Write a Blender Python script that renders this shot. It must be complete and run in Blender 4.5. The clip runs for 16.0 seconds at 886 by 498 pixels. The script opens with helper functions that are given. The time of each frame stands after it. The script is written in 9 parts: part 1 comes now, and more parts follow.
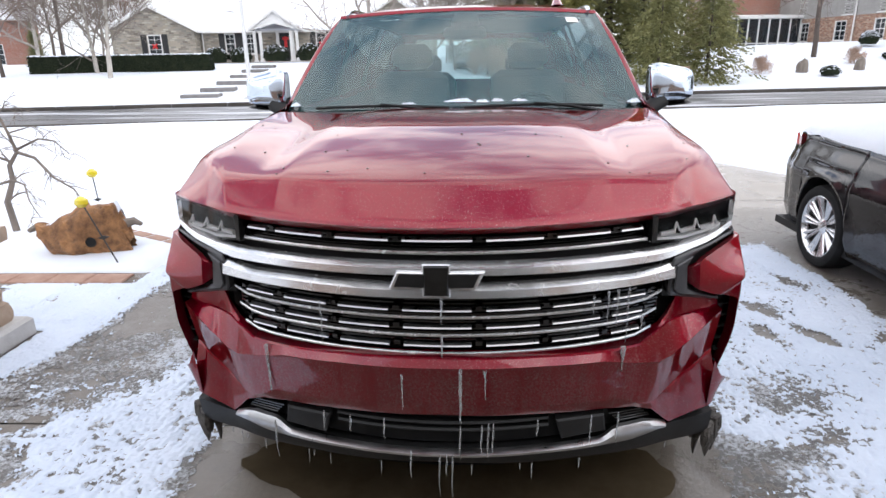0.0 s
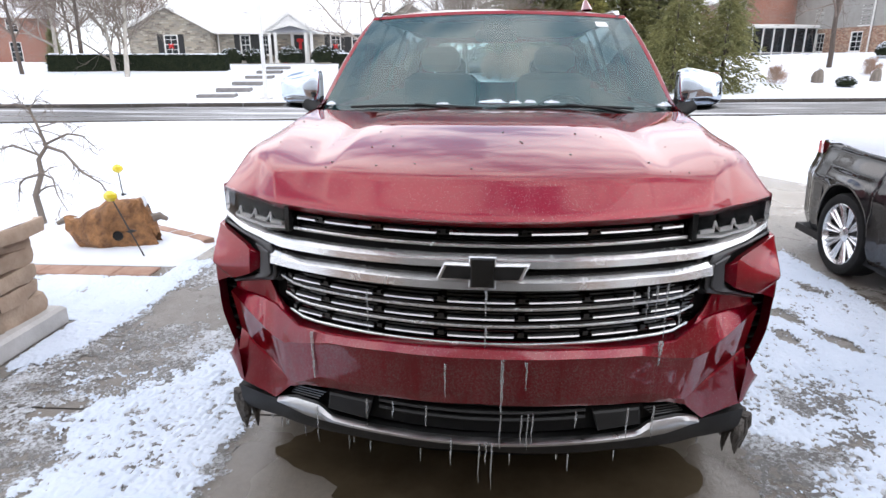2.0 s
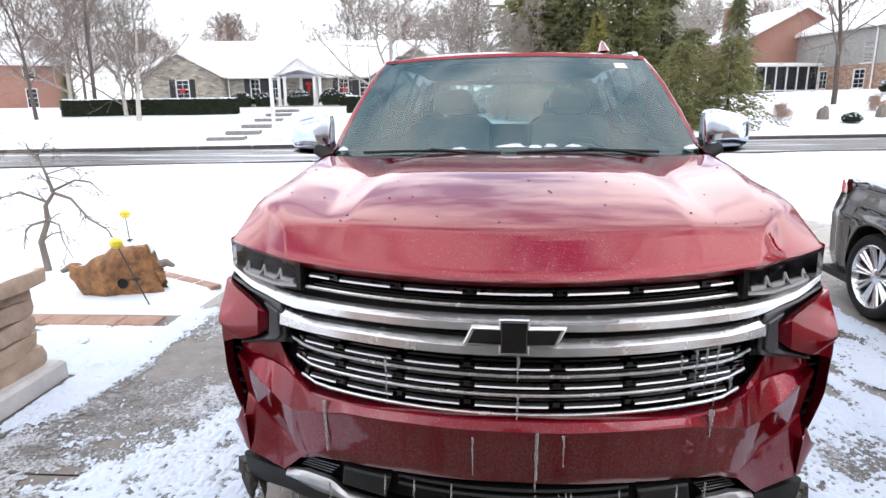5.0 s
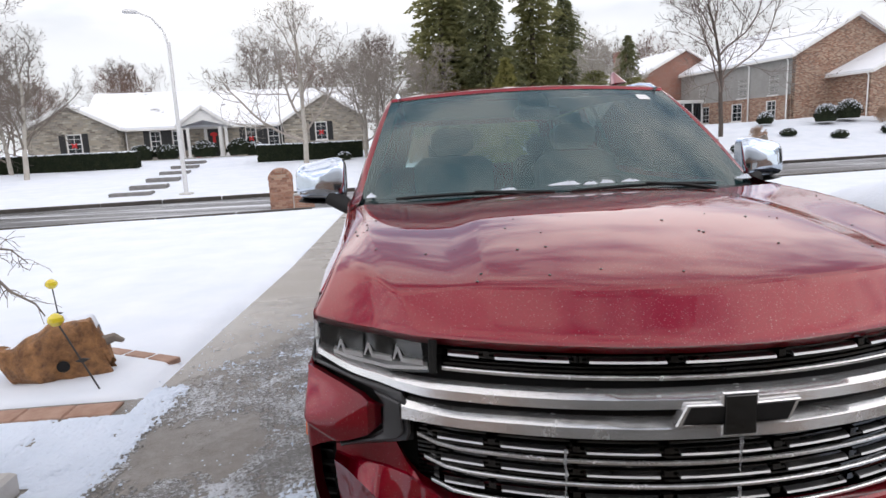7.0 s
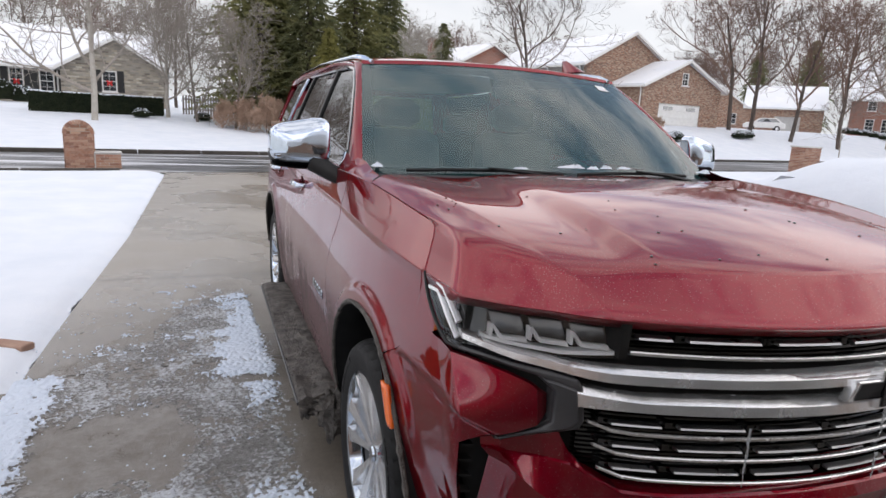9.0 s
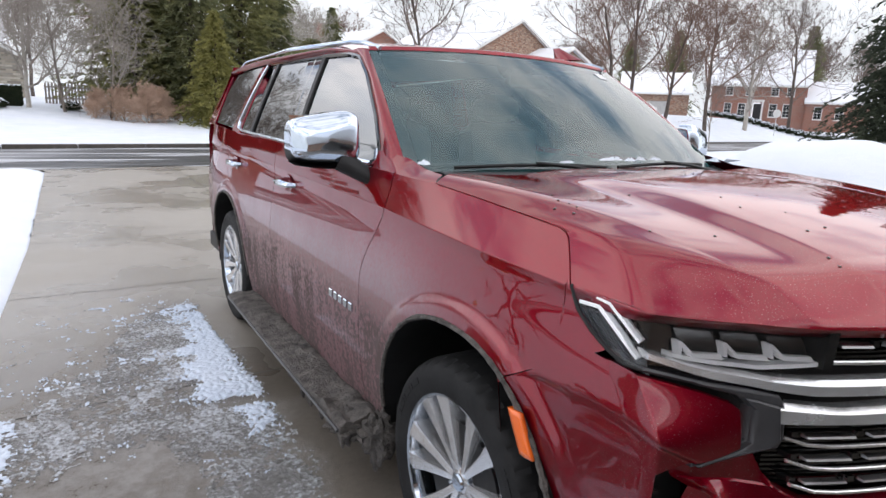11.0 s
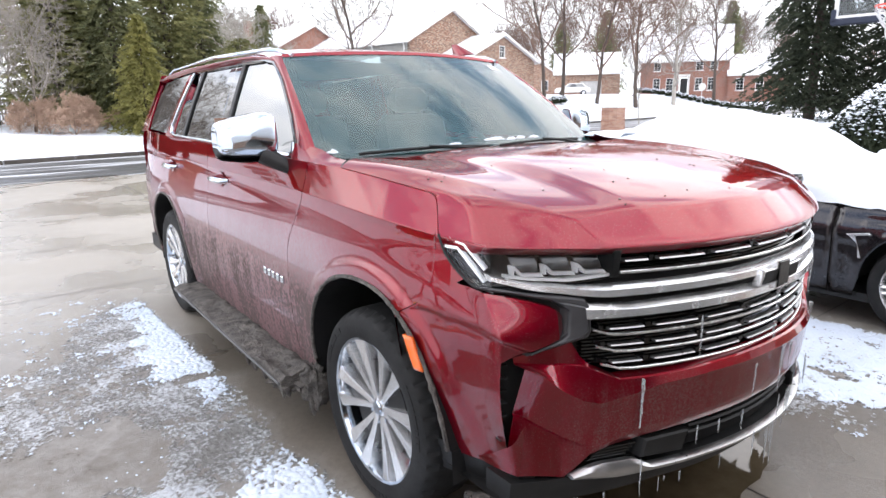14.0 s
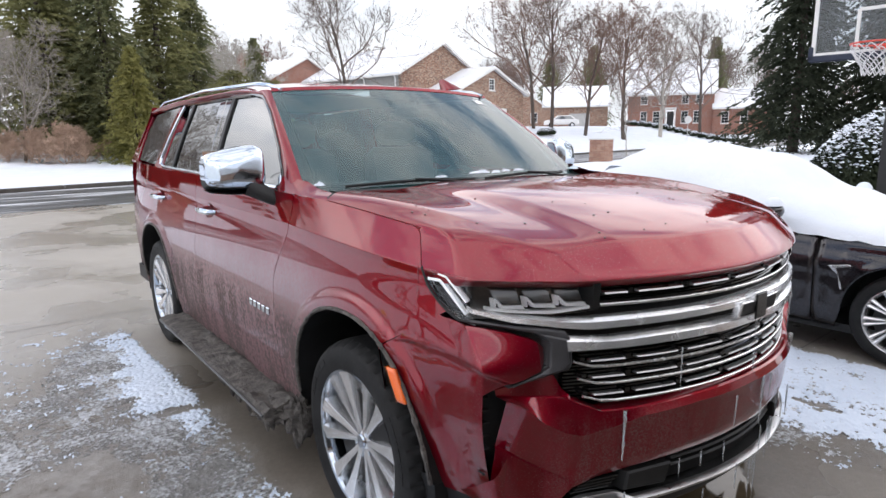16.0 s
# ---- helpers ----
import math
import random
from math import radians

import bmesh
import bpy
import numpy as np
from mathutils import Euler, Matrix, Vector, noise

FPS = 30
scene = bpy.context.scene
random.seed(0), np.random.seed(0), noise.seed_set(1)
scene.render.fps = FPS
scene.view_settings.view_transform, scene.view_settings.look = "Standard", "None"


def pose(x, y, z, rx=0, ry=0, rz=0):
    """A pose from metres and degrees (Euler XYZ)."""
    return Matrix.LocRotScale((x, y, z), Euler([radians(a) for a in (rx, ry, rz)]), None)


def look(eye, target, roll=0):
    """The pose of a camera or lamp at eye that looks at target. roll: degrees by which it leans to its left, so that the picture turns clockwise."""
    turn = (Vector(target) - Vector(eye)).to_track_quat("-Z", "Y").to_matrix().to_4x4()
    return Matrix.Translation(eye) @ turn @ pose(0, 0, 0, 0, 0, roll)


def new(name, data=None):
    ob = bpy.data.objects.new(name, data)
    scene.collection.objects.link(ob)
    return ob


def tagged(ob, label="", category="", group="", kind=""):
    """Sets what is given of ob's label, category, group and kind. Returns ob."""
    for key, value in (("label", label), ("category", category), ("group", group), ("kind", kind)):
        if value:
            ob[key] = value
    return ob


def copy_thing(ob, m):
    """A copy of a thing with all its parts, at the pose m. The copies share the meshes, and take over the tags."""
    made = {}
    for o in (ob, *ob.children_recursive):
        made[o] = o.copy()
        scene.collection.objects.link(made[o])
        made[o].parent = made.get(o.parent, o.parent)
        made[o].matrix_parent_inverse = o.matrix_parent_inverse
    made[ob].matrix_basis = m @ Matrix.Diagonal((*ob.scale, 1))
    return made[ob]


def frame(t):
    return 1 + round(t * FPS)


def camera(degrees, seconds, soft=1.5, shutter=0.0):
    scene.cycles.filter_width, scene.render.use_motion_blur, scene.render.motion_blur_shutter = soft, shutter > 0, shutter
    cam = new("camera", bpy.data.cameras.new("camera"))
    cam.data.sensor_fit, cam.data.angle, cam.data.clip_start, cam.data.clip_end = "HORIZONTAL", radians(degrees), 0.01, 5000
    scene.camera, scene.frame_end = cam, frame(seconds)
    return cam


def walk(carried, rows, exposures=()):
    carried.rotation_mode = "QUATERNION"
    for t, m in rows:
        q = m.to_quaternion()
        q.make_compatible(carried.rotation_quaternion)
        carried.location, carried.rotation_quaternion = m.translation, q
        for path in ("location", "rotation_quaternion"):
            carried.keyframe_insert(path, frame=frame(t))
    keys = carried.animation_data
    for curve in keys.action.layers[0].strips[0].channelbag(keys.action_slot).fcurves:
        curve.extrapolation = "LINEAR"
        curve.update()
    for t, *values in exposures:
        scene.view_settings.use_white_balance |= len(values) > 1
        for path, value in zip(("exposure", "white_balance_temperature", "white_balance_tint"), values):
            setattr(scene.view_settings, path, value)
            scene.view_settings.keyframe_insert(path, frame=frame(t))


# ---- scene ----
import functools
cam = camera(71.7, 16.0)
METRES, EYE, TILT, LEAN, TURN = 3.333, 1.65, 0.0, 0.0, 2.8
ROWS = [
    (0.0, 0.0, 0.0, 0.0, -0.32, -17.67, 0.99),
    (0.5, -0.0235, -0.0141, 0.0011, -0.69, -15.5, 0.56),
    (1.0, -0.0265, -0.0156, 0.0014, -0.37, -15.7, 0.07),
    (1.5, -0.0308, -0.0188, -0.0011, 0.15, -15.75, -0.16),
    (2.0, -0.0339, -0.0189, -0.0042, 0.74, -17.28, 0.1),
    (2.5, -0.0343, -0.0163, -0.0041, 1.19, -17.71, -0.01),
    (3.0, -0.0346, -0.0141, -0.0034, 0.96, -17.95, 0.44),
    (3.5, -0.0354, -0.014, -0.0029, 0.72, -17.53, 0.92),
    (4.0, -0.0352, -0.0179, -0.0032, 0.97, -16.11, 0.7),
    (4.5, -0.0369, -0.0091, -0.0039, 0.38, -16.25, 0.52),
    (5.0, -0.0503, 0.0313, -0.0, 1.24, -13.71, 0.73),
    (7.5, -0.2901, 0.1759, -0.0067, -10.9, -9.88, 0.65),
    (8.0, -0.3518, 0.2062, -0.0092, -15.26, -10.67, -2.25),
    (8.5, -0.4343, 0.2217, -0.0079, -22.9, -11.93, -1.37),
    (9.0, -0.4795, 0.2585, -0.0117, -25.29, -12.04, -2.97),
    (11.5, -0.6274, 0.418, -0.0151, -39.2, -14.26, -2.09),
    (12.0, -0.6326, 0.4027, -0.0197, -41.9, -18.56, -3.07),
    (12.5, -0.6393, 0.3536, -0.0158, -40.7, -19.4, -1.02),
    (13.0, -0.6458, 0.2943, -0.0094, -38.73, -17.35, -0.11),
    (13.5, -0.6533, 0.2719, -0.0063, -39.58, -14.77, 0.93),
    (14.0, -0.6568, 0.2597, -0.0092, -41.12, -13.54, 0.92),
    (14.5, -0.6541, 0.2542, -0.0066, -42.12, -12.06, 0.81),
    (15.0, -0.6542, 0.2497, -0.0054, -43.21, -11.04, 0.98),
    (15.5, -0.6563, 0.248, -0.0055, -42.67, -10.76, 0.87),
    (16.0, -0.6556, 0.2498, -0.0051, -41.96, -10.77, 0.66),
]
walk(cam, [(t, pose(0.097, 0, EYE, TILT, LEAN, TURN) @ pose(METRES * x, METRES * y, METRES * z, 90 + pitch, roll, yaw)) for t, x, y, z, yaw, pitch, roll in ROWS],
     exposures=[(0, -0.16, 6050, 8), (1, -0.10, 6050, 8), (4.5, 0.00, 6050, 8), (5.2, 0.04, 6050, 8), (7.3, -0.76, 6250, 9), (8, -0.84, 6250, 9), (9.2, -0.72, 6250, 9), (11.3, -0.34, 6100, 8), (12.5, 0.25, 6100, 8), (13, 0.30, 6100, 8), (14, 0.24, 6100, 8), (15, -0.22, 6100, 8), (16, -0.34, 6100, 8)])

# ---- light ----
world = bpy.data.worlds.new("sky")
scene.world = world
world.use_nodes = True
wn, wl = world.node_tree.nodes, world.node_tree.links
wn.clear()
w_out = wn.new("ShaderNodeOutputWorld")
w_bg = wn.new("ShaderNodeBackground")
w_sky = wn.new("ShaderNodeTexSky")
w_sky.sky_type, w_sky.sun_disc = "NISHITA", False
w_sky.sun_elevation, w_sky.sun_rotation = radians(30), radians(120)
w_sky.air_density, w_sky.dust_density = 1.0, 1.5
w_co = wn.new("ShaderNodeTexCoord")
w_map = wn.new("ShaderNodeMapping")
w_map.inputs["Scale"].default_value = (1.6, 1.6, 4.5)
w_no = wn.new("ShaderNodeTexNoise")
w_no.inputs["Scale"].default_value, w_no.inputs["Detail"].default_value, w_no.inputs["Roughness"].default_value = 1.7, 7, 0.58
w_ramp = wn.new("ShaderNodeValToRGB")
w_ramp.color_ramp.elements[0].position, w_ramp.color_ramp.elements[1].position = 0.18, 0.42
w_col = wn.new("ShaderNodeValToRGB")
w_col.color_ramp.elements[0].position, w_col.color_ramp.elements[0].color = 0.37, (4.5, 5.2, 6.8, 1)
w_col.color_ramp.elements[1].position, w_col.color_ramp.elements[1].color = 0.55, (13.8, 12.8, 12.5, 1)
w_mix = wn.new("ShaderNodeMix")
w_mix.data_type = "RGBA"
w_bg.inputs["Strength"].default_value = 0.1
w_low = wn.new("ShaderNodeMix")
w_low.data_type = "RGBA"
w_low.inputs["A"].default_value = (11.2, 11.1, 11.2, 1)
w_el = wn.new("ShaderNodeMapRange")
w_el.inputs["From Min"].default_value, w_el.inputs["From Max"].default_value = 0.14, 0.34
wl.new(w_co.outputs["Generated"], w_map.inputs["Vector"])
wl.new(w_map.outputs["Vector"], w_no.inputs["Vector"])
wl.new(w_no.outputs["Fac"], w_ramp.inputs["Fac"])
wl.new(w_no.outputs["Fac"], w_col.inputs["Fac"])
wl.new(w_ramp.outputs["Color"], w_mix.inputs["Factor"])
wl.new(w_sky.outputs["Color"], w_mix.inputs["A"])
wl.new(w_col.outputs["Color"], w_mix.inputs["B"])
# overcast gradient: hazy at the horizon, brightest just above the trees
w_sep = wn.new("ShaderNodeSeparateXYZ")
w_grad = wn.new("ShaderNodeValToRGB")
for at, v in ((0.18, 0.142), (0.27, 0.25), (0.44, 0.245), (0.66, 0.19)):
    el = w_grad.color_ramp.elements.new(at)
    el.color = (v, v, v, 1)
w_grad.color_ramp.elements[0].color = (0.142, 0.142, 0.142, 1)
w_grad.color_ramp.elements[-1].color = (0.17, 0.17, 0.17, 1)
wl.new(w_co.outputs["Generated"], w_sep.inputs[0])
wl.new(w_sep.outputs[2], w_grad.inputs["Fac"])
wl.new(w_grad.outputs[0], w_bg.inputs["Strength"])
wl.new(w_sep.outputs[2], w_el.inputs["Value"])
wl.new(w_el.outputs[0], w_low.inputs["Factor"])
wl.new(w_mix.outputs["Result"], w_low.inputs["B"])
wl.new(w_low.outputs["Result"], w_bg.inputs["Color"])
wl.new(w_bg.outputs["Background"], w_out.inputs["Surface"])

sun = new("sun", bpy.data.lights.new("sun", "SUN"))
sun.data.energy, sun.data.angle, sun.data.color = 0.65, radians(75), (1.0, 0.93, 0.87)
sun.matrix_world = look((38, -22, 26), (0, 0, 0))

# ---- materials ----
def nodes_of(name):
    m = bpy.data.materials.new(name)
    m.use_nodes = True
    nt = m.node_tree
    return m, nt.nodes, nt.links, nt.nodes["Principled BSDF"]


def tex_noise(n, l, scale, detail=5, rough=0.6, coord="Object", stretch=None):
    co = n.new("ShaderNodeTexCoord")
    t = n.new("ShaderNodeTexNoise")
    t.inputs["Scale"].default_value, t.inputs["Detail"].default_value, t.inputs["Roughness"].default_value = scale, detail, rough
    if stretch:
        mp = n.new("ShaderNodeMapping")
        mp.inputs["Scale"].default_value = stretch
        l.new(co.outputs[coord], mp.inputs["Vector"])
        l.new(mp.outputs["Vector"], t.inputs["Vector"])
    else:
        l.new(co.outputs[coord], t.inputs["Vector"])
    return t.outputs["Fac"]


def ramp(n, l, fac, stops):
    r = n.new("ShaderNodeValToRGB")
    e = r.color_ramp.elements
    while len(e) < len(stops):
        e.new(0.5)
    for k, (p, c) in enumerate(stops):
        e[k].position = p
        e[k].color = (*c, 1) if len(c) == 3 else c
    l.new(fac, r.inputs["Fac"])
    return r.outputs["Color"]


def grey(v):
    return (v, v, v)


def mixc(n, l, fac, a, b, mode="MIX"):
    m = n.new("ShaderNodeMix")
    m.data_type, m.blend_type = "RGBA", mode
    for key, val in (("Factor", fac), ("A", a), ("B", b)):
        if isinstance(val, (int, float)):
            m.inputs[key].default_value = val
        elif isinstance(val, tuple):
            m.inputs[key].default_value = (*val, 1)
        else:
            l.new(val, m.inputs[key])
    return m.outputs["Result"]


def math_node(n, l, op, a, b=0.0, clamp=False):
    m = n.new("ShaderNodeMath")
    m.operation, m.use_clamp = op, clamp
    for k, val in enumerate((a, b)):
        if isinstance(val, (int, float)):
            m.inputs[k].default_value = val
        else:
            l.new(val, m.inputs[k])
    return m.outputs[0]


def bump(n, l, p, height, strength=0.3, dist=0.01, slot="Normal"):
    b = n.new("ShaderNodeBump")
    b.inputs["Strength"].default_value, b.inputs["Distance"].default_value = strength, dist
    l.new(height, b.inputs["Height"])
    l.new(b.outputs["Normal"], p.inputs[slot])


def coord_z(n, l, coord="Object", axis="Z"):
    co = n.new("ShaderNodeTexCoord")
    s = n.new("ShaderNodeSeparateXYZ")
    l.new(co.outputs[coord], s.inputs[0])
    return s.outputs[axis]


def simple(name, a, b, scale=6.0, rough=0.6, metal=0.0, bump_s=0.0, bump_scale=None, rough2=None, detail=6, spec=0.5, coat=0.0, stretch=None, dist=0.01):
    """Two-tone surface: noise between colours a and b, with grain relief."""
    m, n, l, p = nodes_of(name)
    f = tex_noise(n, l, scale, detail, 0.65, stretch=stretch)
    c = ramp(n, l, f, [(0.3, a), (0.7, b)])
    l.new(c, p.inputs["Base Color"])
    p.inputs["Metallic"].default_value = metal
    p.inputs["Specular IOR Level"].default_value = spec
    p.inputs["Coat Weight"].default_value = coat
    if rough2 is None:
        p.inputs["Roughness"].default_value = rough
    else:
        l.new(ramp(n, l, f, [(0.3, grey(rough)), (0.7, grey(rough2))]), p.inputs["Roughness"])
    if bump_s:
        bump(n, l, p, tex_noise(n, l, bump_scale or scale * 6, 4, 0.6, stretch=stretch), bump_s, dist)
    return m


def grime_paint(name, base, flake, dirt_amount=1.0):
    """Glossy metallic paint with dried road salt on the lower body and fine spatter."""
    m, n, l, p = nodes_of(name)
    z = coord_z(n, l)
    big = tex_noise(n, l, 2.3, 5, 0.6)
    fine = tex_noise(n, l, 60, 3, 0.7)
    drip = tex_noise(n, l, 9, 4, 0.6, stretch=(1, 1, 0.12))
    low = n.new("ShaderNodeMapRange")
    low.inputs["From Min"].default_value, low.inputs["From Max"].default_value = 1.13, 0.72
    l.new(z, low.inputs["Value"])
    s1 = math_node(n, l, "ADD", low.outputs[0], math_node(n, l, "MULTIPLY", math_node(n, l, "SUBTRACT", big, 0.5), 0.8))
    s2 = math_node(n, l, "ADD", s1, math_node(n, l, "MULTIPLY", math_node(n, l, "SUBTRACT", drip, 0.5), 0.9))
    s3 = math_node(n, l, "ADD", s2, math_node(n, l, "MULTIPLY", math_node(n, l, "SUBTRACT", fine, 0.5), 1.3))
    back = n.new("ShaderNodeMapRange")
    back.inputs["From Min"].default_value, back.inputs["From Max"].default_value = -1.75, -1.10
    back.inputs["To Min"].default_value, back.inputs["To Max"].default_value = 0.0, 0.85
    l.new(coord_z(n, l, axis="Y"), back.inputs["Value"])
    mask = math_node(n, l, "MULTIPLY", s3, math_node(n, l, "MULTIPLY", back.outputs[0], dirt_amount), True)
    speck = ramp(n, l, math_node(n, l, "ADD", tex_noise(n, l, 48, 4, 0.7), math_node(n, l, "MULTIPLY", math_node(n, l, "SUBTRACT", drip, 0.5), 0.5)), [(0.42, grey(0.3)), (0.56, grey(1.3))])
    gritty = n.new("ShaderNodeMapRange")
    gritty.inputs["From Min"].default_value, gritty.inputs["From Max"].default_value = 0.92, 0.80
    l.new(math_node(n, l, "ADD", z, math_node(n, l, "MULTIPLY", math_node(n, l, "SUBTRACT", drip, 0.5), 0.5)), gritty.inputs["Value"])
    mask = math_node(n, l, "MULTIPLY", mask, mixc(n, l, gritty.outputs[0], grey(0.5), speck), True)
    spot = ramp(n, l, math_node(n, l, "ADD", tex_noise(n, l, 150, 2, 0.5), math_node(n, l, "MULTIPLY", math_node(n, l, "SUBTRACT", drip, 0.5), 0.35)), [(0.60, grey(0)), (0.70, grey(0.45))])
    spot = math_node(n, l, "MULTIPLY", spot, math_node(n, l, "MULTIPLY", low.outputs[0], 1.2, True))
    mask = math_node(n, l, "MAXIMUM", mask, math_node(n, l, "MULTIPLY", math_node(n, l, "MULTIPLY", spot, back.outputs[0]), dirt_amount))
    # fine dried salt specks on the nose
    nose = n.new("ShaderNodeMapRange")
    nose.inputs["From Min"].default_value, nose.inputs["From Max"].default_value = -2.05, -2.30
    l.new(coord_z(n, l, axis="Y"), nose.inputs["Value"])
    dots = ramp(n, l, math_node(n, l, "ADD", tex_noise(n, l, 330, 1, 0.4), math_node(n, l, "MULTIPLY", math_node(n, l, "SUBTRACT", big, 0.5), 0.25)), [(0.67, grey(0)), (0.73, grey(1))])
    dots = math_node(n, l, "MULTIPLY", dots, math_node(n, l, "MULTIPLY", nose.outputs[0], dirt_amount))
    # rime and drip streaks frozen on the bumper's lower face
    chin = n.new("ShaderNodeMapRange")
    chin.inputs["From Min"].default_value, chin.inputs["From Max"].default_value = 0.775, 0.715
    l.new(math_node(n, l, "ADD", z, math_node(n, l, "MULTIPLY", math_node(n, l, "SUBTRACT", drip, 0.5), 0.10)), chin.inputs["Value"])
    mid = n.new("ShaderNodeMapRange")
    mid.inputs["From Min"].default_value, mid.inputs["From Max"].default_value = 0.80, 0.66
    l.new(math_node(n, l, "ABSOLUTE", coord_z(n, l, axis="X")), mid.inputs["Value"])
    streak = ramp(n, l, tex_noise(n, l, 14, 3, 0.6, stretch=(1, 1, 0.06)), [(0.36, grey(0.05)), (0.50, grey(1.0))])
    rime = ramp(n, l, tex_noise(n, l, 170, 4, 0.75), [(0.47, grey(0.12)), (0.62, grey(1.0))])
    rime = math_node(n, l, "MULTIPLY", math_node(n, l, "MULTIPLY", rime, streak), math_node(n, l, "MULTIPLY", math_node(n, l, "MULTIPLY", chin.outputs[0], mid.outputs[0]), math_node(n, l, "MULTIPLY", nose.outputs[0], 0.30 * dirt_amount)), True)
    fl = tex_noise(n, l, 900, 1, 0.5)
    col = mixc(n, l, ramp(n, l, fl, [(0.4, grey(0)), (0.75, grey(1))]), base, flake)
    # pale dried salt film over the flanks, thinning upwards
    film = n.new("ShaderNodeMapRange")
    film.inputs["From Min"].default_value, film.inputs["From Max"].default_value = 1.24, 0.98
    l.new(math_node(n, l, "ADD", z, math_node(n, l, "MULTIPLY", math_node(n, l, "SUBTRACT", big, 0.5), 0.22)), film.inputs["Value"])
    salt = math_node(n, l, "MULTIPLY", math_node(n, l, "MULTIPLY", film.outputs[0], back.outputs[0]), math_node(n, l, "MULTIPLY", math_node(n, l, "ADD", fine, 0.35), 0.85 * dirt_amount), True)
    col = mixc(n, l, salt, col, (0.27, 0.22, 0.235))
    wet = ramp(n, l, tex_noise(n, l, 22, 3, 0.6, stretch=(1, 1, 0.05)), [(0.50, grey(0.0)), (0.62, grey(0.6))])
    wet = math_node(n, l, "MULTIPLY", wet, math_node(n, l, "MULTIPLY", chin.outputs[0], nose.outputs[0]), True)
    col = mixc(n, l, math_node(n, l, "MULTIPLY", wet, dirt_amount), col, base)
    col = mixc(n, l, rime, col, (0.34, 0.27, 0.27))
    mask = math_node(n, l, "MAXIMUM", mask, math_node(n, l, "MULTIPLY", rime, 0.6))
    l.new(mixc(n, l, math_node(n, l, "MULTIPLY", dots, 0.2), mixc(n, l, mask, col, (0.100, 0.078, 0.074)), (0.62, 0.58, 0.58)), p.inputs["Base Color"])
    l.new(math_node(n, l, "SUBTRACT", 0.92, math_node(n, l, "ADD", mask, salt), True), p.inputs["Metallic"])
    # the flake lies under clear coat: red at every angle, with the sharp gloss left to the coat
    p.inputs["Specular Tint"].default_value = (*[min(1.0, c * 2.0) for c in flake], 1)
    p.inputs["Specular IOR Level"].default_value = 0.1
    r = math_node(n, l, "ADD", math_node(n, l, "MULTIPLY", mask, 0.3), 0.42)
    l.new(r, p.inputs["Roughness"])
    l.new(math_node(n, l, "SUBTRACT", 1.0, math_node(n, l, "MULTIPLY", mask, 1.1), True), p.inputs["Coat Weight"])
    p.inputs["Coat IOR"].default_value = 1.58
    p.inputs["Coat Roughness"].default_value = 0.02
    bump(n, l, p, s3, 0.02, 0.003)
    return m


def brick_mat(name, tones, mortar, size=(0.21, 0.075), coord="Object", bumpy=0.5, rowcol=None):
    m, n, l, p = nodes_of(name)
    co = n.new("ShaderNodeTexCoord")
    sp = n.new("ShaderNodeSeparateXYZ")
    l.new(co.outputs[coord], sp.inputs[0])
    along = math_node(n, l, "ADD", sp.outputs[0], sp.outputs[1])
    cb = n.new("ShaderNodeCombineXYZ")
    l.new(along, cb.inputs[0])
    l.new(sp.outputs[2], cb.inputs[1])
    b = n.new("ShaderNodeTexBrick")
    b.inputs["Scale"].default_value = 1.0
    b.inputs["Brick Width"].default_value, b.inputs["Row Height"].default_value = size
    b.inputs["Mortar Size"].default_value = 0.008
    b.inputs["Mortar Smooth"].default_value = 0.3
    b.inputs["Color1"].default_value, b.inputs["Color2"].default_value = (0, 0, 0, 1), (1, 1, 1, 1)
    b.inputs["Mortar"].default_value = (0.5, 0.5, 0.5, 1)
    l.new(cb.outputs[0], b.inputs["Vector"])
    c = ramp(n, l, b.outputs["Color"], [(k / (len(tones) - 1), t) for k, t in enumerate(tones)])
    stain = tex_noise(n, l, 0.7, 5, 0.7)
    c2 = mixc(n, l, ramp(n, l, stain, [(0.35, grey(0)), (0.8, grey(0.35))]), c, mortar)
    c3 = mixc(n, l, b.outputs["Fac"], c2, mortar)
    l.new(c3, p.inputs["Base Color"])
    p.inputs["Roughness"].default_value = 0.9
    h = math_node(n, l, "SUBTRACT", math_node(n, l, "MULTIPLY", tex_noise(n, l, 40, 3), 0.3), b.outputs["Fac"])
    bump(n, l, p, h, bumpy, 0.01)
    return m


def snow_mat(name="snow", tone=((0.68, 0.725, 0.79), (0.77, 0.80, 0.85))):
    m, n, l, p = nodes_of(name)
    f = tex_noise(n, l, 1.2, 6, 0.6)
    l.new(ramp(n, l, f, [(0.3, tone[0]), (0.7, tone[1])]), p.inputs["Base Color"])
    p.inputs["Roughness"].default_value = 0.75
    p.inputs["Specular IOR Level"].default_value = 0.25
    h = math_node(n, l, "ADD", math_node(n, l, "MULTIPLY", tex_noise(n, l, 55, 5, 0.7), 0.35), tex_noise(n, l, 3, 3))
    bump(n, l, p, h, 0.45, 0.03)
    return m


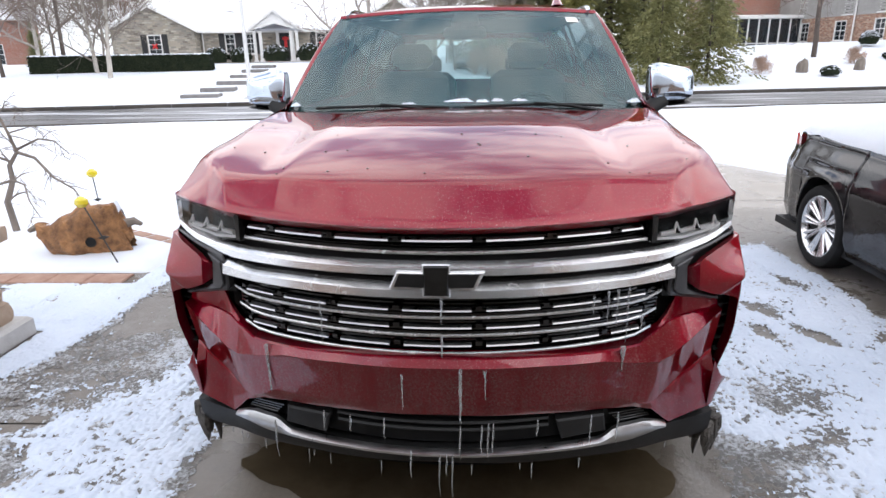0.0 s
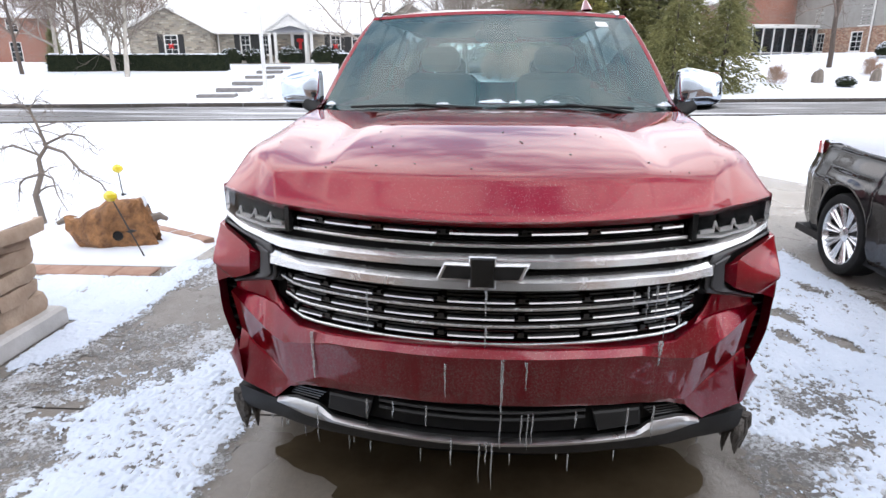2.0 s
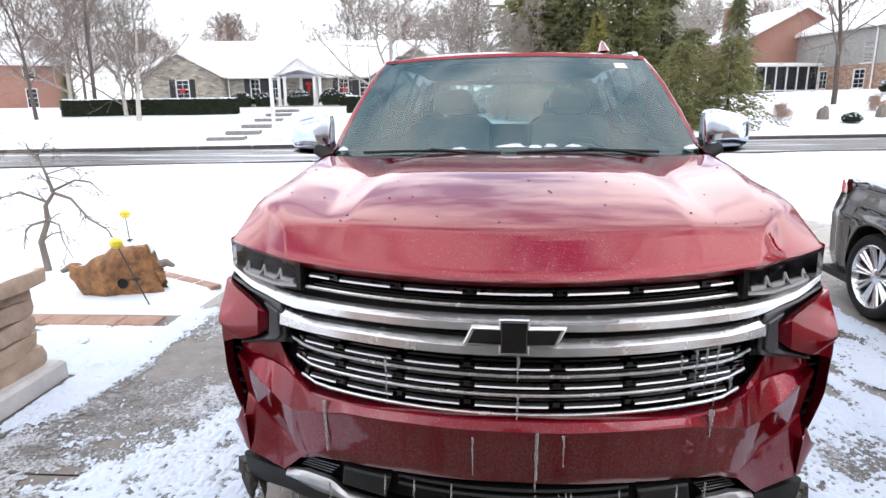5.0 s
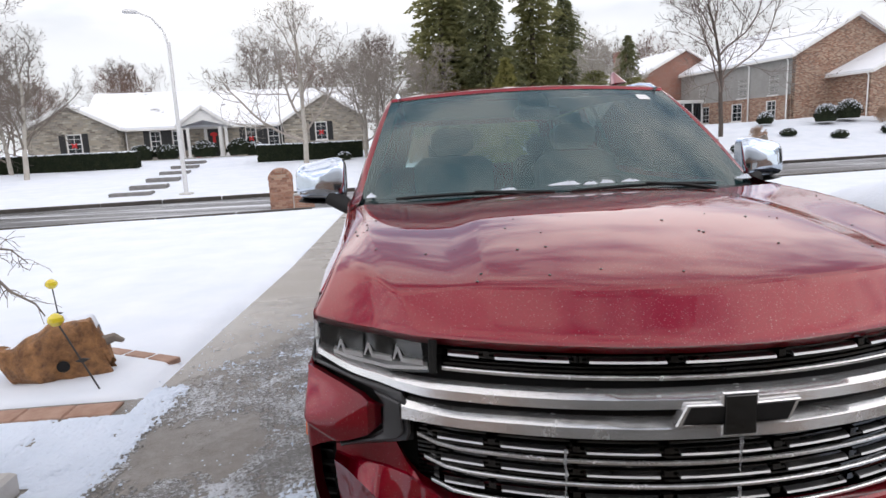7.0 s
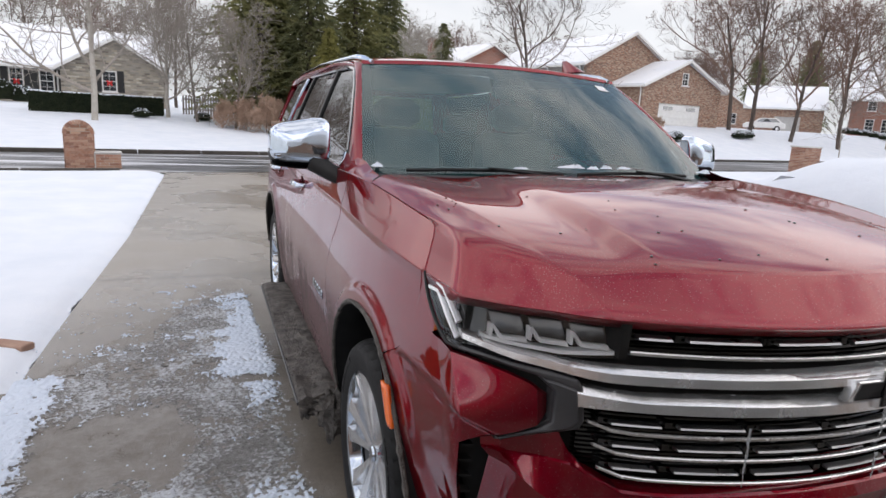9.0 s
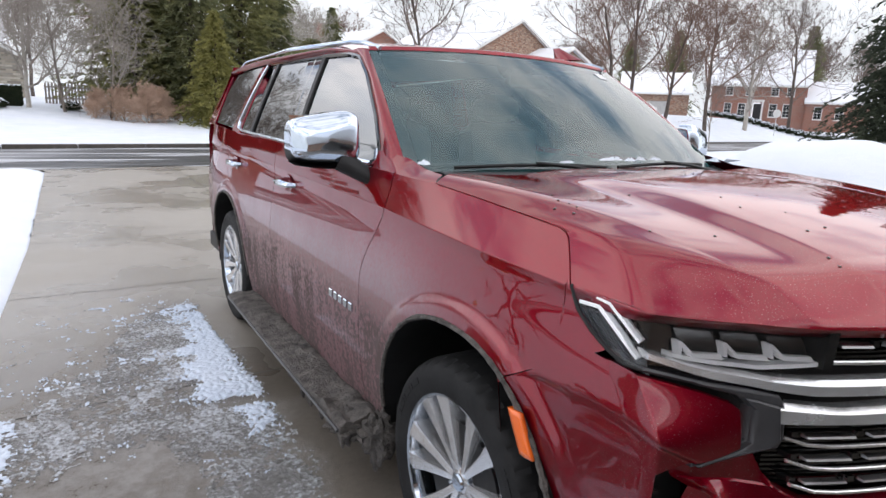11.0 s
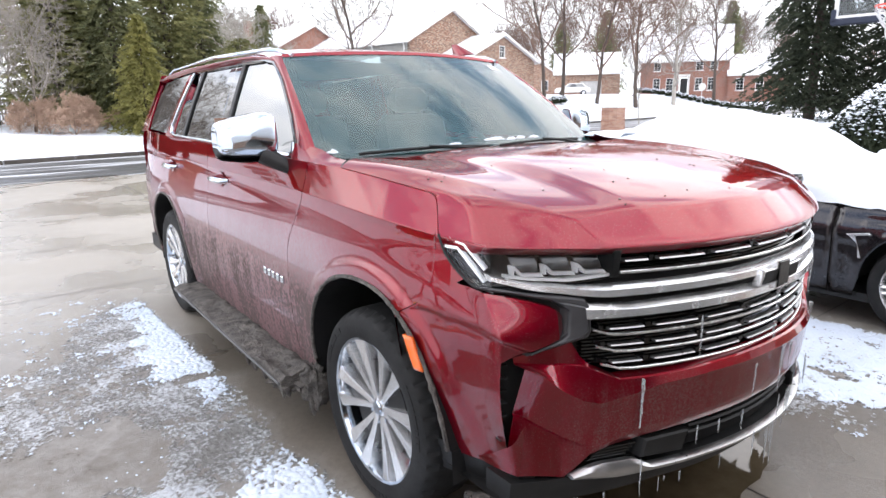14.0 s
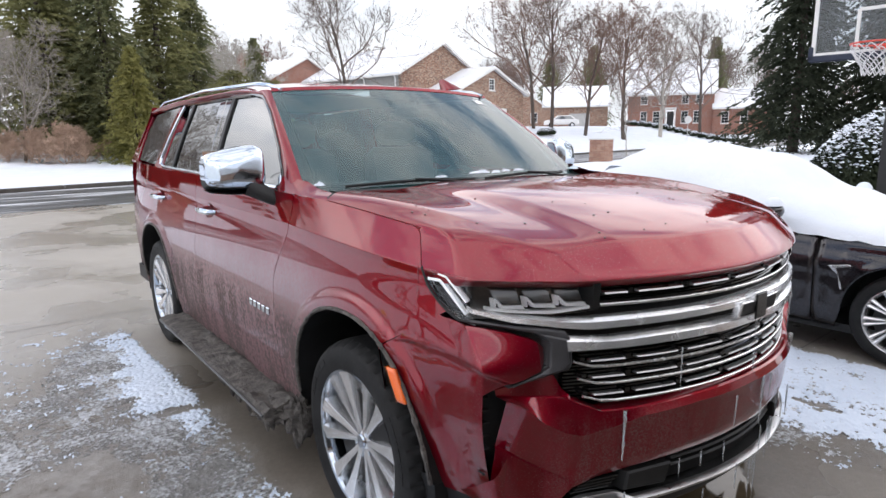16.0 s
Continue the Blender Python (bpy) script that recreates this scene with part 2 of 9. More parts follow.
def concrete_mat():
    """Drive concrete: dry slab, wet sheen with pooled film and salt bloom; the sky's sheen farther out is painted pale.
    """
    m, n, l, p = nodes_of("concrete")
    f = tex_noise(n, l, 0.9, 6, 0.6)
    g = tex_noise(n, l, 35, 5, 0.75)
    wet = tex_noise(n, l, 0.55, 4, 0.55)
    base = ramp(n, l, f, [(0.25, (0.135, 0.122, 0.105)), (0.75, (0.220, 0.202, 0.178))])
    base = mixc(n, l, 0.35, base, ramp(n, l, g, [(0.25, (0.09, 0.08, 0.07)), (0.8, (0.26, 0.24, 0.215))]))
    wm = ramp(n, l, wet, [(0.44, grey(0)), (0.56, grey(1))])
    damp_sheen = mixc(n, l, wm, base, mixc(n, l, 1.0, base, (0.66, 0.635, 0.60), "MULTIPLY"))
    # rime and trodden slush film near the house
    fr = n.new("ShaderNodeMapRange")
    fr.inputs["From Min"].default_value, fr.inputs["From Max"].default_value = 0.12, -0.10
    end = math_node(n, l, "MINIMUM", math_node(n, l, "ADD", math_node(n, l, "MULTIPLY", coord_z(n, l, axis="X"), 2.0), 9.3), 6.6)
    past = math_node(n, l, "SUBTRACT", coord_z(n, l, axis="Y"), end)
    l.new(math_node(n, l, "ADD", past, math_node(n, l, "MULTIPLY", math_node(n, l, "SUBTRACT", tex_noise(n, l, 1.6, 6, 0.7), 0.5), 1.5)), fr.inputs["Value"])
    rime = tex_noise(n, l, 9, 12, 0.82)
    rm = math_node(n, l, "ADD", rime, math_node(n, l, "MULTIPLY", math_node(n, l, "SUBTRACT", f, 0.5), 0.5))
    rm = math_node(n, l, "MULTIPLY", ramp(n, l, rm, [(0.42, grey(0.10)), (0.53, grey(0.45)), (0.64, grey(0.9))]), fr.outputs[0], True)
    ax = math_node(n, l, "ABSOLUTE", coord_z(n, l, axis="X"))
    side = n.new("ShaderNodeMapRange")
    side.inputs["From Min"].default_value, side.inputs["From Max"].default_value = 1.0, 1.25
    l.new(math_node(n, l, "ADD", ax, math_node(n, l, "MULTIPLY", math_node(n, l, "SUBTRACT", f, 0.5), 1.2)), side.inputs["Value"])
    rm = math_node(n, l, "MULTIPLY", rm, side.outputs[0], True)
    # farther out the colour is mixed paler, painting the sky's sheen on wet slab
    near = n.new("ShaderNodeMapRange")
    near.inputs["From Min"].default_value, near.inputs["From Max"].default_value = 6.4, 4.6
    near.inputs["To Min"].default_value, near.inputs["To Max"].default_value = 0.0, 1.0
    l.new(math_node(n, l, "ADD", coord_z(n, l, axis="Y"), math_node(n, l, "MULTIPLY", math_node(n, l, "SUBTRACT", wet, 0.5), 3.0)), near.inputs["Value"])
    damp_sheen = mixc(n, l, near.outputs[0], mixc(n, l, 0.75, damp_sheen, (0.36, 0.33, 0.285)), mixc(n, l, 1.0, damp_sheen, (1.04, 1.0, 0.94), "MULTIPLY"))
    l.new(mixc(n, l, rm, damp_sheen, (0.34, 0.325, 0.305)), p.inputs["Base Color"])
    l.new(math_node(n, l, "ADD", ramp(n, l, wet, [(0.40, grey(0.5)), (0.58, grey(0.16))]), math_node(n, l, "MULTIPLY", rm, 0.5), True), p.inputs["Roughness"])
    bump(n, l, p, math_node(n, l, "ADD", math_node(n, l, "ADD", math_node(n, l, "MULTIPLY", g, 0.5), f), math_node(n, l, "MULTIPLY", rm, 2.4)), 0.42, 0.014)
    return m


def slush_mat():
    """Refrozen slush: grey-tan grit in clear ice, flecked with white."""
    m, n, l, p = nodes_of("grey_slush_ice")
    body = ramp(n, l, tex_noise(n, l, 7, 6, 0.65), [(0.3, (0.165, 0.157, 0.145)), (0.7, (0.275, 0.27, 0.262))])
    wide = tex_noise(n, l, 2.6, 5, 0.6)
    fleck = math_node(n, l, "ADD", tex_noise(n, l, 42, 7, 0.82), math_node(n, l, "MULTIPLY", math_node(n, l, "SUBTRACT", wide, 0.5), 0.6))
    white = ramp(n, l, fleck, [(0.47, grey(0.0)), (0.54, grey(0.35)), (0.61, grey(0.95))])
    l.new(mixc(n, l, white, body, (0.68, 0.71, 0.75)), p.inputs["Base Color"])
    l.new(math_node(n, l, "ADD", math_node(n, l, "MULTIPLY", white, 0.4), 0.24), p.inputs["Roughness"])
    bump(n, l, p, fleck, 1.0, 0.014)
    return m


def asphalt_mat():
    m, n, l, p = nodes_of("asphalt")
    f = tex_noise(n, l, 1.0, 5, 0.6, stretch=(0.12, 1.6, 1))
    g = tex_noise(n, l, 60, 4, 0.7)
    slush = ramp(n, l, f, [(0.50, grey(0)), (0.62, grey(1))])
    base = ramp(n, l, g, [(0.2, grey(0.035)), (0.8, grey(0.075))])
    l.new(mixc(n, l, slush, base, (0.62, 0.63, 0.66)), p.inputs["Base Color"])
    l.new(ramp(n, l, f, [(0.35, grey(0.25)), (0.6, grey(0.6))]), p.inputs["Roughness"])
    bump(n, l, p, math_node(n, l, "ADD", g, slush), 0.3, 0.01)
    return m


def glass_mat(name, tint, through_amount=0.75, rough=0.0, haze=(0.03, 0.04, 0.045), ior=1.5):
    m, n, l, p = nodes_of(name)
    n.remove(p)
    tr = n.new("ShaderNodeBsdfTransparent")
    tr.inputs["Color"].default_value = (*tint, 1)
    gl = n.new("ShaderNodeBsdfGlossy")
    gl.inputs["Roughness"].default_value = rough
    df = n.new("ShaderNodeBsdfDiffuse")
    df.inputs["Color"].default_value = (*haze, 1)
    fr = n.new("ShaderNodeFresnel")
    fr.inputs["IOR"].default_value = ior
    a = n.new("ShaderNodeMixShader")
    a.inputs[0].default_value = through_amount
    l.new(df.outputs[0], a.inputs[1])
    l.new(tr.outputs[0], a.inputs[2])
    b = n.new("ShaderNodeMixShader")
    l.new(fr.outputs[0], b.inputs[0])
    l.new(a.outputs[0], b.inputs[1])
    l.new(gl.outputs[0], b.inputs[2])
    l.new(b.outputs[0], n["Material Output"].inputs["Surface"])
    return m


def shingle_snow():
    """Roof under snow, with dark shingles showing where it slid."""
    m, n, l, p = nodes_of("roof_snow")
    f = tex_noise(n, l, 0.6, 5, 0.6)
    g = tex_noise(n, l, 14, 3)
    l.new(ramp(n, l, f, [(0.27, (0.16, 0.15, 0.15)), (0.34, (0.80, 0.82, 0.86)), (0.7, (0.87, 0.88, 0.9))]), p.inputs["Base Color"])
    p.inputs["Roughness"].default_value = 0.8
    bump(n, l, p, g, 0.3, 0.03)
    return m


def leaf_mat(name, a, b, scale=1.2, through_amount=0.5):
    """Small foliage: matt two-tone leaves that let some light through."""
    m = simple(name, a, b, scale, 0.75)
    n, l = m.node_tree.nodes, m.node_tree.links
    p = n["Principled BSDF"]
    tl = n.new("ShaderNodeBsdfTranslucent")
    l.new(p.inputs["Base Color"].links[0].from_socket, tl.inputs["Color"])
    mx = n.new("ShaderNodeMixShader")
    mx.inputs[0].default_value = through_amount
    l.new(p.outputs[0], mx.inputs[1])
    l.new(tl.outputs[0], mx.inputs[2])
    l.new(mx.outputs[0], n["Material Output"].inputs["Surface"])
    return m


SNOW = snow_mat()
# trodden snow, with the house's bluish shade put into its colour
CRUST = snow_mat("trodden_crust", ((0.55, 0.62, 0.72), (0.70, 0.76, 0.85)))
CONCRETE = concrete_mat()
SLUSHICE = slush_mat()
ASPHALT = asphalt_mat()
ROOFSNOW = shingle_snow()
PAINT = grime_paint("red_paint", (0.168, 0.0006, 0.009), (0.280, 0.002, 0.018))
BLACKPAINT = grime_paint("black_paint", (0.003, 0.0035, 0.005), (0.008, 0.009, 0.012), 0.08)
CELLGREY = simple("smoked_reflector", grey(0.05), grey(0.10), 30, 0.10, 0.9, rough2=0.2)
# the blue of the reflected sky is tinted into the metal's colour
CHROME = simple("chrome", (0.50, 0.56, 0.63), (0.60, 0.65, 0.72), 9, 0.05, 1.0, rough2=0.12)
SATIN = simple("satin_silver", grey(0.40), grey(0.52), 14, 0.24, 1.0, rough2=0.42, bump_s=0.05)
RIMMETAL = simple("wheel_metal", grey(0.70), grey(0.84), 8, 0.14, 0.80, rough2=0.28)
TRIM = simple("black_plastic", grey(0.008), grey(0.018), 12, 0.5, bump_s=0.08, bump_scale=300, spec=0.3)
GLOSSBLACK = simple("gloss_black", grey(0.006), grey(0.012), 5, 0.08, coat=0.5)
GREYTRIM = simple("grey_trim", (0.030, 0.030, 0.032), (0.05, 0.05, 0.053), 10, 0.32, bump_s=0.05, bump_scale=200)
DIRTY = simple("salt_caked_plastic", (0.016, 0.014, 0.012), (0.15, 0.135, 0.12), 16, 0.75, bump_s=0.9, bump_scale=60, dist=0.02)
RUBBER = simple("tyre_rubber", grey(0.007), grey(0.018), 9, 0.7, bump_s=0.15, bump_scale=90, spec=0.25)
INTERIOR = simple("dark_interior", (0.02, 0.02, 0.022), (0.035, 0.035, 0.038), 6, 0.7, bump_s=0.05, bump_scale=120)
LEATHER = simple("grey_leather", (0.13, 0.13, 0.13), (0.19, 0.19, 0.19), 8, 0.55, bump_s=0.1, bump_scale=150)
WINDSHIELD = glass_mat("windshield_glass", (0.68, 0.84, 0.83), 0.80, 0.0, (0.085, 0.235, 0.24), 1.75)
REARGLASS = glass_mat("rear_glass", (0.75, 0.80, 0.80), 0.95)
SIDEGLASS = glass_mat("side_glass", (0.30, 0.33, 0.34), 0.9, ior=4.3)
BRIGHT = simple("brushed_silver", grey(0.70), grey(0.85), 14, 0.16, 0.8, rough2=0.3, bump_s=0.04)
DARKGLASS = glass_mat("privacy_glass", (0.05, 0.05, 0.055), 0.9, 0.0, (0.01, 0.01, 0.012), 4.6)
LENS = glass_mat("lamp_lens", (0.97, 0.98, 0.985), 0.985)
HOUSEGLASS = glass_mat("window_glass", (0.35, 0.38, 0.4), 0.6, 0.0, (0.05, 0.06, 0.07))
LAMPWHITE = simple("lamp_reflector", grey(0.95), grey(0.99), 20, 0.3)
ORANGE = simple("amber_lens", (0.75, 0.12, 0.01), (0.85, 0.18, 0.02), 10, 0.2, coat=0.6)
REDLENS = simple("red_lens", (0.45, 0.01, 0.01), (0.6, 0.02, 0.02), 10, 0.15, coat=0.6)
ICE = glass_mat("ice", (0.93, 0.95, 0.96), 0.75, 0.05, (0.85, 0.88, 0.9))
STONE = brick_mat("pale_stone", [(0.15, 0.13, 0.105), (0.40, 0.35, 0.27), (0.24, 0.22, 0.19), (0.52, 0.47, 0.38)], (0.30, 0.28, 0.25), (0.36, 0.125), bumpy=1.0)
BRICK_RED = brick_mat("red_brick", [(0.22, 0.075, 0.045), (0.32, 0.12, 0.07), (0.26, 0.09, 0.06)], (0.33, 0.29, 0.26))
BRICK_MIX = brick_mat("mixed_brick", [(0.13, 0.06, 0.04), (0.30, 0.14, 0.085), (0.50, 0.36, 0.26), (0.22, 0.09, 0.055), (0.36, 0.20, 0.13)], (0.31, 0.275, 0.225))
WHITEPAINT = simple("white_paint", (0.70, 0.69, 0.66), (0.80, 0.79, 0.77), 3, 0.5, bump_s=0.04)
SIDING = simple("grey_siding", (0.29, 0.28, 0.26), (0.36, 0.35, 0.33), 2, 0.7)
SHUTTER = simple("black_shutter", grey(0.012), grey(0.02), 5, 0.5)
RIBBON = simple("red_ribbon", (0.5, 0.01, 0.012), (0.65, 0.03, 0.03), 8, 0.6)
BARK = simple("grey_bark", (0.12, 0.10, 0.085), (0.24, 0.205, 0.17), 5, 0.9, bump_s=0.5, bump_scale=25, stretch=(1, 1, 0.25))
BARK_DARK = simple("dark_bark", (0.055, 0.043, 0.036), (0.12, 0.095, 0.08), 5, 0.9, bump_s=0.5, bump_scale=25, stretch=(1, 1, 0.25))
BARK_PALE = simple("pale_bark", (0.34, 0.31, 0.27), (0.48, 0.45, 0.40), 4, 0.85, bump_s=0.3, bump_scale=20)
TWIG = simple("twigs", (0.13, 0.10, 0.085), (0.2, 0.155, 0.13), 4, 0.9)
TWIG_RED = simple("reddish_twigs", (0.15, 0.10, 0.078), (0.24, 0.15, 0.115), 4, 0.9)
NEEDLE = leaf_mat("conifer_needles", (0.12, 0.135, 0.055), (0.34, 0.32, 0.14))
NEEDLE_YEL = leaf_mat("yellowish_needles", (0.18, 0.18, 0.055), (0.38, 0.35, 0.12))
NEEDLE_DARK = leaf_mat("dark_needles", (0.11, 0.13, 0.065), (0.30, 0.295, 0.145))
NEEDLE_SPRUCE = leaf_mat("spruce_needles", (0.022, 0.032, 0.02), (0.075, 0.085, 0.05))
HEDGE = simple("hedge_leaves", (0.007, 0.012, 0.006), (0.024, 0.030, 0.014), 3, 0.85, spec=0.2)
DRYSHRUB = simple("dry_shrub", (0.36, 0.24, 0.17), (0.58, 0.42, 0.32), 3, 0.9)
TWIG_GREY = simple("grey_twigs", (0.24, 0.21, 0.18), (0.38, 0.34, 0.30), 4, 0.9)
BURL = simple("burl_wood", (0.085, 0.038, 0.016), (0.42, 0.205, 0.075), 13, 0.6, bump_s=1.0, bump_scale=26, dist=0.03, detail=10)
PLANTER = simple("buff_stone", (0.32, 0.235, 0.17), (0.48, 0.38, 0.29), 6, 0.85, bump_s=0.7, bump_scale=14, dist=0.02)
CAST = simple("cast_concrete", (0.44, 0.43, 0.41), (0.58, 0.57, 0.55), 4, 0.85, bump_s=0.3, bump_scale=40)
STEPSTONE = simple("dark_step_stone", (0.13, 0.125, 0.12), (0.22, 0.21, 0.20), 4, 0.8, bump_s=0.3, bump_scale=40)
PAVER = simple("clay_paver", (0.27, 0.15, 0.105), (0.42, 0.28, 0.21), 6, 0.85, bump_s=0.3)
YELLOW = simple("yellow_glass", (0.62, 0.48, 0.01), (0.75, 0.62, 0.05), 8, 0.2, coat=0.6)
IRON = simple("black_iron", grey(0.015), grey(0.03), 10, 0.5)
POLEWHITE = simple("galvanised_pole", (0.6, 0.6, 0.6), (0.7, 0.7, 0.7), 6, 0.4, 0.3)
ACRYLIC = glass_mat("clear_acrylic", (0.75, 0.78, 0.8), 0.85, 0.02, (0.3, 0.31, 0.32))
NAVY = simple("navy_padding", (0.012, 0.018, 0.04), (0.02, 0.028, 0.055), 8, 0.55)
RIMRED = simple("orange_red_enamel", (0.6, 0.05, 0.03), (0.7, 0.08, 0.05), 9, 0.35)
NETWHITE = simple("net_cord", grey(0.6), grey(0.75), 30, 0.9)
WOODFENCE = simple("weathered_wood", (0.22, 0.19, 0.16), (0.32, 0.28, 0.24), 4, 0.9)
WETDARK = simple("wet_soil", (0.03, 0.025, 0.02), (0.07, 0.06, 0.05), 5, 0.3)
MIRRORGLASS = simple("mirror_glass", grey(0.85), grey(0.88), 5, 0.02, 1.0)
PAPER = simple("white_paper", grey(0.7), grey(0.8), 12, 0.6)

# ---- mesh helpers ----
class Build:
    """Collects faces of one mesh."""

    def __init__(self):
        self.v, self.f = [], []

    def add(self, verts, faces):
        o = len(self.v)
        self.v += [tuple(p) for p in verts]
        self.f += [tuple(i + o for i in f) for f in faces]
        return self

    def grid(self, fn, nu, nv, wrap=False):
        """fn(u, v) for u, v in 0..1."""
        cols = nu if wrap else nu + 1
        verts = [fn(i / nu, j / nv) for j in range(nv + 1) for i in range(cols)]
        faces = []
        for j in range(nv):
            for i in range(nu):
                a, b = i, (i + 1) % cols
                faces.append((j * cols + a, j * cols + b, (j + 1) * cols + b, (j + 1) * cols + a))
        return self.add(verts, faces)

    def box(self, c, s, rz=0.0, tilt=None, bev=0.0):
        x, y, z = (k / 2 for k in s)
        m = Matrix.Translation(c) @ Matrix.Rotation(radians(rz), 4, "Z")
        if tilt:
            m = m @ tilt
        if bev:
            b = min(bev, x * 0.9, y * 0.9, z * 0.9)
            pts = []
            for sz, k in ((-1, 1), (-1, 0), (1, 0), (1, 1)):
                zz = sz * (z if k else z - b)
                o = b if k else 0
                pts.append([(-x + o, -y + o, zz), (x - o, -y + o, zz), (x - o, y - o, zz), (-x + o, y - o, zz)])
            verts = [m @ Vector(p) for ring in pts for p in ring]
            faces = [(3, 2, 1, 0), (12, 13, 14, 15)]
            for r in range(3):
                for i in range(4):
                    j = (i + 1) % 4
                    faces.append((r * 4 + i, r * 4 + j, r * 4 + 4 + j, r * 4 + 4 + i))
            return self.add(verts, faces)
        verts = [m @ Vector((sx * x, sy * y, sz * z)) for sz in (-1, 1) for sx, sy in ((-1, -1), (1, -1), (1, 1), (-1, 1))]
        return self.add(verts, [(3, 2, 1, 0), (4, 5, 6, 7), (0, 1, 5, 4), (1, 2, 6, 5), (2, 3, 7, 6), (3, 0, 4, 7)])

    def tube(self, pts, radii, n=8, cap=True, flat=1.0):
        pts = [Vector(p) for p in pts]
        if isinstance(radii, (int, float)):
            radii = [radii] * len(pts)
        o = len(self.v)
        prev = None
        for k, p in enumerate(pts):
            d = (pts[min(k + 1, len(pts) - 1)] - pts[max(k - 1, 0)]).normalized()
            if prev is None:
                side = d.orthogonal().normalized()
            else:
                side = (prev - d * prev.dot(d))
                side = side.normalized() if side.length > 1e-6 else d.orthogonal().normalized()
            prev = side
            up = d.cross(side)
            for i in range(n):
                a = 2 * math.pi * i / n
                self.v.append(tuple(p + (side * math.cos(a) + up * math.sin(a) * flat) * radii[k]))
        for k in range(len(pts) - 1):
            for i in range(n):
                j = (i + 1) % n
                self.f.append((o + k * n + i, o + k * n + j, o + (k + 1) * n + j, o + (k + 1) * n + i))
        if cap:
            self.f.append(tuple(o + i for i in reversed(range(n))))
            self.f.append(tuple(o + (len(pts) - 1) * n + i for i in range(n)))
        return self

    def lathe(self, profile, n=32, axis="z", centre=(0, 0, 0)):
        """profile: (radius, height) pairs."""
        c = Vector(centre)
        o = len(self.v)
        for r, h in profile:
            for i in range(n):
                a = 2 * math.pi * i / n
                p = {"z": (r * math.cos(a), r * math.sin(a), h), "x": (h, r * math.cos(a), r * math.sin(a)), "y": (r * math.cos(a), h, r * math.sin(a))}[axis]
                self.v.append(tuple(c + Vector(p)))
        for k in range(len(profile) - 1):
            for i in range(n):
                j = (i + 1) % n
                self.f.append((o + k * n + i, o + k * n + j, o + (k + 1) * n + j, o + (k + 1) * n + i))
        return self

    def prism(self, poly, place, d0, d1, inset=0.0):
        """A plate: a flat outline put in space by place(a, b, depth), from depth d0 (seen side) to d1. inset bevels the seen side."""
        from mathutils.geometry import tessellate_polygon
        n = len(poly)
        cx, cy = sum(p[0] for p in poly) / n, sum(p[1] for p in poly) / n
        o = len(self.v)
        top = poly
        if inset:
            area = sum(poly[i][0] * poly[(i + 1) % n][1] - poly[(i + 1) % n][0] * poly[i][1] for i in range(n))
            sg = 1 if area > 0 else -1
            top = []
            for i in range(n):
                a, b, c = Vector(poly[i - 1]), Vector(poly[i]), Vector(poly[(i + 1) % n])
                e1, e2 = (b - a).normalized(), (c - b).normalized()
                n1, n2 = Vector((-e1.y, e1.x)) * sg, Vector((-e2.y, e2.x)) * sg
                k = n1 + n2
                k = k / max(k.dot(n1), 0.35)
                top.append(tuple(b + k * inset))
        rings = [[place(a, b, d0) for a, b in top]]
        if inset:
            rings.append([place(a, b, d0 + (inset if d1 > d0 else -inset)) for a, b in poly])
        rings.append([place(a, b, d1) for a, b in poly])
        for r in rings:
            self.v += [tuple(p) for p in r]
        for tri in tessellate_polygon([[Vector((a, b, 0)) for a, b in top]]):
            self.f.append(tuple(o + i for i in tri))
        for k in range(len(rings) - 1):
            for i in range(n):
                j = (i + 1) % n
                self.f.append((o + k * n + i, o + k * n + j, o + (k + 1) * n + j, o + (k + 1) * n + i))
        back = o + (len(rings) - 1) * n
        for tri in tessellate_polygon([[Vector((a, b, 0)) for a, b in poly]]):
            self.f.append(tuple(back + i for i in reversed(tri)))
        return self

    def mesh(self, name, material, smooth=35):
        me = bpy.data.meshes.new(name)
        me.from_pydata(self.v, [], self.f)
        bm = bmesh.new()
        bm.from_mesh(me)
        bmesh.ops.remove_doubles(bm, verts=bm.verts, dist=1e-5)
        bmesh.ops.recalc_face_normals(bm, faces=bm.faces)
        bm.to_mesh(me)
        bm.free()
        if smooth:
            me.shade_smooth()
            me.set_sharp_from_angle(angle=radians(smooth))
        me.materials.append(material)
        return me

    def raw(self, name, material, smooth=False):
        """The same without cleaning, for large meshes."""
        me = bpy.data.meshes.new(name)
        me.from_pydata(self.v, [], self.f)
        if smooth:
            me.shade_smooth()
        me.materials.append(material)
        return me


def part(name, b, material, parent, label="", smooth=35):
    ob = new(name, b if isinstance(b, bpy.types.Mesh) else b.mesh(name, material, smooth))
    ob.parent = parent
    if label:
        ob["label"] = label
    return ob


def thing(name, label, category, at=(0, 0, 0), rz=0.0, group="", kind=""):
    e = new(name)
    e.empty_display_size = 0.1
    e.matrix_basis = pose(*at, 0, 0, rz)
    return tagged(e, label, category, group, kind)


def solid(name, b, material, label, category, at=(0, 0, 0), rz=0.0, group="", kind="", smooth=35, raw=False):
    ob = new(name, b.raw(name, material, bool(smooth)) if raw else b.mesh(name, material, smooth))
    ob.matrix_basis = pose(*at, 0, 0, rz)
    return tagged(ob, label, category, group, kind)


def lerp_curve(x, pts):
    """Piecewise linear through (x, value) pairs."""
    if x <= pts[0][0]:
        return pts[0][1]
    for (a, p), (b, q) in zip(pts, pts[1:]):
        if x <= b:
            return p + (q - p) * (x - a) / (b - a)
    return pts[-1][1]


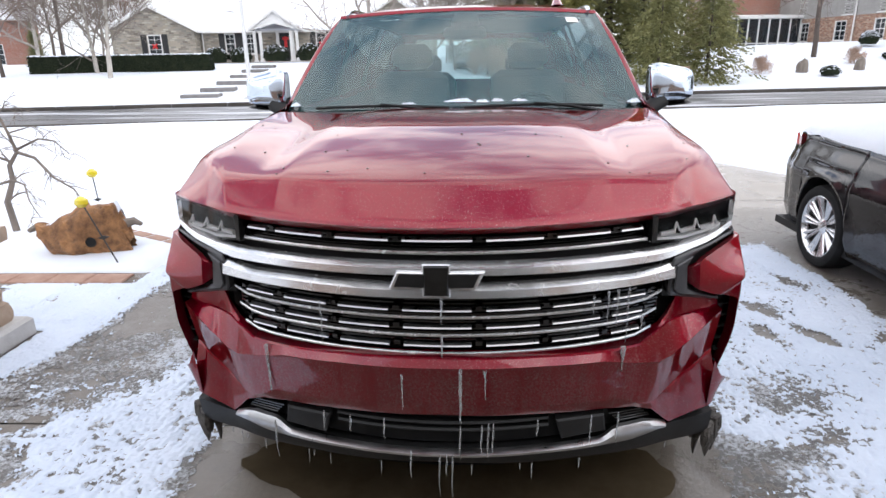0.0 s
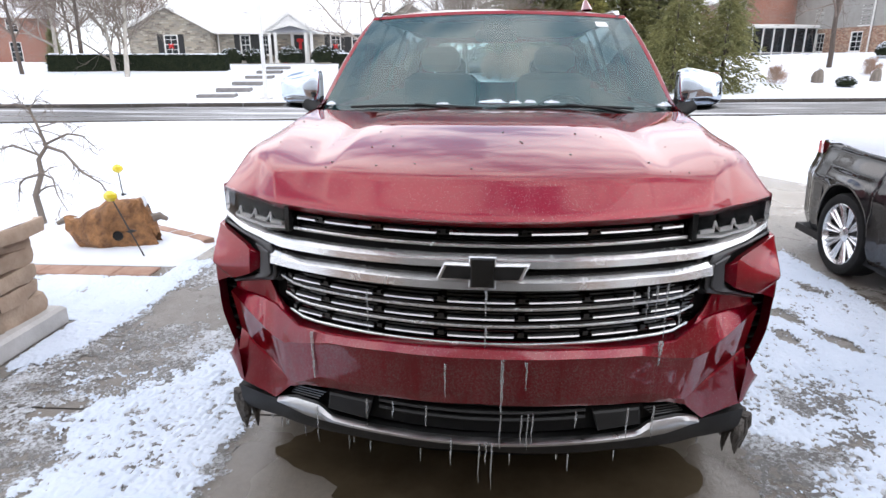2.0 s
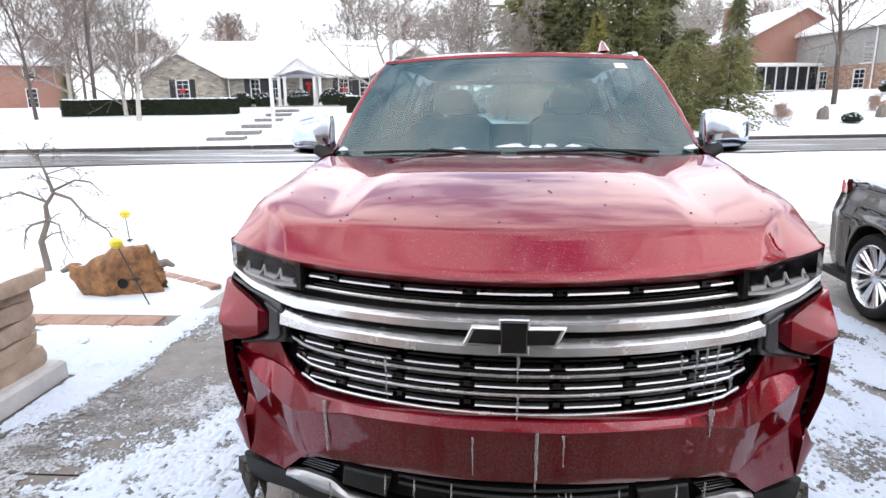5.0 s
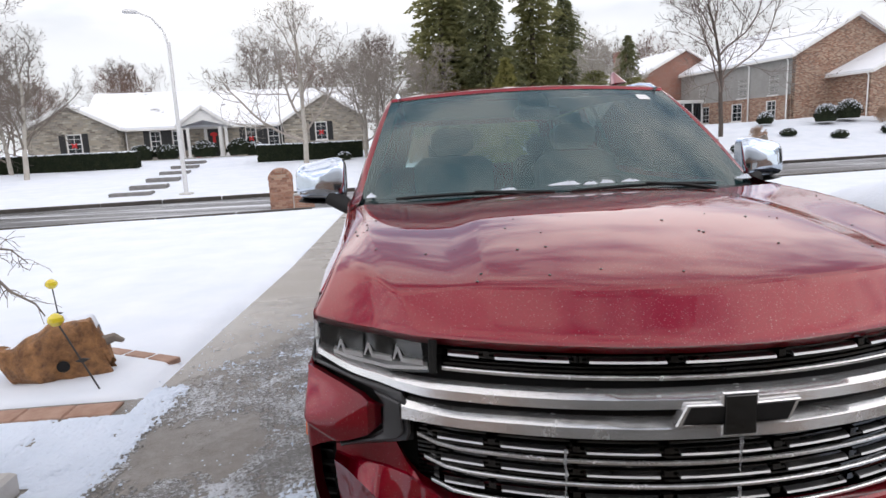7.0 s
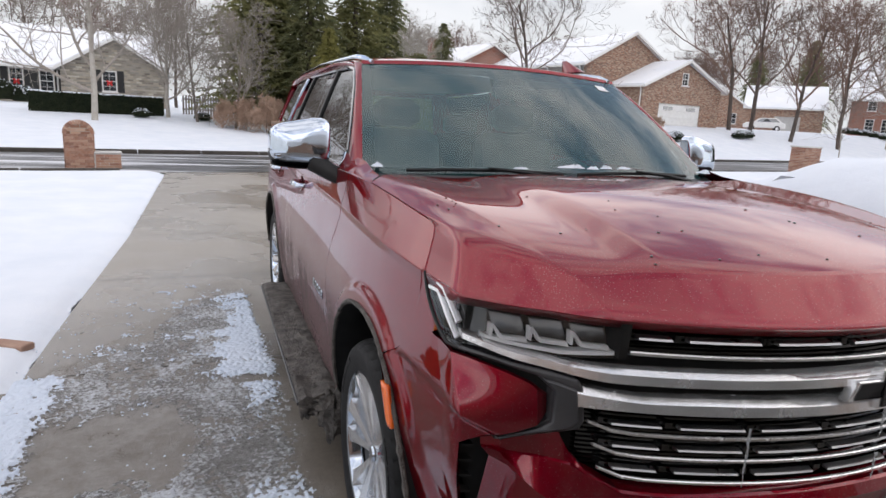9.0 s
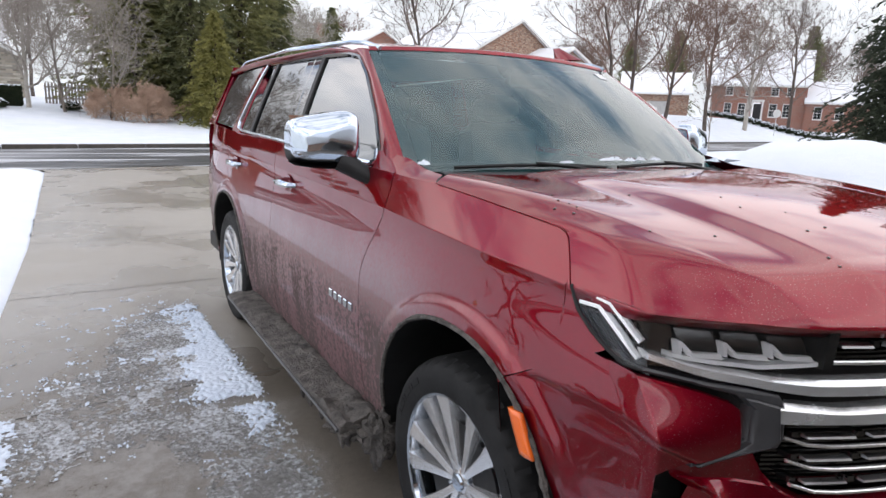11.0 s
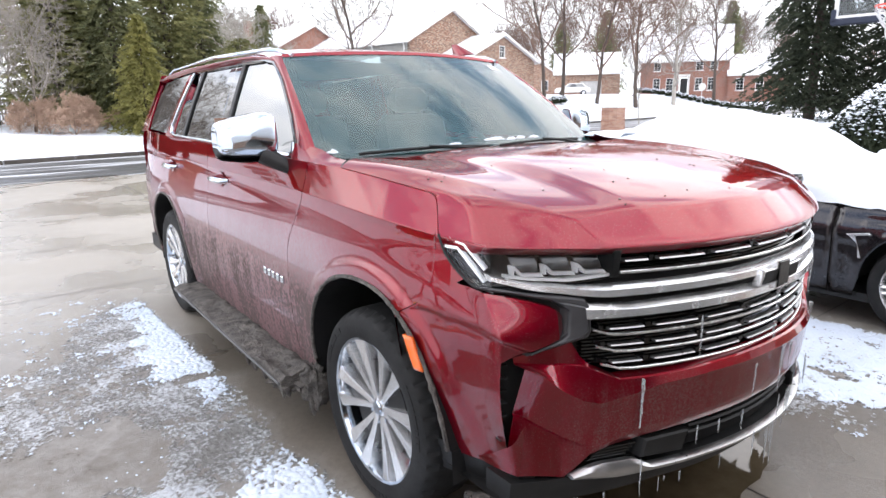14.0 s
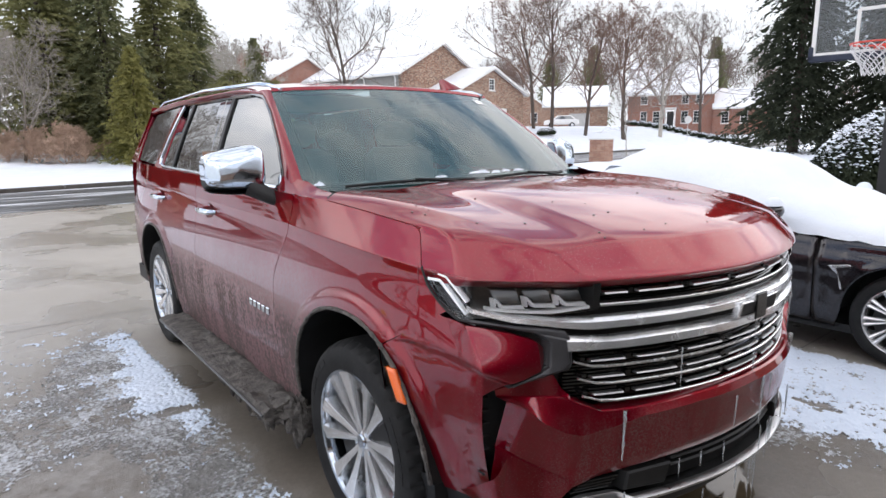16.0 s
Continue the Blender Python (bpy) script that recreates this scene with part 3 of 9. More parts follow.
def sm(x, a=0.0, b=1.0):
    t = min(max((x - a) / (b - a), 0.0), 1.0)
    return t * t * (3 - 2 * t)


def flow(x, pts):
    """Catmull-Rom curve through (x, value) pairs, with no flats at the pairs."""
    if x <= pts[0][0]:
        return pts[0][1]
    for k in range(len(pts) - 1):
        (a, p), (b, q) = pts[k], pts[k + 1]
        if x <= b:
            t = (x - a) / (b - a)
            ma = (q - pts[k - 1][1]) / (b - pts[k - 1][0]) if k else (q - p) / (b - a)
            mb = (pts[k + 2][1] - p) / (pts[k + 2][0] - a) if k + 2 < len(pts) else (q - p) / (b - a)
            return (2 * t ** 3 - 3 * t * t + 1) * p + (t ** 3 - 2 * t * t + t) * (b - a) * ma + (3 * t * t - 2 * t ** 3) * q + (t ** 3 - t * t) * (b - a) * mb
    return pts[-1][1]


def smc(x, pts):
    """Smooth curve through (x, value) pairs."""
    if x <= pts[0][0]:
        return pts[0][1]
    for (a, p), (b, q) in zip(pts, pts[1:]):
        if x <= b:
            return p + (q - p) * sm(x, a, b)
    return pts[-1][1]


def fbm(x, y, s=1.0, oct_=4, seed=0.0):
    return noise.fractal(Vector((x * s + seed, y * s - seed, seed * 1.7)), 0.9, 2.0, oct_)

# ---- ground, road, drive ----
SLOPE = 0.15          # the street runs this much across the drive
ROAD_NEAR, ROAD_FAR = 18.2, 24.4


def street(x, y):
    """Metres past the street's far kerb."""
    return y - SLOPE * x - ROAD_FAR


def ground_z(x, y):
    u = street(x, y)
    k = sm(x, 0, 35)
    rise = (1.2 + 0.9 * k) * sm(u, 0.4, 24 - 11 * k) if u > 0.4 else 0.0
    far = 0.012 * max(u - 30, 0) * sm(u, 30, 160)
    return -0.10 + (0.13 + rise + far if u > 0.35 else 0.0)


def snow_z(x, y):
    return 0.05 * fbm(x, y, 0.25, 3, 4.0) * sm(street(x, y), 0.3, 3)


def lines(a, b, near, step, grow):
    """Growing grid lines from near outwards."""
    out, x, d = [near], near, step
    while x < b:
        x += d
        d *= grow
        out.append(min(x, b))
    x, d = near, step
    while x > a:
        x -= d
        d *= grow
        out.insert(0, max(x, a))
    return out


g_far = Build()
us = [-0.6 + ROAD_FAR + 0.35 * k for k in range(8)] + lines(ROAD_FAR + 2.3, 900, ROAD_FAR + 2.3, 0.9, 1.075)[1:]
us = [-60, 0, 10, 16, ROAD_NEAR - 0.3, ROAD_NEAR + 1] + us
xs_g = lines(-700, 700, 5, 1.6, 1.06)
for u in us:
    for x in xs_g:
        y = u + SLOPE * x
        g_far.v.append((x, y, ground_z(x, y) + snow_z(x, y)))
for j in range(len(us) - 1):
    for i in range(len(xs_g) - 1):
        a = j * len(xs_g) + i
        g_far.f.append((a, a + 1, a + 1 + len(xs_g), a + len(xs_g)))
solid("ground", g_far, SNOW, "snow-covered ground rising gently beyond the street", "ground", kind="structure", raw=True)

b = Build()
b.grid(lambda u, v: (-160 + 320 * u, SLOPE * (-160 + 320 * u) + ROAD_NEAR + (ROAD_FAR - ROAD_NEAR) * v, -0.085 + 0.05 * math.sin(math.pi * v)), 80, 8)
solid("road", b, ASPHALT, "wet asphalt street with streaks of slush", "road", kind="structure")
for nm, off, col in (("kerb_far", ROAD_FAR + 0.1, CAST), ("kerb_near", ROAD_NEAR - 0.1, CAST)):
    b = Build()
    for k in range(100):
        x = -100 + 2 * k
        if nm == "kerb_near" and -3.2 < x < 3.0:
            continue
        b.box((x, SLOPE * x + off, -0.03), (1.99, 0.16, 0.16 if nm == "kerb_far" else 0.09), math.degrees(math.atan(SLOPE)), bev=0.02)
    solid(nm, b, WETDARK, "dark wet concrete kerb along the street", "kerb", kind="structure")


def drive_left(y):
    return lerp_curve(y, [(-3, -2.75), (2.8, -2.54), (5.5, -2.42), (9, -2.2), (16.8, -1.96), (17.9, -2.6)])


def drive_right(y):
    return lerp_curve(y, [(-3, 6.6), (6.0, 6.2), (8.2, 4.5), (9.5, 3.8), (12, 3.2), (16.8, 3.0), (17.9, 3.8)])


drive = tagged(new("driveway"), "wet concrete driveway with sawn joints", "driveway", kind="structure")
JOINTS_Y = [-3.0, -0.4, 2.45, 4.75, 6.95, 9.1, 11.3, 13.5, 15.6, 16.9, 18.4]
for j in range(len(JOINTS_Y) - 1):
    y0, y1 = JOINTS_Y[j] + 0.006, JOINTS_Y[j + 1] - 0.006
    for i in range(2):
        def slab(u, v, y0=y0, y1=y1, i=i):
            y = y0 + (y1 - y0) * v
            a, c = drive_left(y), drive_right(y)
            m_ = 0.25 + 0.02 * y
            p, q = (a, m_ - 0.006) if i == 0 else (m_ + 0.006, c)
            x = p + (q - p) * u
            yy = y if y < 17.8 else y + SLOPE * x * sm(y, 17.8, 18.4)
            return (x, yy, 0.004 * fbm(x, y, 0.5, 2) - 0.10 * sm(y, 16.5, 18.3))
        b = Build().grid(slab, 10, 8)
        part("slab", b, CONCRETE, drive)
# joint floor
part("joint_bed", Build().grid(lambda u, v: (drive_left(-3 + 21 * v) * (1 - u) + drive_right(-3 + 21 * v) * u, -3 + 21 * v, -0.012 - 0.1 * sm(-3 + 21 * v, 16.3, 18.0)), 6, 40), WETDARK, drive)

# snow lawns on both sides, with a soft crumbled edge
def lawn(edge, sign, ya, yb, far, label, name):
    b = Build()
    ys = [ya, ya + 0.02, ya + 0.05] + [ya + (yb - ya) * k / 150 for k in range(1, 151)]
    ss = [0, 0.02, 0.06, 0.14, 0.3] + [0.6 * 1.28 ** k for k in range(20) if 0.6 * 1.28 ** k < far] + [far]
    for y in ys:
        e = edge(y) + sign * 0.05 * fbm(y, 0, 2.2, 4, 7.0 + sign) + sign * 0.012 * fbm(y, 0, 14, 3, 2.0)
        for s in ss:
            x = e + sign * s
            yy = y + SLOPE * min(max(x, -60), 60) * sm(y, 10, 18)
            h = 0.055 * sm(s, 0, 0.16) - 0.02 + 0.035 * sm(s, 0.1, 2) * fbm(x, y, 0.7, 4, 3.0)
            b.v.append((x, yy, h * sm(yb - y, 0, 0.15) * sm(y - ya, -0.01, 0.08) - 0.1 * sm(y, yb - 0.4, yb) - 0.03 * (1 - sm(y - ya, 0, 0.02))))
    w = len(ss)
    for j in range(len(ys) - 1):
        for i in range(w - 1):
            a = j * w + i
            b.f.append((a, a + 1, a + 1 + w, a + w))
    return solid(name, b, SNOW, label, "snow", kind="structure", raw=True)


lawn(drive_left, -1, 4.55, 17.7, 140, "smooth snow-covered front lawn beside the drive", "lawn_left")
lawn(drive_right, 1, 6.2, 17.7, 140, "smooth snow-covered lawn beside the drive", "lawn_right")

# walk between the drive and the bed
b = Build()
b.grid(lambda u, v: (-9 + (9 + drive_left(-1.2 + 5.78 * v) - 0.008) * u, -1.2 + 5.78 * v, 0.0 + 0.004 * fbm(-9 + 6.5 * u, 5 * v, 0.5, 2)), 10, 8)
solid("front_walk", b, CONCRETE, "concrete front walk under thin snow", "path", kind="structure")
# ---- the red SUV ----
OY = 4.2                    # the thing's own origin along the drive
HUB_F, HUB_R, HUB_Z = 2.68, 5.75, 0.415
suv = thing("suv", "dark red full-size SUV, salt-stained and dripping with icicles", "car", (0.078, OY, 0), -1.8)


def nose_y(x, z=0.7):
    """The front's bow in plan, swept back towards the lamps' outer ends."""
    a = abs(x)
    return 1.64 + 0.40 * x * x + 0.8 * max(a - 0.62, 0) ** 2 * sm(z, 0.92, 1.10) - 0.29 * max(a - 0.78, 0)


def fas(x, z, d=0.0):
    """A place on the front, d behind its face."""
    return (x, nose_y(x, z) + d - OY, z)


def strip(xs, ztop, zbot, d, thick, rows=((0, 0.0), (1, 0.0))):
    """A bar along the front: rows are (share of the height from the top, depth)."""
    b = Build()
    n = len(xs) - 1

    def fn(u, v):
        x = xs[round(u * n)]
        k = v * (len(rows) + 1)
        i = min(max(round(k) - 1, 0), len(rows) - 1)
        s, dd = rows[i]
        z = ztop(x) + (zbot(x) - ztop(x)) * s
        back = round(k) in (0, len(rows) + 1)
        return fas(x, z, d + (thick if back else dd))
    b.grid(fn, n, len(rows) + 1)
    for end in (0, n):
        o = len(b.v)
        x = xs[end]
        ring = [fas(x, ztop(x), d + thick)] + [fas(x, ztop(x) + (zbot(x) - ztop(x)) * s, d + dd) for s, dd in rows] + [fas(x, zbot(x), d + thick)]
        b.v += ring
        b.f.append(tuple(range(o, o + len(ring))))
    return b


def span(a, b, step=0.05):
    n = max(2, round((b - a) / step))
    return [a + (b - a) * k / n for k in range(n + 1)]


def crease_z(y):
    """Height of the sharp line along the flank."""
    return lerp_curve(y, [(2.2, 1.196), (3.3, 1.238), (5.0, 1.258), (7.0, 1.265)])


def side_x(y, z):
    """Half width of the body."""
    w = flow(y, [(1.95, 0.990), (2.2, 1.011), (2.55, 1.025), (3.2, 1.029), (4.2, 1.028), (5.2, 1.03), (5.8, 1.034), (6.4, 1.015), (6.98, 0.93)])
    zc = crease_z(y)
    zz = min(z, zc)
    low = -0.05 * ((0.82 - zz) / 0.47) ** 2 if zz < 0.82 else flow((zz - 0.82) / (zc - 0.82), [(0, 0), (0.25, -0.002), (0.55, -0.016), (0.80, -0.031), (0.92, -0.0355), (1, -0.0335)])
    front = 1 - sm(y, 2.55, 3.45)
    top = min(max((z - zc) / 0.135, 0.0), 1.15) * (0.018 + 0.062 * front)
    nose = 0.020 * min(max((2.6 - y) / 0.55, 0.0), 1.0) * min(max((z - 0.95) / 0.25, 0.0), 1.2)
    flare = 0.0
    for hub in (HUB_F, HUB_R):
        r = math.hypot(y - hub, z - HUB_Z)
        flare += 0.013 * (1 - sm(r, 0.590, 0.635))
    return w + low - top - nose + flare


ARCH = 0.50


def sill_z(y):
    z = 0.36 + 0.06 * sm(y, 6.3, 6.9)
    for hub in (HUB_F, HUB_R):
        if abs(y - hub) < ARCH + 0.03:
            q = abs(y - hub) / ARCH
            c = HUB_Z + 0.055 + ARCH * max(0.0, 1 - q ** 2.3) ** 0.5 * 1.0
            if q < 1:
                z = max(z, c)
    return z


def side_ys(a, b):
    """Columns, denser round the wheel arches."""
    ys = set(span(a, b, 0.045))
    for hub in (HUB_F, HUB_R):
        for k in range(41):
            y = hub - ARCH * math.cos(math.pi * k / 40)
            if a < y < b:
                ys.add(y)
    if a < 2.4:
        ys |= {2.12 + 0.27 * k / 54 for k in range(55)} | {y for y, _ in HOOD_CUT}
    ys = sorted(ys)
    out = [ys[0]]
    for y in ys[1:]:
        if y - out[-1] > 0.002:
            out.append(y)
    return out


def side_panel(name, sgn, front, rear, ztop, zbot=None, mat=None, nv=40, label="", extra=0.0):
    """Outer skin between the cut lines front(z) and rear(z), each given at height z. One row of points follows the crease."""
    b = Build()
    ys = side_ys(min(front(0.5), front(1.15), front(1.37)), max(rear(0.5), rear(1.2), rear(1.37)))
    n = len(ys) - 1
    below, above = round(nv * 0.65), nv - round(nv * 0.65) - 2

    def fn(u, v):
        y = ys[round(u * n)]
        lo, hi = (zbot or sill_z)(y), ztop(y)
        zc = crease_z(y)
        j = round(v * nv)
        if hi < zc + 0.012 or lo > zc - 0.02:
            z = lo + (hi - lo) * v
        elif j <= below:
            z = lo + (zc - 0.003 - lo) * j / below
        elif j == below + 1:
            z = zc
        else:
            z = zc + 0.003 + (hi - zc - 0.003) * (j - below - 2) / above
        yy = min(max(y, front(z)), rear(z))
        return (sgn * (side_x(yy, z) + extra), yy - OY, z)
    b.grid(fn, n, nv)

    def turned(p, v):
        return (p[0] - sgn * 0.014 * v, p[1], p[2])
    for e in (0, 1):
        b.grid(lambda u, v: turned(fn(e, u), v), nv, 1)
        b.grid(lambda u, v: turned(fn(u, e), v), n, 1)
    return part(name, b, mat or PAINT, suv, label, 40)


# the bonnet's cut line over the wing: up behind the lamp, round a tight corner, then back to the windscreen
HOOD_CUT = [(2.12, 1.085), (2.175, 1.11), (2.232, 1.15), (2.262, 1.203), (2.298, 1.250), (2.330, 1.292), (2.340, 1.303), (2.356, 1.3135), (2.385, 1.3205), (2.50, 1.3295), (2.97, 1.363)]


def hood_edge(y):
    return lerp_curve(y, HOOD_CUT)


def belt(y):
    if y < 2.97:
        return hood_edge(y) - 0.003
    return smc(y, [(2.97, 1.362), (3.35, 1.372), (5.2, 1.395), (6.9, 1.42)])


def wing_front(z):
    """The wing's front cut line: up along the lamp, then along the bonnet."""
    return lerp_curve(z, [(b_, a_) for a_, b_ in HOOD_CUT])


def bumper_cut(y):
    """The seam between bumper and wing: under the lamp, then slanting to the wheel arch."""
    return lerp_curve(y, [(2.00, 1.063), (2.062, 1.066), (2.12, 1.081), (2.435, 0.895), (2.445, 0.1)])


def door_front(z):
    return 3.40 - 0.17 * sm(z, 0.93, 1.32)


def door_rear(z):
    return 5.82 - 0.56 * sm(z, 1.12, 0.82)


def corner_pt(s, z, out=0.0):
    """Round the bumper's corner: s 0 inside the cheek, 0.5 where it leaves the front, 1 at the wheel arch."""
    yn = nose_y(0.975, z) - 0.028
    tuck = 0.075 * (max(0.87 - z, 0.0) / 0.4) ** 1.2 * (1 - sm(s, 0.60, 0.95))
    side_at = lambda t: (side_x(yn + 0.085 + (2.455 - yn - 0.085) * t, z), yn + 0.085 + (2.455 - yn - 0.085) * t)
    if s <= 0.5:
        x = 0.80 + 0.175 * s / 0.5
        y = nose_y(x, z) - 0.028
    elif s < 0.64:
        t = (s - 0.5) / 0.14
        (qx, qy) = side_at(0.0)
        x = (1 - t) ** 2 * 0.975 + 2 * t * (1 - t) * (qx - 0.001) + t * t * qx
        lean = (nose_y(0.975, z) - nose_y(0.965, z)) / 0.010 * (qx - 0.975)
        y = (1 - t) ** 2 * yn + 2 * t * (1 - t) * (yn + lean) + t * t * qy
    else:
        x, y = side_at((s - 0.64) / 0.36)
    return (x - tuck * sm(x, 0.80, 0.95) - out, y + out * (1 - sm(s, 0.5, 0.64)), z)


for sgn in (-1, 1):
    # wing, doors, rear quarter with cut lines between them
    side_panel("front_fender", sgn, lambda z: wing_front(z), lambda z: door_front(z) - 0.0045, belt, lambda y: max(sill_z(y), bumper_cut(y) + 0.004), nv=64)
    d1 = side_panel("front_door", sgn, door_front, lambda z: 4.675, belt, label="red door, grey with dried salt below")
    d2 = side_panel("rear_door", sgn, lambda z: 4.6795, door_rear, belt, label="red door, grey with dried salt below")
    side_panel("quarter_panel", sgn, lambda z: door_rear(z) + 0.0045, lambda z: 6.97, belt)
    for dr, y0 in ((d1, 4.425), (d2, 5.57)):
        b = Build()
        z0 = 1.19
        xo = lambda y, z: sgn * side_x(y, z)
        b.tube([(sgn * (side_x(y0 + dy, z0) + o), y0 + dy - OY, z0) for dy, o in ((-0.13, 0.0), (-0.11, 0.035), (-0.05, 0.045), (0.05, 0.045), (0.11, 0.035), (0.13, 0.0))], [0.012, 0.017, 0.018, 0.018, 0.017, 0.012], 8, flat=0.8)
        part("handle", b, CHROME, dr, "chrome door handle")
        b = Build().lathe([(0.0, 0.0), (0.055, 0.002), (0.07, 0.006)], 20, "x", (0, 0, 0))
        part("handle_cup", Build().grid(lambda u, v: (sgn * (side_x(y0, z0) + 0.002 + 0.004 * v), y0 - OY + (0.02 + 0.07 * v) * math.cos(2 * math.pi * u), z0 + (0.01 + 0.035 * v) * math.sin(2 * math.pi * u)), 20, 3, True), PAINT, dr)
    # arch liner and lip
    for hub in (HUB_F, HUB_R):
        b = Build()
        def liner(u, v, hub=hub):
            y = hub + (ARCH + 0.01) * math.cos(math.pi * u) * -1
            q = min(abs(y - hub) / ARCH, 1.0)
            z = HUB_Z + 0.055 + ARCH * max(0.0, 1 - q ** 2.3) ** 0.5 - 0.004
            if u in (0.0, 1.0):
                z = 0.34
            return (sgn * (side_x(y, max(z, 0.45)) - 0.004 - 0.42 * v), y - OY, z)
        b.grid(liner, 36, 4)
        part("arch_liner", b, TRIM, suv)
        b = Build()
        b.tube([(sgn * (side_x(hub - (ARCH - 0.006) * math.cos(a), HUB_Z + 0.055 + (ARCH - 0.006) * max(0, 1 - abs(math.cos(a)) ** 2.3) ** 0.5) + 0.002), hub - (ARCH - 0.006) * math.cos(a) - OY, HUB_Z + 0.055 + (ARCH - 0.006) * max(0, 1 - abs(math.cos(a)) ** 2.3) ** 0.5) for a in [math.pi * k / 80 for k in range(81)]], [0.007 + 0.007 * abs(noise.noise(Vector((k * 0.7, hub, sgn)))) for k in range(81)], 6)
        part("arch_lip", b, DIRTY, suv, "salt-crusted arch lip")

# dark shell behind the cut lines
b2 = Build()
for s in (-1, 1):
    for a, c in ((3.22, 5.24),):
        b2.grid(lambda u, v: (s * (side_x(a + (c - a) * u, 0.5 + 0.85 * v) - 0.03), a + (c - a) * u - OY, 0.36 + 0.98 * v), 12, 8)
    b2.grid(lambda u, v: (s * (side_x(2.2 + 1.1 * u, 1.0 + 0.2 * v) - 0.06), 2.2 + 1.1 * u - OY, 1.0 + 0.2 * v), 8, 4)
    b2.grid(lambda u, v: (s * (side_x(5.2 + 1.6 * u, 1.0 + 0.3 * v) - 0.035), 5.2 + 1.6 * u - OY, 1.0 + 0.35 * v), 8, 4)
b2.box((0, 2.75 - OY, 0.75), (1.1, 1.2, 0.75))      # engine bay block
b2.box((0, 4.9 - OY, 0.40), (1.9, 4.0, 0.12))       # floor pan
b2.box((0, 6.2 - OY, 0.75), (1.2, 1.2, 0.6))
part("inner_shell", b2, TRIM, suv)


# bonnet: lengthwise lines (share of the length, x, y, z) from the front edge to the windscreen
H_MID = [(0, 0.0, 1.628, 1.190), (0.02, 0.0, 1.634, 1.202), (0.095, 0.0, 1.738, 1.290), (0.16, 0.0, 1.805, 1.313), (0.35, 0.0, 2.11, 1.378), (0.63, 0.0, 2.52, 1.414), (1.0, 0.0, 3.02, 1.398)]
H_DOME = [(0, 0.500, 1.730, 1.190), (0.02, 0.500, 1.736, 1.203), (0.095, 0.500, 1.836, 1.289), (0.16, 0.497, 1.895, 1.310), (0.35, 0.485, 2.17, 1.366), (0.63, 0.462, 2.54, 1.402), (1.0, 0.425, 3.005, 1.394)]
H_DIP = [(0, 0.590, 1.771, 1.190), (0.02, 0.590, 1.777, 1.203), (0.095, 0.590, 1.873, 1.283), (0.16, 0.588, 1.928, 1.301), (0.35, 0.580, 2.19, 1.345), (0.63, 0.575, 2.55, 1.376), (1.0, 0.570, 2.995, 1.380)]
H_RIDGE = [(0, 0.675, 1.812, 1.191), (0.02, 0.682, 1.822, 1.204), (0.095, 0.714, 1.905, 1.266), (0.16, 0.738, 1.965, 1.290), (0.35, 0.785, 2.21, 1.343), (0.63, 0.825, 2.55, 1.380), (1.0, 0.868, 2.985, 1.394)]
H_FOLD = 0.095
H_CORE = [0.0, 0.42, 0.52, 0.62]


def hood_lamp_edge(k):
    """The lower edge above the lamp, from the ridge (0) to the cut line's foot (1)."""
    q = min(k / 0.80, 1.0)
    x = 0.675 + 0.278 * q
    p = Vector((x, nose_y(x, 1.19) - 0.012 * (1 - q), 1.191 + 0.009 * q))
    foot = Vector((side_x(2.262, 1.203) - 0.004, 2.259, 1.204))
    return p.lerp(foot, max(k - 0.80, 0.0) / 0.20)


def hood_line(ln, v):
    """A lengthwise line: a flat lip up to the fold, then one even sweep to the windscreen."""
    p = Vector((0, 0, 0))
    if v < H_FOLD:
        return Vector(tuple(lerp_curve(v, [(s[0], s[c]) for s in ln[:3]]) for c in (1, 2, 3)))
    w = 0.80 * min(v - H_FOLD, 1 - v, 0.22)
    for q, g in ((-1.0, 0.08), (-0.66, 0.14), (-0.33, 0.18), (0.0, 0.20), (0.33, 0.18), (0.66, 0.14), (1.0, 0.08)):
        p += Vector(tuple(flow(v + q * w, [(s[0], s[c]) for s in ln[2:]]) for c in (1, 2, 3))) * g
    return p


def hood_soft(ln, v):
    """The fold and the lower edge slightly rounded."""
    w = min(0.012, v)
    return (hood_line(ln, v - w) + 2 * hood_line(ln, v) + hood_line(ln, min(v + w, 1.0))) / 4


hood_lines = functools.lru_cache(maxsize=None)(lambda v: [hood_soft(ln, v) for ln in (H_MID, H_DOME, H_DIP, H_RIDGE)])


def hood_raw(a, v):
    run = hood_lines(v)
    if a <= 0.62:
        for i in range(3):
            if a <= H_CORE[i + 1]:
                t = (a - H_CORE[i]) / (H_CORE[i + 1] - H_CORE[i])
                p = run[i].lerp(run[i + 1], t)
                if i == 0:
                    p.y += (p.x * p.x - t * run[1].x ** 2) * 0.40 * (1 - v)
                    p.z += 0.012 * (1 - t * t) * t * sm(v, 0.1, 0.5)
                return p
    k = (a - 0.62) / 0.38
    ye = lerp_curve(v, [(0, 2.259), (0.10, 2.332), (0.14, 2.345), (0.19, 2.385), (0.28, 2.47), (1.0, 2.97)])
    edge = Vector((side_x(ye, hood_edge(ye)) - 0.003, ye, hood_edge(ye)))
    p = run[3].lerp(edge, k)
    foot0 = Vector((side_x(2.262, 1.203) - 0.004, 2.259, 1.204))
    bow = hood_lamp_edge(k) - Vector((0.675, 1.812, 1.191)).lerp(foot0, k)
    p += bow * max(1 - v / 0.45, 0.0) ** 1.6
    p.z += 0.016 * math.sin(math.pi * k) * sm(v, 0.0, 0.12) * (1 - 0.6 * v)
    return p


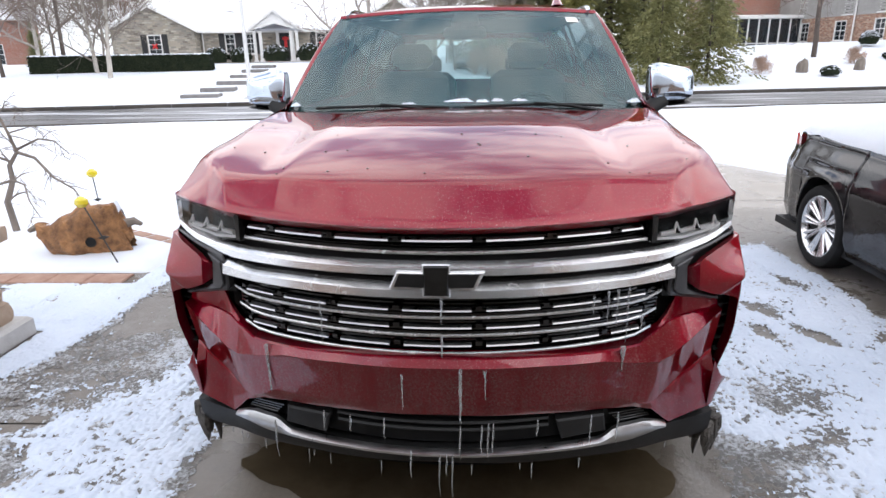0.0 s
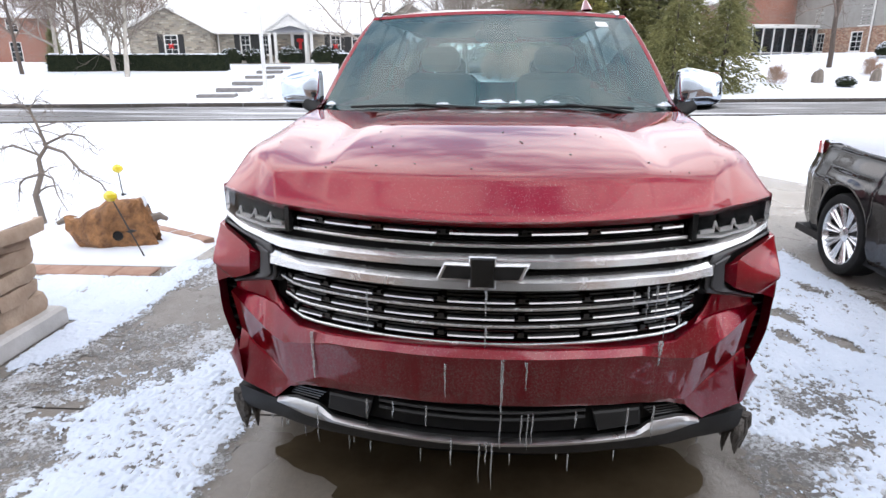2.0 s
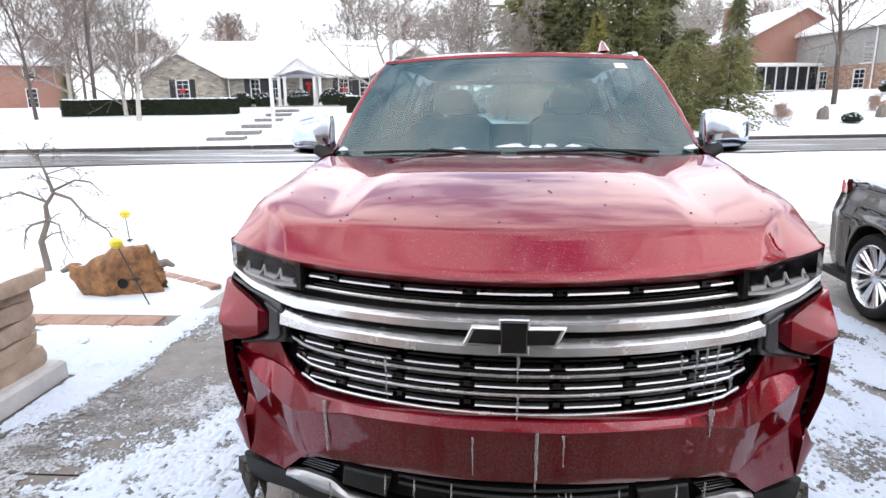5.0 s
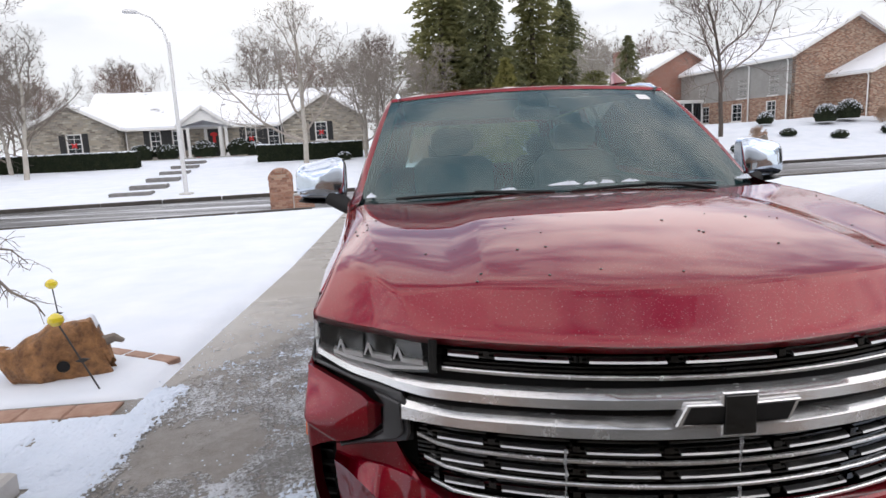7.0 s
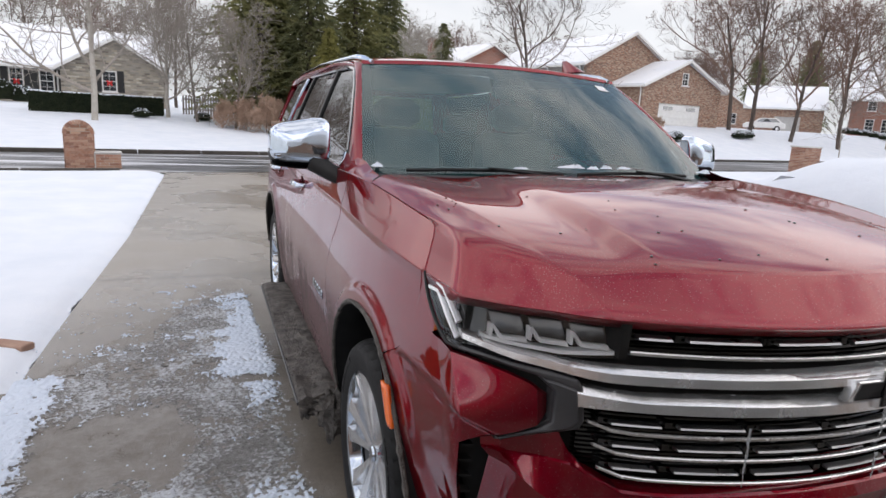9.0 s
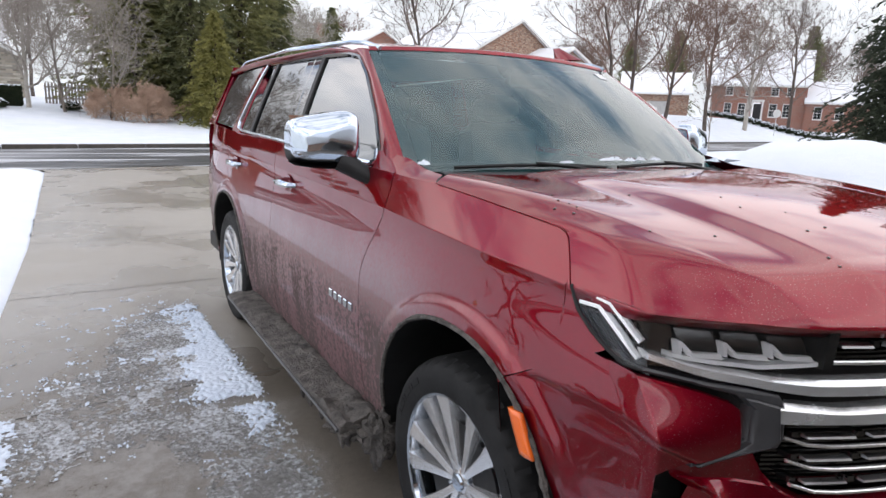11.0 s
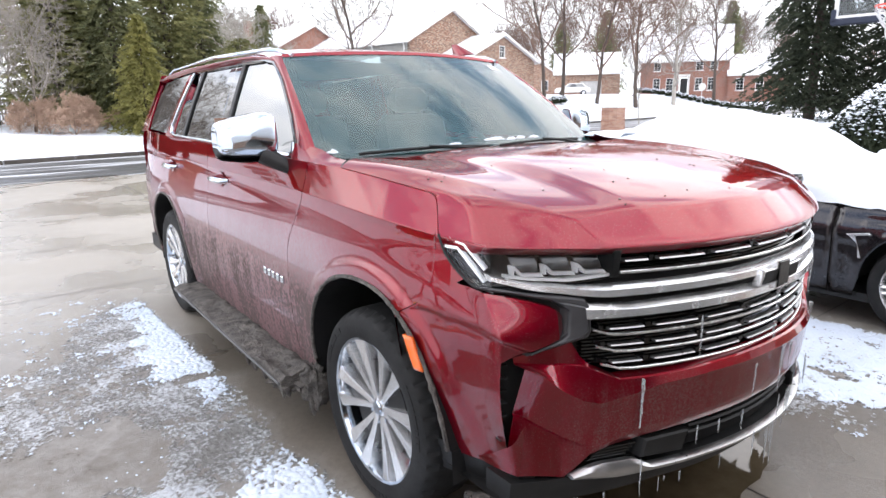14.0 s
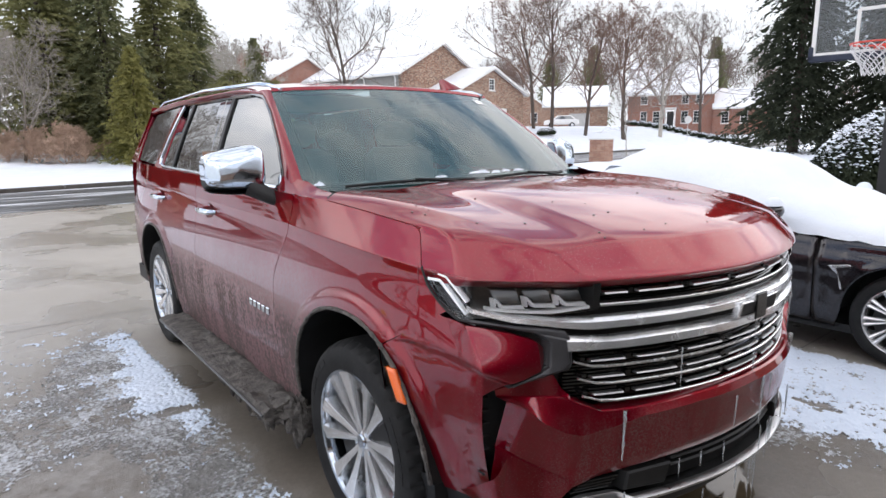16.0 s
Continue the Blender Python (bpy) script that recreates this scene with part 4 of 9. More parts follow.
def hood_pt(u, v, lift=0.0):
    """Eased across the lines: crisp at the ridge's front, softer behind, crisp again along the dome."""
    s = 2 * u - 1
    a = abs(s)
    soft = 0.010 + 0.032 * sm(v, 0.10, 0.6) * (1 if a > 0.55 else 0.5)
    w = soft * sm(min(a, 1 - a) / soft / 1.5, 0.0, 1.0)
    p = Vector((0, 0, 0))
    for q, g in ((-1.0, 0.10), (-0.5, 0.24), (0.0, 0.32), (0.5, 0.24), (1.0, 0.10)):
        p += hood_raw(min(abs(a + q * w), 1.0), v) * g
    return (math.copysign(p.x, s), p.y - OY, p.z + lift)


HV = 60
hood_as = sorted({k / 70 for k in range(71)} | {0.42 + 0.012 * k for k in range(-5, 6)} | {0.62 + 0.008 * k for k in range(-6, 7)})
hood_us = [0.5 - a / 2 for a in reversed(hood_as)] + [0.5 + a / 2 for a in hood_as[1:]]
NU = len(hood_us) - 1
vs_h = sorted([(k / 45) ** 1.9 for k in range(46)] + [H_FOLD + 0.0028 * k for k in range(-7, 8)])
hood_net = {(i, j): Vector(hood_pt(hood_us[i], vs_h[j])) for i in range(NU + 1) for j in range(HV + 1)}
b = Build()
b.grid(lambda u, v: hood_net[round(u * NU), round(v * HV)], NU, HV)
b.grid(lambda u, v: hood_net[round(u * NU), 0] + Vector((0, 0.05 * v, -0.018 * sm(v, 0, 0.3) - 0.01 * v)), NU, 3)
for e in (0, 1):
    b.grid(lambda u, v: hood_net[e * NU, round(u * HV)] + Vector(((0.5 - e) * 0.012 * v, 0, -0.016 * v)), HV, 1)
b.grid(lambda u, v: hood_net[round(u * NU), HV] - Vector((0, 0, 0.016 * v)), NU, 1)
hood = part("hood", b, PAINT, suv, "glossy red hood with raised creases, beaded with meltwater", 50)
b = Build().grid(lambda u, v: (1.78 * (u - 0.5), (3.0 - 0.05 * (2 * u - 1) ** 2) + 0.27 * v - OY, 1.362 - 0.01 * (2 * u - 1) ** 2 - 0.015 * math.sin(math.pi * v) + 0.03 * v), 24, 4)
part("cowl", b, TRIM, suv)


# windscreen, roof, pillars
def screen_pt(u, v, off=0.0):
    s = 2 * u - 1
    x = s * (0.915 - 0.155 * v)
    y = (3.22 - 0.15 * (1 - s * s)) * (1 - v) + (3.94 - 0.08 * (1 - s * s)) * v
    z = 1.375 + 0.006 * (1 - s * s) + (0.495 + 0.022 * (1 - s * s)) * v + 0.016 * math.sin(math.pi * v)
    return (x, y - OY + off * 0.6, z - off * 0.8)


ws = part("windshield", Build().grid(screen_pt, 32, 16), WINDSHIELD, suv, "teal-tinted windshield with a sticker in its top corner")
ws.visible_shadow = False
b = Build()
b.grid(lambda u, v: screen_pt(u, 0.955 + 0.03 * v, 0.004), 24, 2)
b.grid(lambda u, v: screen_pt(u, 0.05 * v - 0.01, 0.004), 24, 2)
for a0, a1 in ((0.0, 0.03), (0.97, 1.0)):
    b.grid(lambda u, v: screen_pt(a0 + (a1 - a0) * u, v, 0.004), 2, 12)
part("roof_header", Build().grid(lambda u, v: screen_pt(u, 0.975 + 0.04 * v, -0.010 * (1 - (2 * v - 1) ** 2) - 0.002), 24, 4), PAINT, suv)
part("windshield_band", b, GLOSSBLACK, ws, "black ceramic border")


def roof_top(y):
    return smc(y, [(3.82, 1.890), (4.4, 1.952), (5.6, 1.945), (6.78, 1.875)])


def roof_half(y):
    return smc(y, [(3.82, 0.75), (4.4, 0.80), (6.2, 0.79), (6.8, 0.75)])


def roof_pt(u, v):
    s = 2 * u - 1
    yf = 3.93 - 0.08 * (1 - s * s)
    y = yf + (6.78 - yf) * v
    x = s * roof_half(y)
    lift = 0.03 * sm(v, 0, 0.12)
    z = 1.868 + 0.022 * (1 - s * s) + (roof_top(y) - 1.888) * (1 - 0.45 * abs(s) ** 4) - 0.012 * abs(s) ** 8
    return (x, y - OY, z)


b = Build().grid(roof_pt, 28, 40)
roof = part("roof", b, PAINT, suv, "glossy red roof", 50)


def gx(z, y=4.5):
    """Half width of the glass house at height z."""
    t = (z - 1.38) / 0.45
    nar = 0.02 * (1 - sm(y, 3.2, 4.0)) + 0.05 * sm(y, 5.8, 6.8)
    return 0.968 - 0.150 * t - 0.028 * t * t - nar


def win_top(y):
    return lerp_curve(y, [(3.98, 1.830), (4.15, 1.852), (4.6, 1.858), (5.6, 1.850), (6.7, 1.805)])


def glass_place(sgn):
    return lambda y, z, d: (sgn * (gx(z, y) - d), y - OY, z)


def plate(name, sgn, poly, mat, d0, d1, parent=None, label="", inset=0.004):
    dense = []
    for i in range(len(poly)):
        p, q = poly[i], poly[(i + 1) % len(poly)]
        k = max(1, round(math.dist(p, q) / 0.12))
        dense += [(p[0] + (q[0] - p[0]) * j / k, p[1] + (q[1] - p[1]) * j / k) for j in range(k)]
    return part(name, Build().prism(dense, glass_place(sgn), d0, d1, inset), mat, parent or suv, label, 40)


for sgn in (-1, 1):
    # body-coloured frames above the belt
    b = Build()
    def a_pillar(u, v):
        p = Vector(screen_pt(0.0 if sgn < 0 else 1.0, v))
        y = lerp_curve(v, [(0, 3.37), (0.15, 3.425), (0.4, 3.545), (0.7, 3.77), (0.9, 3.96), (1, 4.10)])
        z = lerp_curve(v, [(0, 1.36), (0.15, 1.44), (0.4, 1.565), (0.7, 1.735), (0.9, 1.83), (1, 1.862)])
        q = Vector((sgn * gx(z, y), y - OY, z))
        m = p.lerp(q, u)
        bulge = 0.012 * math.sin(math.pi * u)
        return (m.x + sgn * bulge, m.y - 0.012 * math.sin(math.pi * u), m.z + bulge * 0.6)
    b.grid(a_pillar, 8, 18)
    part("a_pillar", b, PAINT, suv, smooth=60)
    part("roof_side", Build().grid(lambda u, v: tuple(Vector((sgn * gx(win_top(y_ := 4.0 + 2.72 * u) + 0.006, y_), y_ - OY, win_top(y_) + 0.006)).lerp(Vector(roof_pt(0.0 if sgn < 0 else 1.0, (y_ - 3.93) / 2.85)), v) + Vector((sgn * 0.012 * math.sin(math.pi * v), 0, 0.006 * math.sin(math.pi * v)))), 24, 5), PAINT, suv, smooth=60)
    # the wing's shoulder runs up into the pillar behind the bonnet
    part("pillar_base", Build().grid(lambda u, v: tuple(Vector((sgn * (side_x(2.972 + 0.43 * u, 1.36) - 0.004), 2.972 + 0.43 * u - OY, belt(2.972 + 0.43 * u) - 0.002)).lerp(Vector((sgn * lerp_curve(u, [(0, 0.905), (0.55, 0.896), (1, 0.940)]), 2.985 + 0.43 * u - OY, lerp_curve(u, [(0, 1.388), (0.3, 1.396), (0.62, 1.425), (1, 1.440)]))), v) + Vector((sgn * 0.006 * math.sin(math.pi * v) * (1 - u), 0, 0))), 24, 10), PAINT, suv, smooth=60)
    plate("b_pillar", sgn, [(4.40, 1.372), (4.553, 1.375), (4.590, 1.850), (4.44, 1.850)], DARKGLASS, 0.004, 0.03)
    plate("door_frame", sgn, [(4.558, 1.375), (4.69, 1.378), (4.705, 1.852), (4.595, 1.852)], DARKGLASS, 0.004, 0.03)
    plate("window_channel", sgn, [(4.392, 1.39), (4.440, 1.39), (4.485, 1.852), (4.430, 1.852)], TRIM, 0.0, 0.03)
    plate("window_channel", sgn, [(5.315, 1.40), (5.375, 1.40), (5.318, 1.848), (5.262, 1.848)], TRIM, 0.0, 0.03)
    plate("rear_post", sgn, [(5.335, 1.395), (5.60, 1.40), (5.48, 1.845), (5.275, 1.848)], DARKGLASS, 0.004, 0.03)
    plate("c_pillar", sgn, [(5.62, 1.39), (5.86, 1.40), (5.65, 1.845), (5.50, 1.845)], PAINT, 0.0, 0.03)
    plate("d_pillar", sgn, [(6.70, 1.40), (6.95, 1.40), (6.76, 1.80), (6.66, 1.80)], PAINT, -0.004, 0.03)
    plate("front_window", sgn, [(3.43, 1.366), (4.41, 1.380), (4.45, 1.850), (4.16, 1.850), (3.98, 1.825), (3.80, 1.735), (3.56, 1.555), (3.44, 1.430)], SIDEGLASS, 0.012, 0.018, inset=0).visible_shadow = False
    plate("rear_window", sgn, [(4.68, 1.385), (5.34, 1.395), (5.28, 1.848), (4.70, 1.852)], DARKGLASS, 0.012, 0.018, inset=0)
    plate("quarter_window", sgn, [(5.85, 1.415), (6.71, 1.425), (6.67, 1.800), (5.64, 1.842)], DARKGLASS, 0.006, 0.018, inset=0)
    # bright strip round the side glass
    loop = [(3.445, 1.44), (3.425, 1.405), (3.45, 1.385), (4.4, 1.397), (5.55, 1.409), (5.66, 1.425), (5.675, 1.47), (5.60, 1.64), (5.49, 1.845)]
    b = Build()
    dense = []
    for p, q in zip(loop, loop[1:]):
        dense += [(p[0] + (q[0] - p[0]) * k / 8, p[1] + (q[1] - p[1]) * k / 8) for k in range(8)]
    dense.append(loop[-1])
    b.tube([(sgn * (gx(z, y) + 0.004), y - OY, z) for y, z in dense], 0.011, 6)
    part("window_strip", b, CHROME, suv, "bright chrome window strip")
    # black door frame round the front glass
    b = Build()
    b.tube([(sgn * (gx(z, y) - 0.004), y - OY, z) for y, z in ((3.42, 1.40), (3.44, 1.45), (3.56, 1.565), (3.80, 1.745), (3.97, 1.832), (4.15, 1.856), (4.50, 1.858))], 0.012, 6)
    b.tube([(sgn * (gx(win_top(y), y) - 0.004), y - OY, win_top(y)) for y in (4.50, 4.9, 5.48)], 0.010, 6)
    part("window_seal", b, GLOSSBLACK, suv)
    # roof rail
    b = Build()
    b.tube([(sgn * 0.715, 3.90 - OY, 1.872), (sgn * 0.728, 4.02 - OY, 1.900), (sgn * 0.735, 4.2 - OY, 1.918), (sgn * 0.737, 5.2 - OY, 1.936), (sgn * 0.73, 6.3 - OY, 1.912), (sgn * 0.72, 6.55 - OY, 1.87)], [0.012, 0.014, 0.014, 0.014, 0.014, 0.012], 8, flat=0.7)
    part("roof_rail", b, CHROME, suv, "bright roof rail")
    # running board: a flat step with rounded edges, caked unevenly
    def board(u, v, s=1.0):
        a = 2 * math.pi * u
        ca, sa = math.cos(a), math.sin(a)
        q = (abs(ca) ** 5 + abs(sa) ** 5) ** (-0.2)
        y = 3.26 + 1.95 * v
        cake = max(0.0, fbm(y * 5, ca * 1.2, 1.0, 4, 3.0) + 0.15) * (1.0 - 0.6 * sm(v, 0.1, 0.9))
        return (sgn * (1.065 + 0.098 * q * ca * s), y - OY, 0.345 + 0.024 * q * sa * s + (0.042 * cake if sa > 0.1 else 0.010 * fbm(y * 9, u * 5, 1.0, 3)) * s)
    b = Build().grid(board, 26, 170, True)
    for e in (0.0, 1.0):
        b.grid(lambda u, v: board(u, e, v), 26, 2, True)
    part("running_board", b, DIRTY, suv, "running board caked with frozen salt and slush")
    part("board_edge", Build().tube([(sgn * 1.166, 3.27 + 1.93 * k / 12 - OY, 0.352) for k in range(13)], 0.007, 6), GREYTRIM, suv, "worn edge of the running board")
    part("rocker", Build().grid(lambda u, v: (sgn * (side_x(3.2 + 2.05 * u, 0.42) - 0.005 - 0.10 * v), 3.2 + 2.05 * u - OY, 0.40 - 0.10 * v), 8, 3), DIRTY, suv)
    rnd = random.Random(5)

    def clot(c, r, seed, rough=0.55):
        """A lump of frozen slush with a torn surface."""
        def fn(u, v):
            n_ = Vector((math.sin(math.pi * v) * math.cos(6.2832 * u), math.sin(math.pi * v) * math.sin(6.2832 * u), math.cos(math.pi * v)))
            k = 1 + rough * noise.fractal(n_ * 2.2 + Vector((seed, 0, 0)), 0.8, 2.0, 4)
            return (c[0] + n_.x * r[0] * k, c[1] + n_.y * r[1] * k, c[2] + n_.z * r[2] * k)
        return Build().grid(fn, 28, 20, True)
    # caked slush behind the front wheel
    b = clot((sgn * 1.02, 3.19 - OY, 0.325), (0.07, 0.06, 0.10), 3.0, 0.45)
    q = clot((sgn * 1.05, 3.34 - OY, 0.33), (0.09, 0.14, 0.045), 9.0, 0.6)
    b.add(q.v, q.f)
    for k in range(40):
        y = 3.25 + 0.75 * rnd.random() ** 1.5
        ln = rnd.uniform(0.012, 0.045)
        x = sgn * (1.15 - 0.05 * rnd.random())
        b.tube([(x, y - OY, 0.34), (x, y - OY + 0.004, 0.325 - ln * 0.6), (x, y - OY, 0.32 - ln)], [0.016, 0.012, 0.003], 6)
    part("slush_clump", b, DIRTY, suv, "frozen slush clinging behind the wheel")["kind"] = "stuff"
    # brown ice hanging from the chin's corner
    b = Build()
    for k in range(11):
        x = 0.905 + 0.095 * k / 10 + rnd.uniform(-0.006, 0.006)
        y = nose_y(x) + 0.02 + 0.10 * rnd.random()
        ln = rnd.uniform(0.04, 0.15)
        r = rnd.uniform(0.010, 0.018)
        b.tube([(sgn * x, y - OY, 0.36), (sgn * (x + 0.003), y - OY, 0.34 - ln * 0.4), (sgn * (x - 0.002), y - OY, 0.34 - ln * 0.8), (sgn * x, y - OY, 0.34 - ln)], [r, r * 1.1, r * 0.6, 0.002], 7)
    part("slush_clump", b, DIRTY, suv, "brown ice hanging from the bumper corner")["kind"] = "stuff"
    # side marker
    b = Build()
    b.grid(lambda u, v: (sgn * (side_x(2.325 - 0.055 * v + 0.04 * u, 0.845 - 0.10 * v) + 0.004 + 0.003 * math.sin(math.pi * u)), 2.318 - 0.058 * v + 0.045 * u - OY, 0.848 - 0.105 * v), 4, 8)
    mk = part("side_marker", b, ORANGE, suv, "amber side marker")
    mk.modifiers.new("thickness", "SOLIDIFY").thickness = -0.015

# tail
def tail_pt(u, v):
    return ((2 * u - 1) * lerp_curve(v, [(0, 0.93), (0.64, 0.93), (1, 0.75)]), 6.98 - 0.20 * sm(v, 0.6, 1) - 0.10 * (2 * u - 1) ** 4 - OY, 0.42 + 1.46 * v)


b = Build()
b.grid(lambda u, v: tail_pt(u, 0.66 * v), 16, 12)
b.grid(lambda u, v: tail_pt(u, 0.94 + 0.06 * v), 16, 2)
for a0 in (0.0, 0.9):
    b.grid(lambda u, v: tail_pt(a0 + 0.1 * u, 0.66 + 0.28 * v), 3, 4)
part("tailgate", b, PAINT, suv)
part("rear_glass", Build().grid(lambda u, v: tail_pt(0.09 + 0.82 * u, 0.655 + 0.29 * v), 12, 6), REARGLASS, suv, "rear window").visible_shadow = False
b = Build().box((0, 7.0 - OY, 0.55), (1.8, 0.12, 0.22), bev=0.03)
part("rear_bumper", b, TRIM, suv)

# ---- front ----
black_back = strip(span(-0.74, 0.74), lambda x: 1.175, lambda x: lerp_curve(abs(x), [(0, 0.77), (0.53, 0.77), (0.64, 0.785), (0.74, 0.83)]), 0.075, 0.02)
part("grille_back", black_back, TRIM, suv)
# fine slats of the grille bed
for row, (za, zb, xm) in enumerate(((1.16, 1.09, 0.62), (1.045, 1.015, 0.60), (0.955, 0.79, 0.69))):
    n = round((za - zb) / 0.012)
    for k in range(n):
        z = za - (za - zb) * (k + 0.5) / n
        part("slat", strip(span(-xm, xm, 0.1), lambda x: z + 0.003, lambda x: z - 0.003, 0.055, 0.02), GLOSSBLACK, suv)
b = Build()


def bright_bar(name, z, h, xm, d, mat=BRIGHT, up=0.0, parent=None):
    return part(name, strip(span(-xm, xm), lambda x: z + h / 2 + up * sm(abs(x), xm - 0.07, xm), lambda x: z - h / 2 + up * sm(abs(x), xm - 0.07, xm), d, 0.009, ((0, 0.003), (0.25, 0.0), (0.8, 0.0), (1, 0.003))), mat, parent or suv)


def segments(z, h, cuts, d):
    for a, c in zip(cuts[::2], cuts[1::2]):
        part("grille_segment", strip(span(a, c), lambda x: z + h / 2, lambda x: z - h / 2 + 0.002, d, 0.018, ((0, 0.014), (0.45, 0.003), (0.95, 0.0), (1, 0.002))), SATIN, suv)
        for x in (a - 0.018, c + 0.018):
            part("grille_clip", strip([x - 0.006, x, x + 0.006], lambda q: z + h / 2 + 0.004, lambda q: z - h / 2, d + 0.012, 0.03), GLOSSBLACK, suv)


up_cuts = [-0.614, -0.545, -0.510, -0.352, -0.31, -0.148, -0.108, 0.092, 0.132, 0.296, 0.336, 0.494, 0.529, 0.598]
up_cuts = [c + 0.008 for c in up_cuts]
segments(1.146, 0.0115, up_cuts, 0.012)
bright_bar("bright_line", 1.110, 0.010, 0.622, 0.008)
for z, off in ((0.931, 0.0), (0.876, 0.006), (0.818, 0.012)):
    cuts = [-0.640 + off, -0.535, -0.495, -0.348, -0.308, -0.15, -0.106, 0.098, 0.142, 0.30, 0.34, 0.487, 0.527, 0.632 - off]
    segments(z, 0.0100, cuts, 0.012)
for z, xm in ((0.909, 0.69), (0.852, 0.675), (0.793, 0.66)):
    bright_bar("bright_line", z, 0.0085, xm, 0.010, BRIGHT, 0.022)

up_top = lambda x: lerp_curve(abs(x), [(0, 1.080), (0.6, 1.073), (0.67, 1.072), (0.73, 1.074), (0.855, 1.088), (0.945, 1.112)])
up_bot = lambda x: up_top(x) - lerp_curve(abs(x), [(0, 0.031), (0.67, 0.034), (0.75, 0.028), (0.945, 0.020)])
part("upper_chrome_bar", strip(span(-0.945, 0.945, 0.035), up_top, up_bot, -0.012, 0.05, ((0, 0.018), (0.30, 0.004), (0.92, 0.0), (1, 0.008))), BRIGHT, suv, "broad chrome bar, dulled by road film")
lo_top = lambda x: lerp_curve(abs(x), [(0, 1.014), (0.45, 1.014), (0.60, 1.008), (0.64, 1.012), (0.73, 1.020)])
lo_bot = lambda x: lerp_curve(abs(x), [(0, 0.980), (0.60, 0.974), (0.73, 0.972)])
part("lower_chrome_bar", strip(span(-0.73, 0.73, 0.035), lo_top, lo_bot, -0.016, 0.05, ((0, 0.020), (0.30, 0.004), (0.92, 0.0), (1, 0.008))), BRIGHT, suv, "broad chrome bar, dulled by road film")
# cross-shaped badge
badge = [(-0.137, 1.014), (-0.113, 1.064), (-0.040, 1.064), (-0.040, 1.089), (0.040, 1.089), (0.040, 1.064), (0.137, 1.064), (0.113, 1.014), (0.040, 1.014), (0.040, 0.990), (-0.040, 0.990), (-0.040, 1.014)]
bd = part("badge", Build().prism(badge, lambda a, c, d: fas(a, c, d), -0.026, 0.0, 0.003), BRIGHT, suv, "chrome cross badge with a black centre")
inner = [(-0.122, 1.0195), (-0.105, 1.0585), (-0.035, 1.0585), (-0.035, 1.0845), (0.035, 1.0845), (0.035, 1.0585), (0.122, 1.0585), (0.105, 1.0195), (0.035, 1.0195), (0.035, 0.9945), (-0.035, 0.9945), (-0.035, 1.0195)]
part("badge_inlay", Build().prism(inner, lambda a, c, d: fas(a, c, d), -0.0275, -0.02), TRIM, bd, "black textured inlay")
part("badge_centre", Build().prism([(-0.034, 0.9955), (-0.034, 1.0835), (0.034, 1.0835), (0.034, 0.9955)], lambda a, c, d: fas(a, c, d), -0.031, -0.02, 0.002), GLOSSBLACK, bd, "black badge centre")

# bumper
BT = [(0, 0.797), (0.30, 0.790), (0.50, 0.778), (0.62, 0.778), (0.69, 0.815), (0.72, 0.850), (0.745, 0.90), (0.76, 0.912), (0.915, 0.862)]
BS = [(0, 0.793), (0.30, 0.786), (0.50, 0.774), (0.62, 0.773), (0.69, 0.805), (0.72, 0.822), (0.79, 0.829), (0.915, 0.842)]
BR = [(0, 0.762), (0.30, 0.757), (0.50, 0.744), (0.60, 0.718), (0.69, 0.699), (0.735, 0.711), (0.80, 0.752), (0.876, 0.819), (0.915, 0.836)]
BC = [(0, 0.640), (0.55, 0.600), (0.66, 0.545), (0.70, 0.536), (0.758, 0.568), (0.82, 0.612), (0.885, 0.657), (0.915, 0.668)]
BB = [(0, 0.585), (0.296, 0.574), (0.51, 0.556), (0.62, 0.536), (0.69, 0.508), (0.735, 0.462), (0.765, 0.434), (0.85, 0.455), (0.915, 0.468)]
# heights of the bumper's fold lines, and their depth behind its face in the middle and at the corner
FOLDS = [(BT, 0.060, 0.060), (BT, 0.040, 0.050), (BS, 0.022, 0.046), (BS, 0.014, 0.040), (BR, 0.000, -0.004), (BR, 0.003, 0.000), (BC, 0.016, 0.050), (BC, 0.018, 0.046), (BB, 0.036, 0.030), (BB, 0.060, 0.070)]
NUDGE = [0.002, -0.004, 0.0, -0.004, 0.004, -0.004, 0.004, -0.004, 0.003, -0.003]


def bumper_pt(x, r):
    """Row r counts folds; between two folds the face is nearly flat."""
    i = min(int(r), len(FOLDS) - 2)
    t = r - i
    a = min(abs(x), 0.915)
    k = sm(a, 0.58, 0.80)
    z, d = [], []
    for j in (i, i + 1):
        pts, d0, d1 = FOLDS[j]
        z.append(lerp_curve(a, pts) + NUDGE[j])
        d.append(d0 + (d1 - d0) * k)
    zz = z[0] + (z[1] - z[0]) * t
    # the inner side of the corner vent leans inwards at its waist
    lean = lerp_curve(zz, [(0.45, 0.915), (0.585, 0.932), (0.657, 0.908), (0.73, 0.908), (0.87, 0.908)])
    xx = x if a < 0.80 else math.copysign(0.80 + (abs(x) - 0.80) * (lean - 0.80) / 0.115, x)
    back = 0.012 * sm(abs(xx), 0.86, 0.91) * sm(zz, 0.50, 0.60)
    return fas(xx, zz, -0.03 + d[0] + (d[1] - d[0]) * t + back)


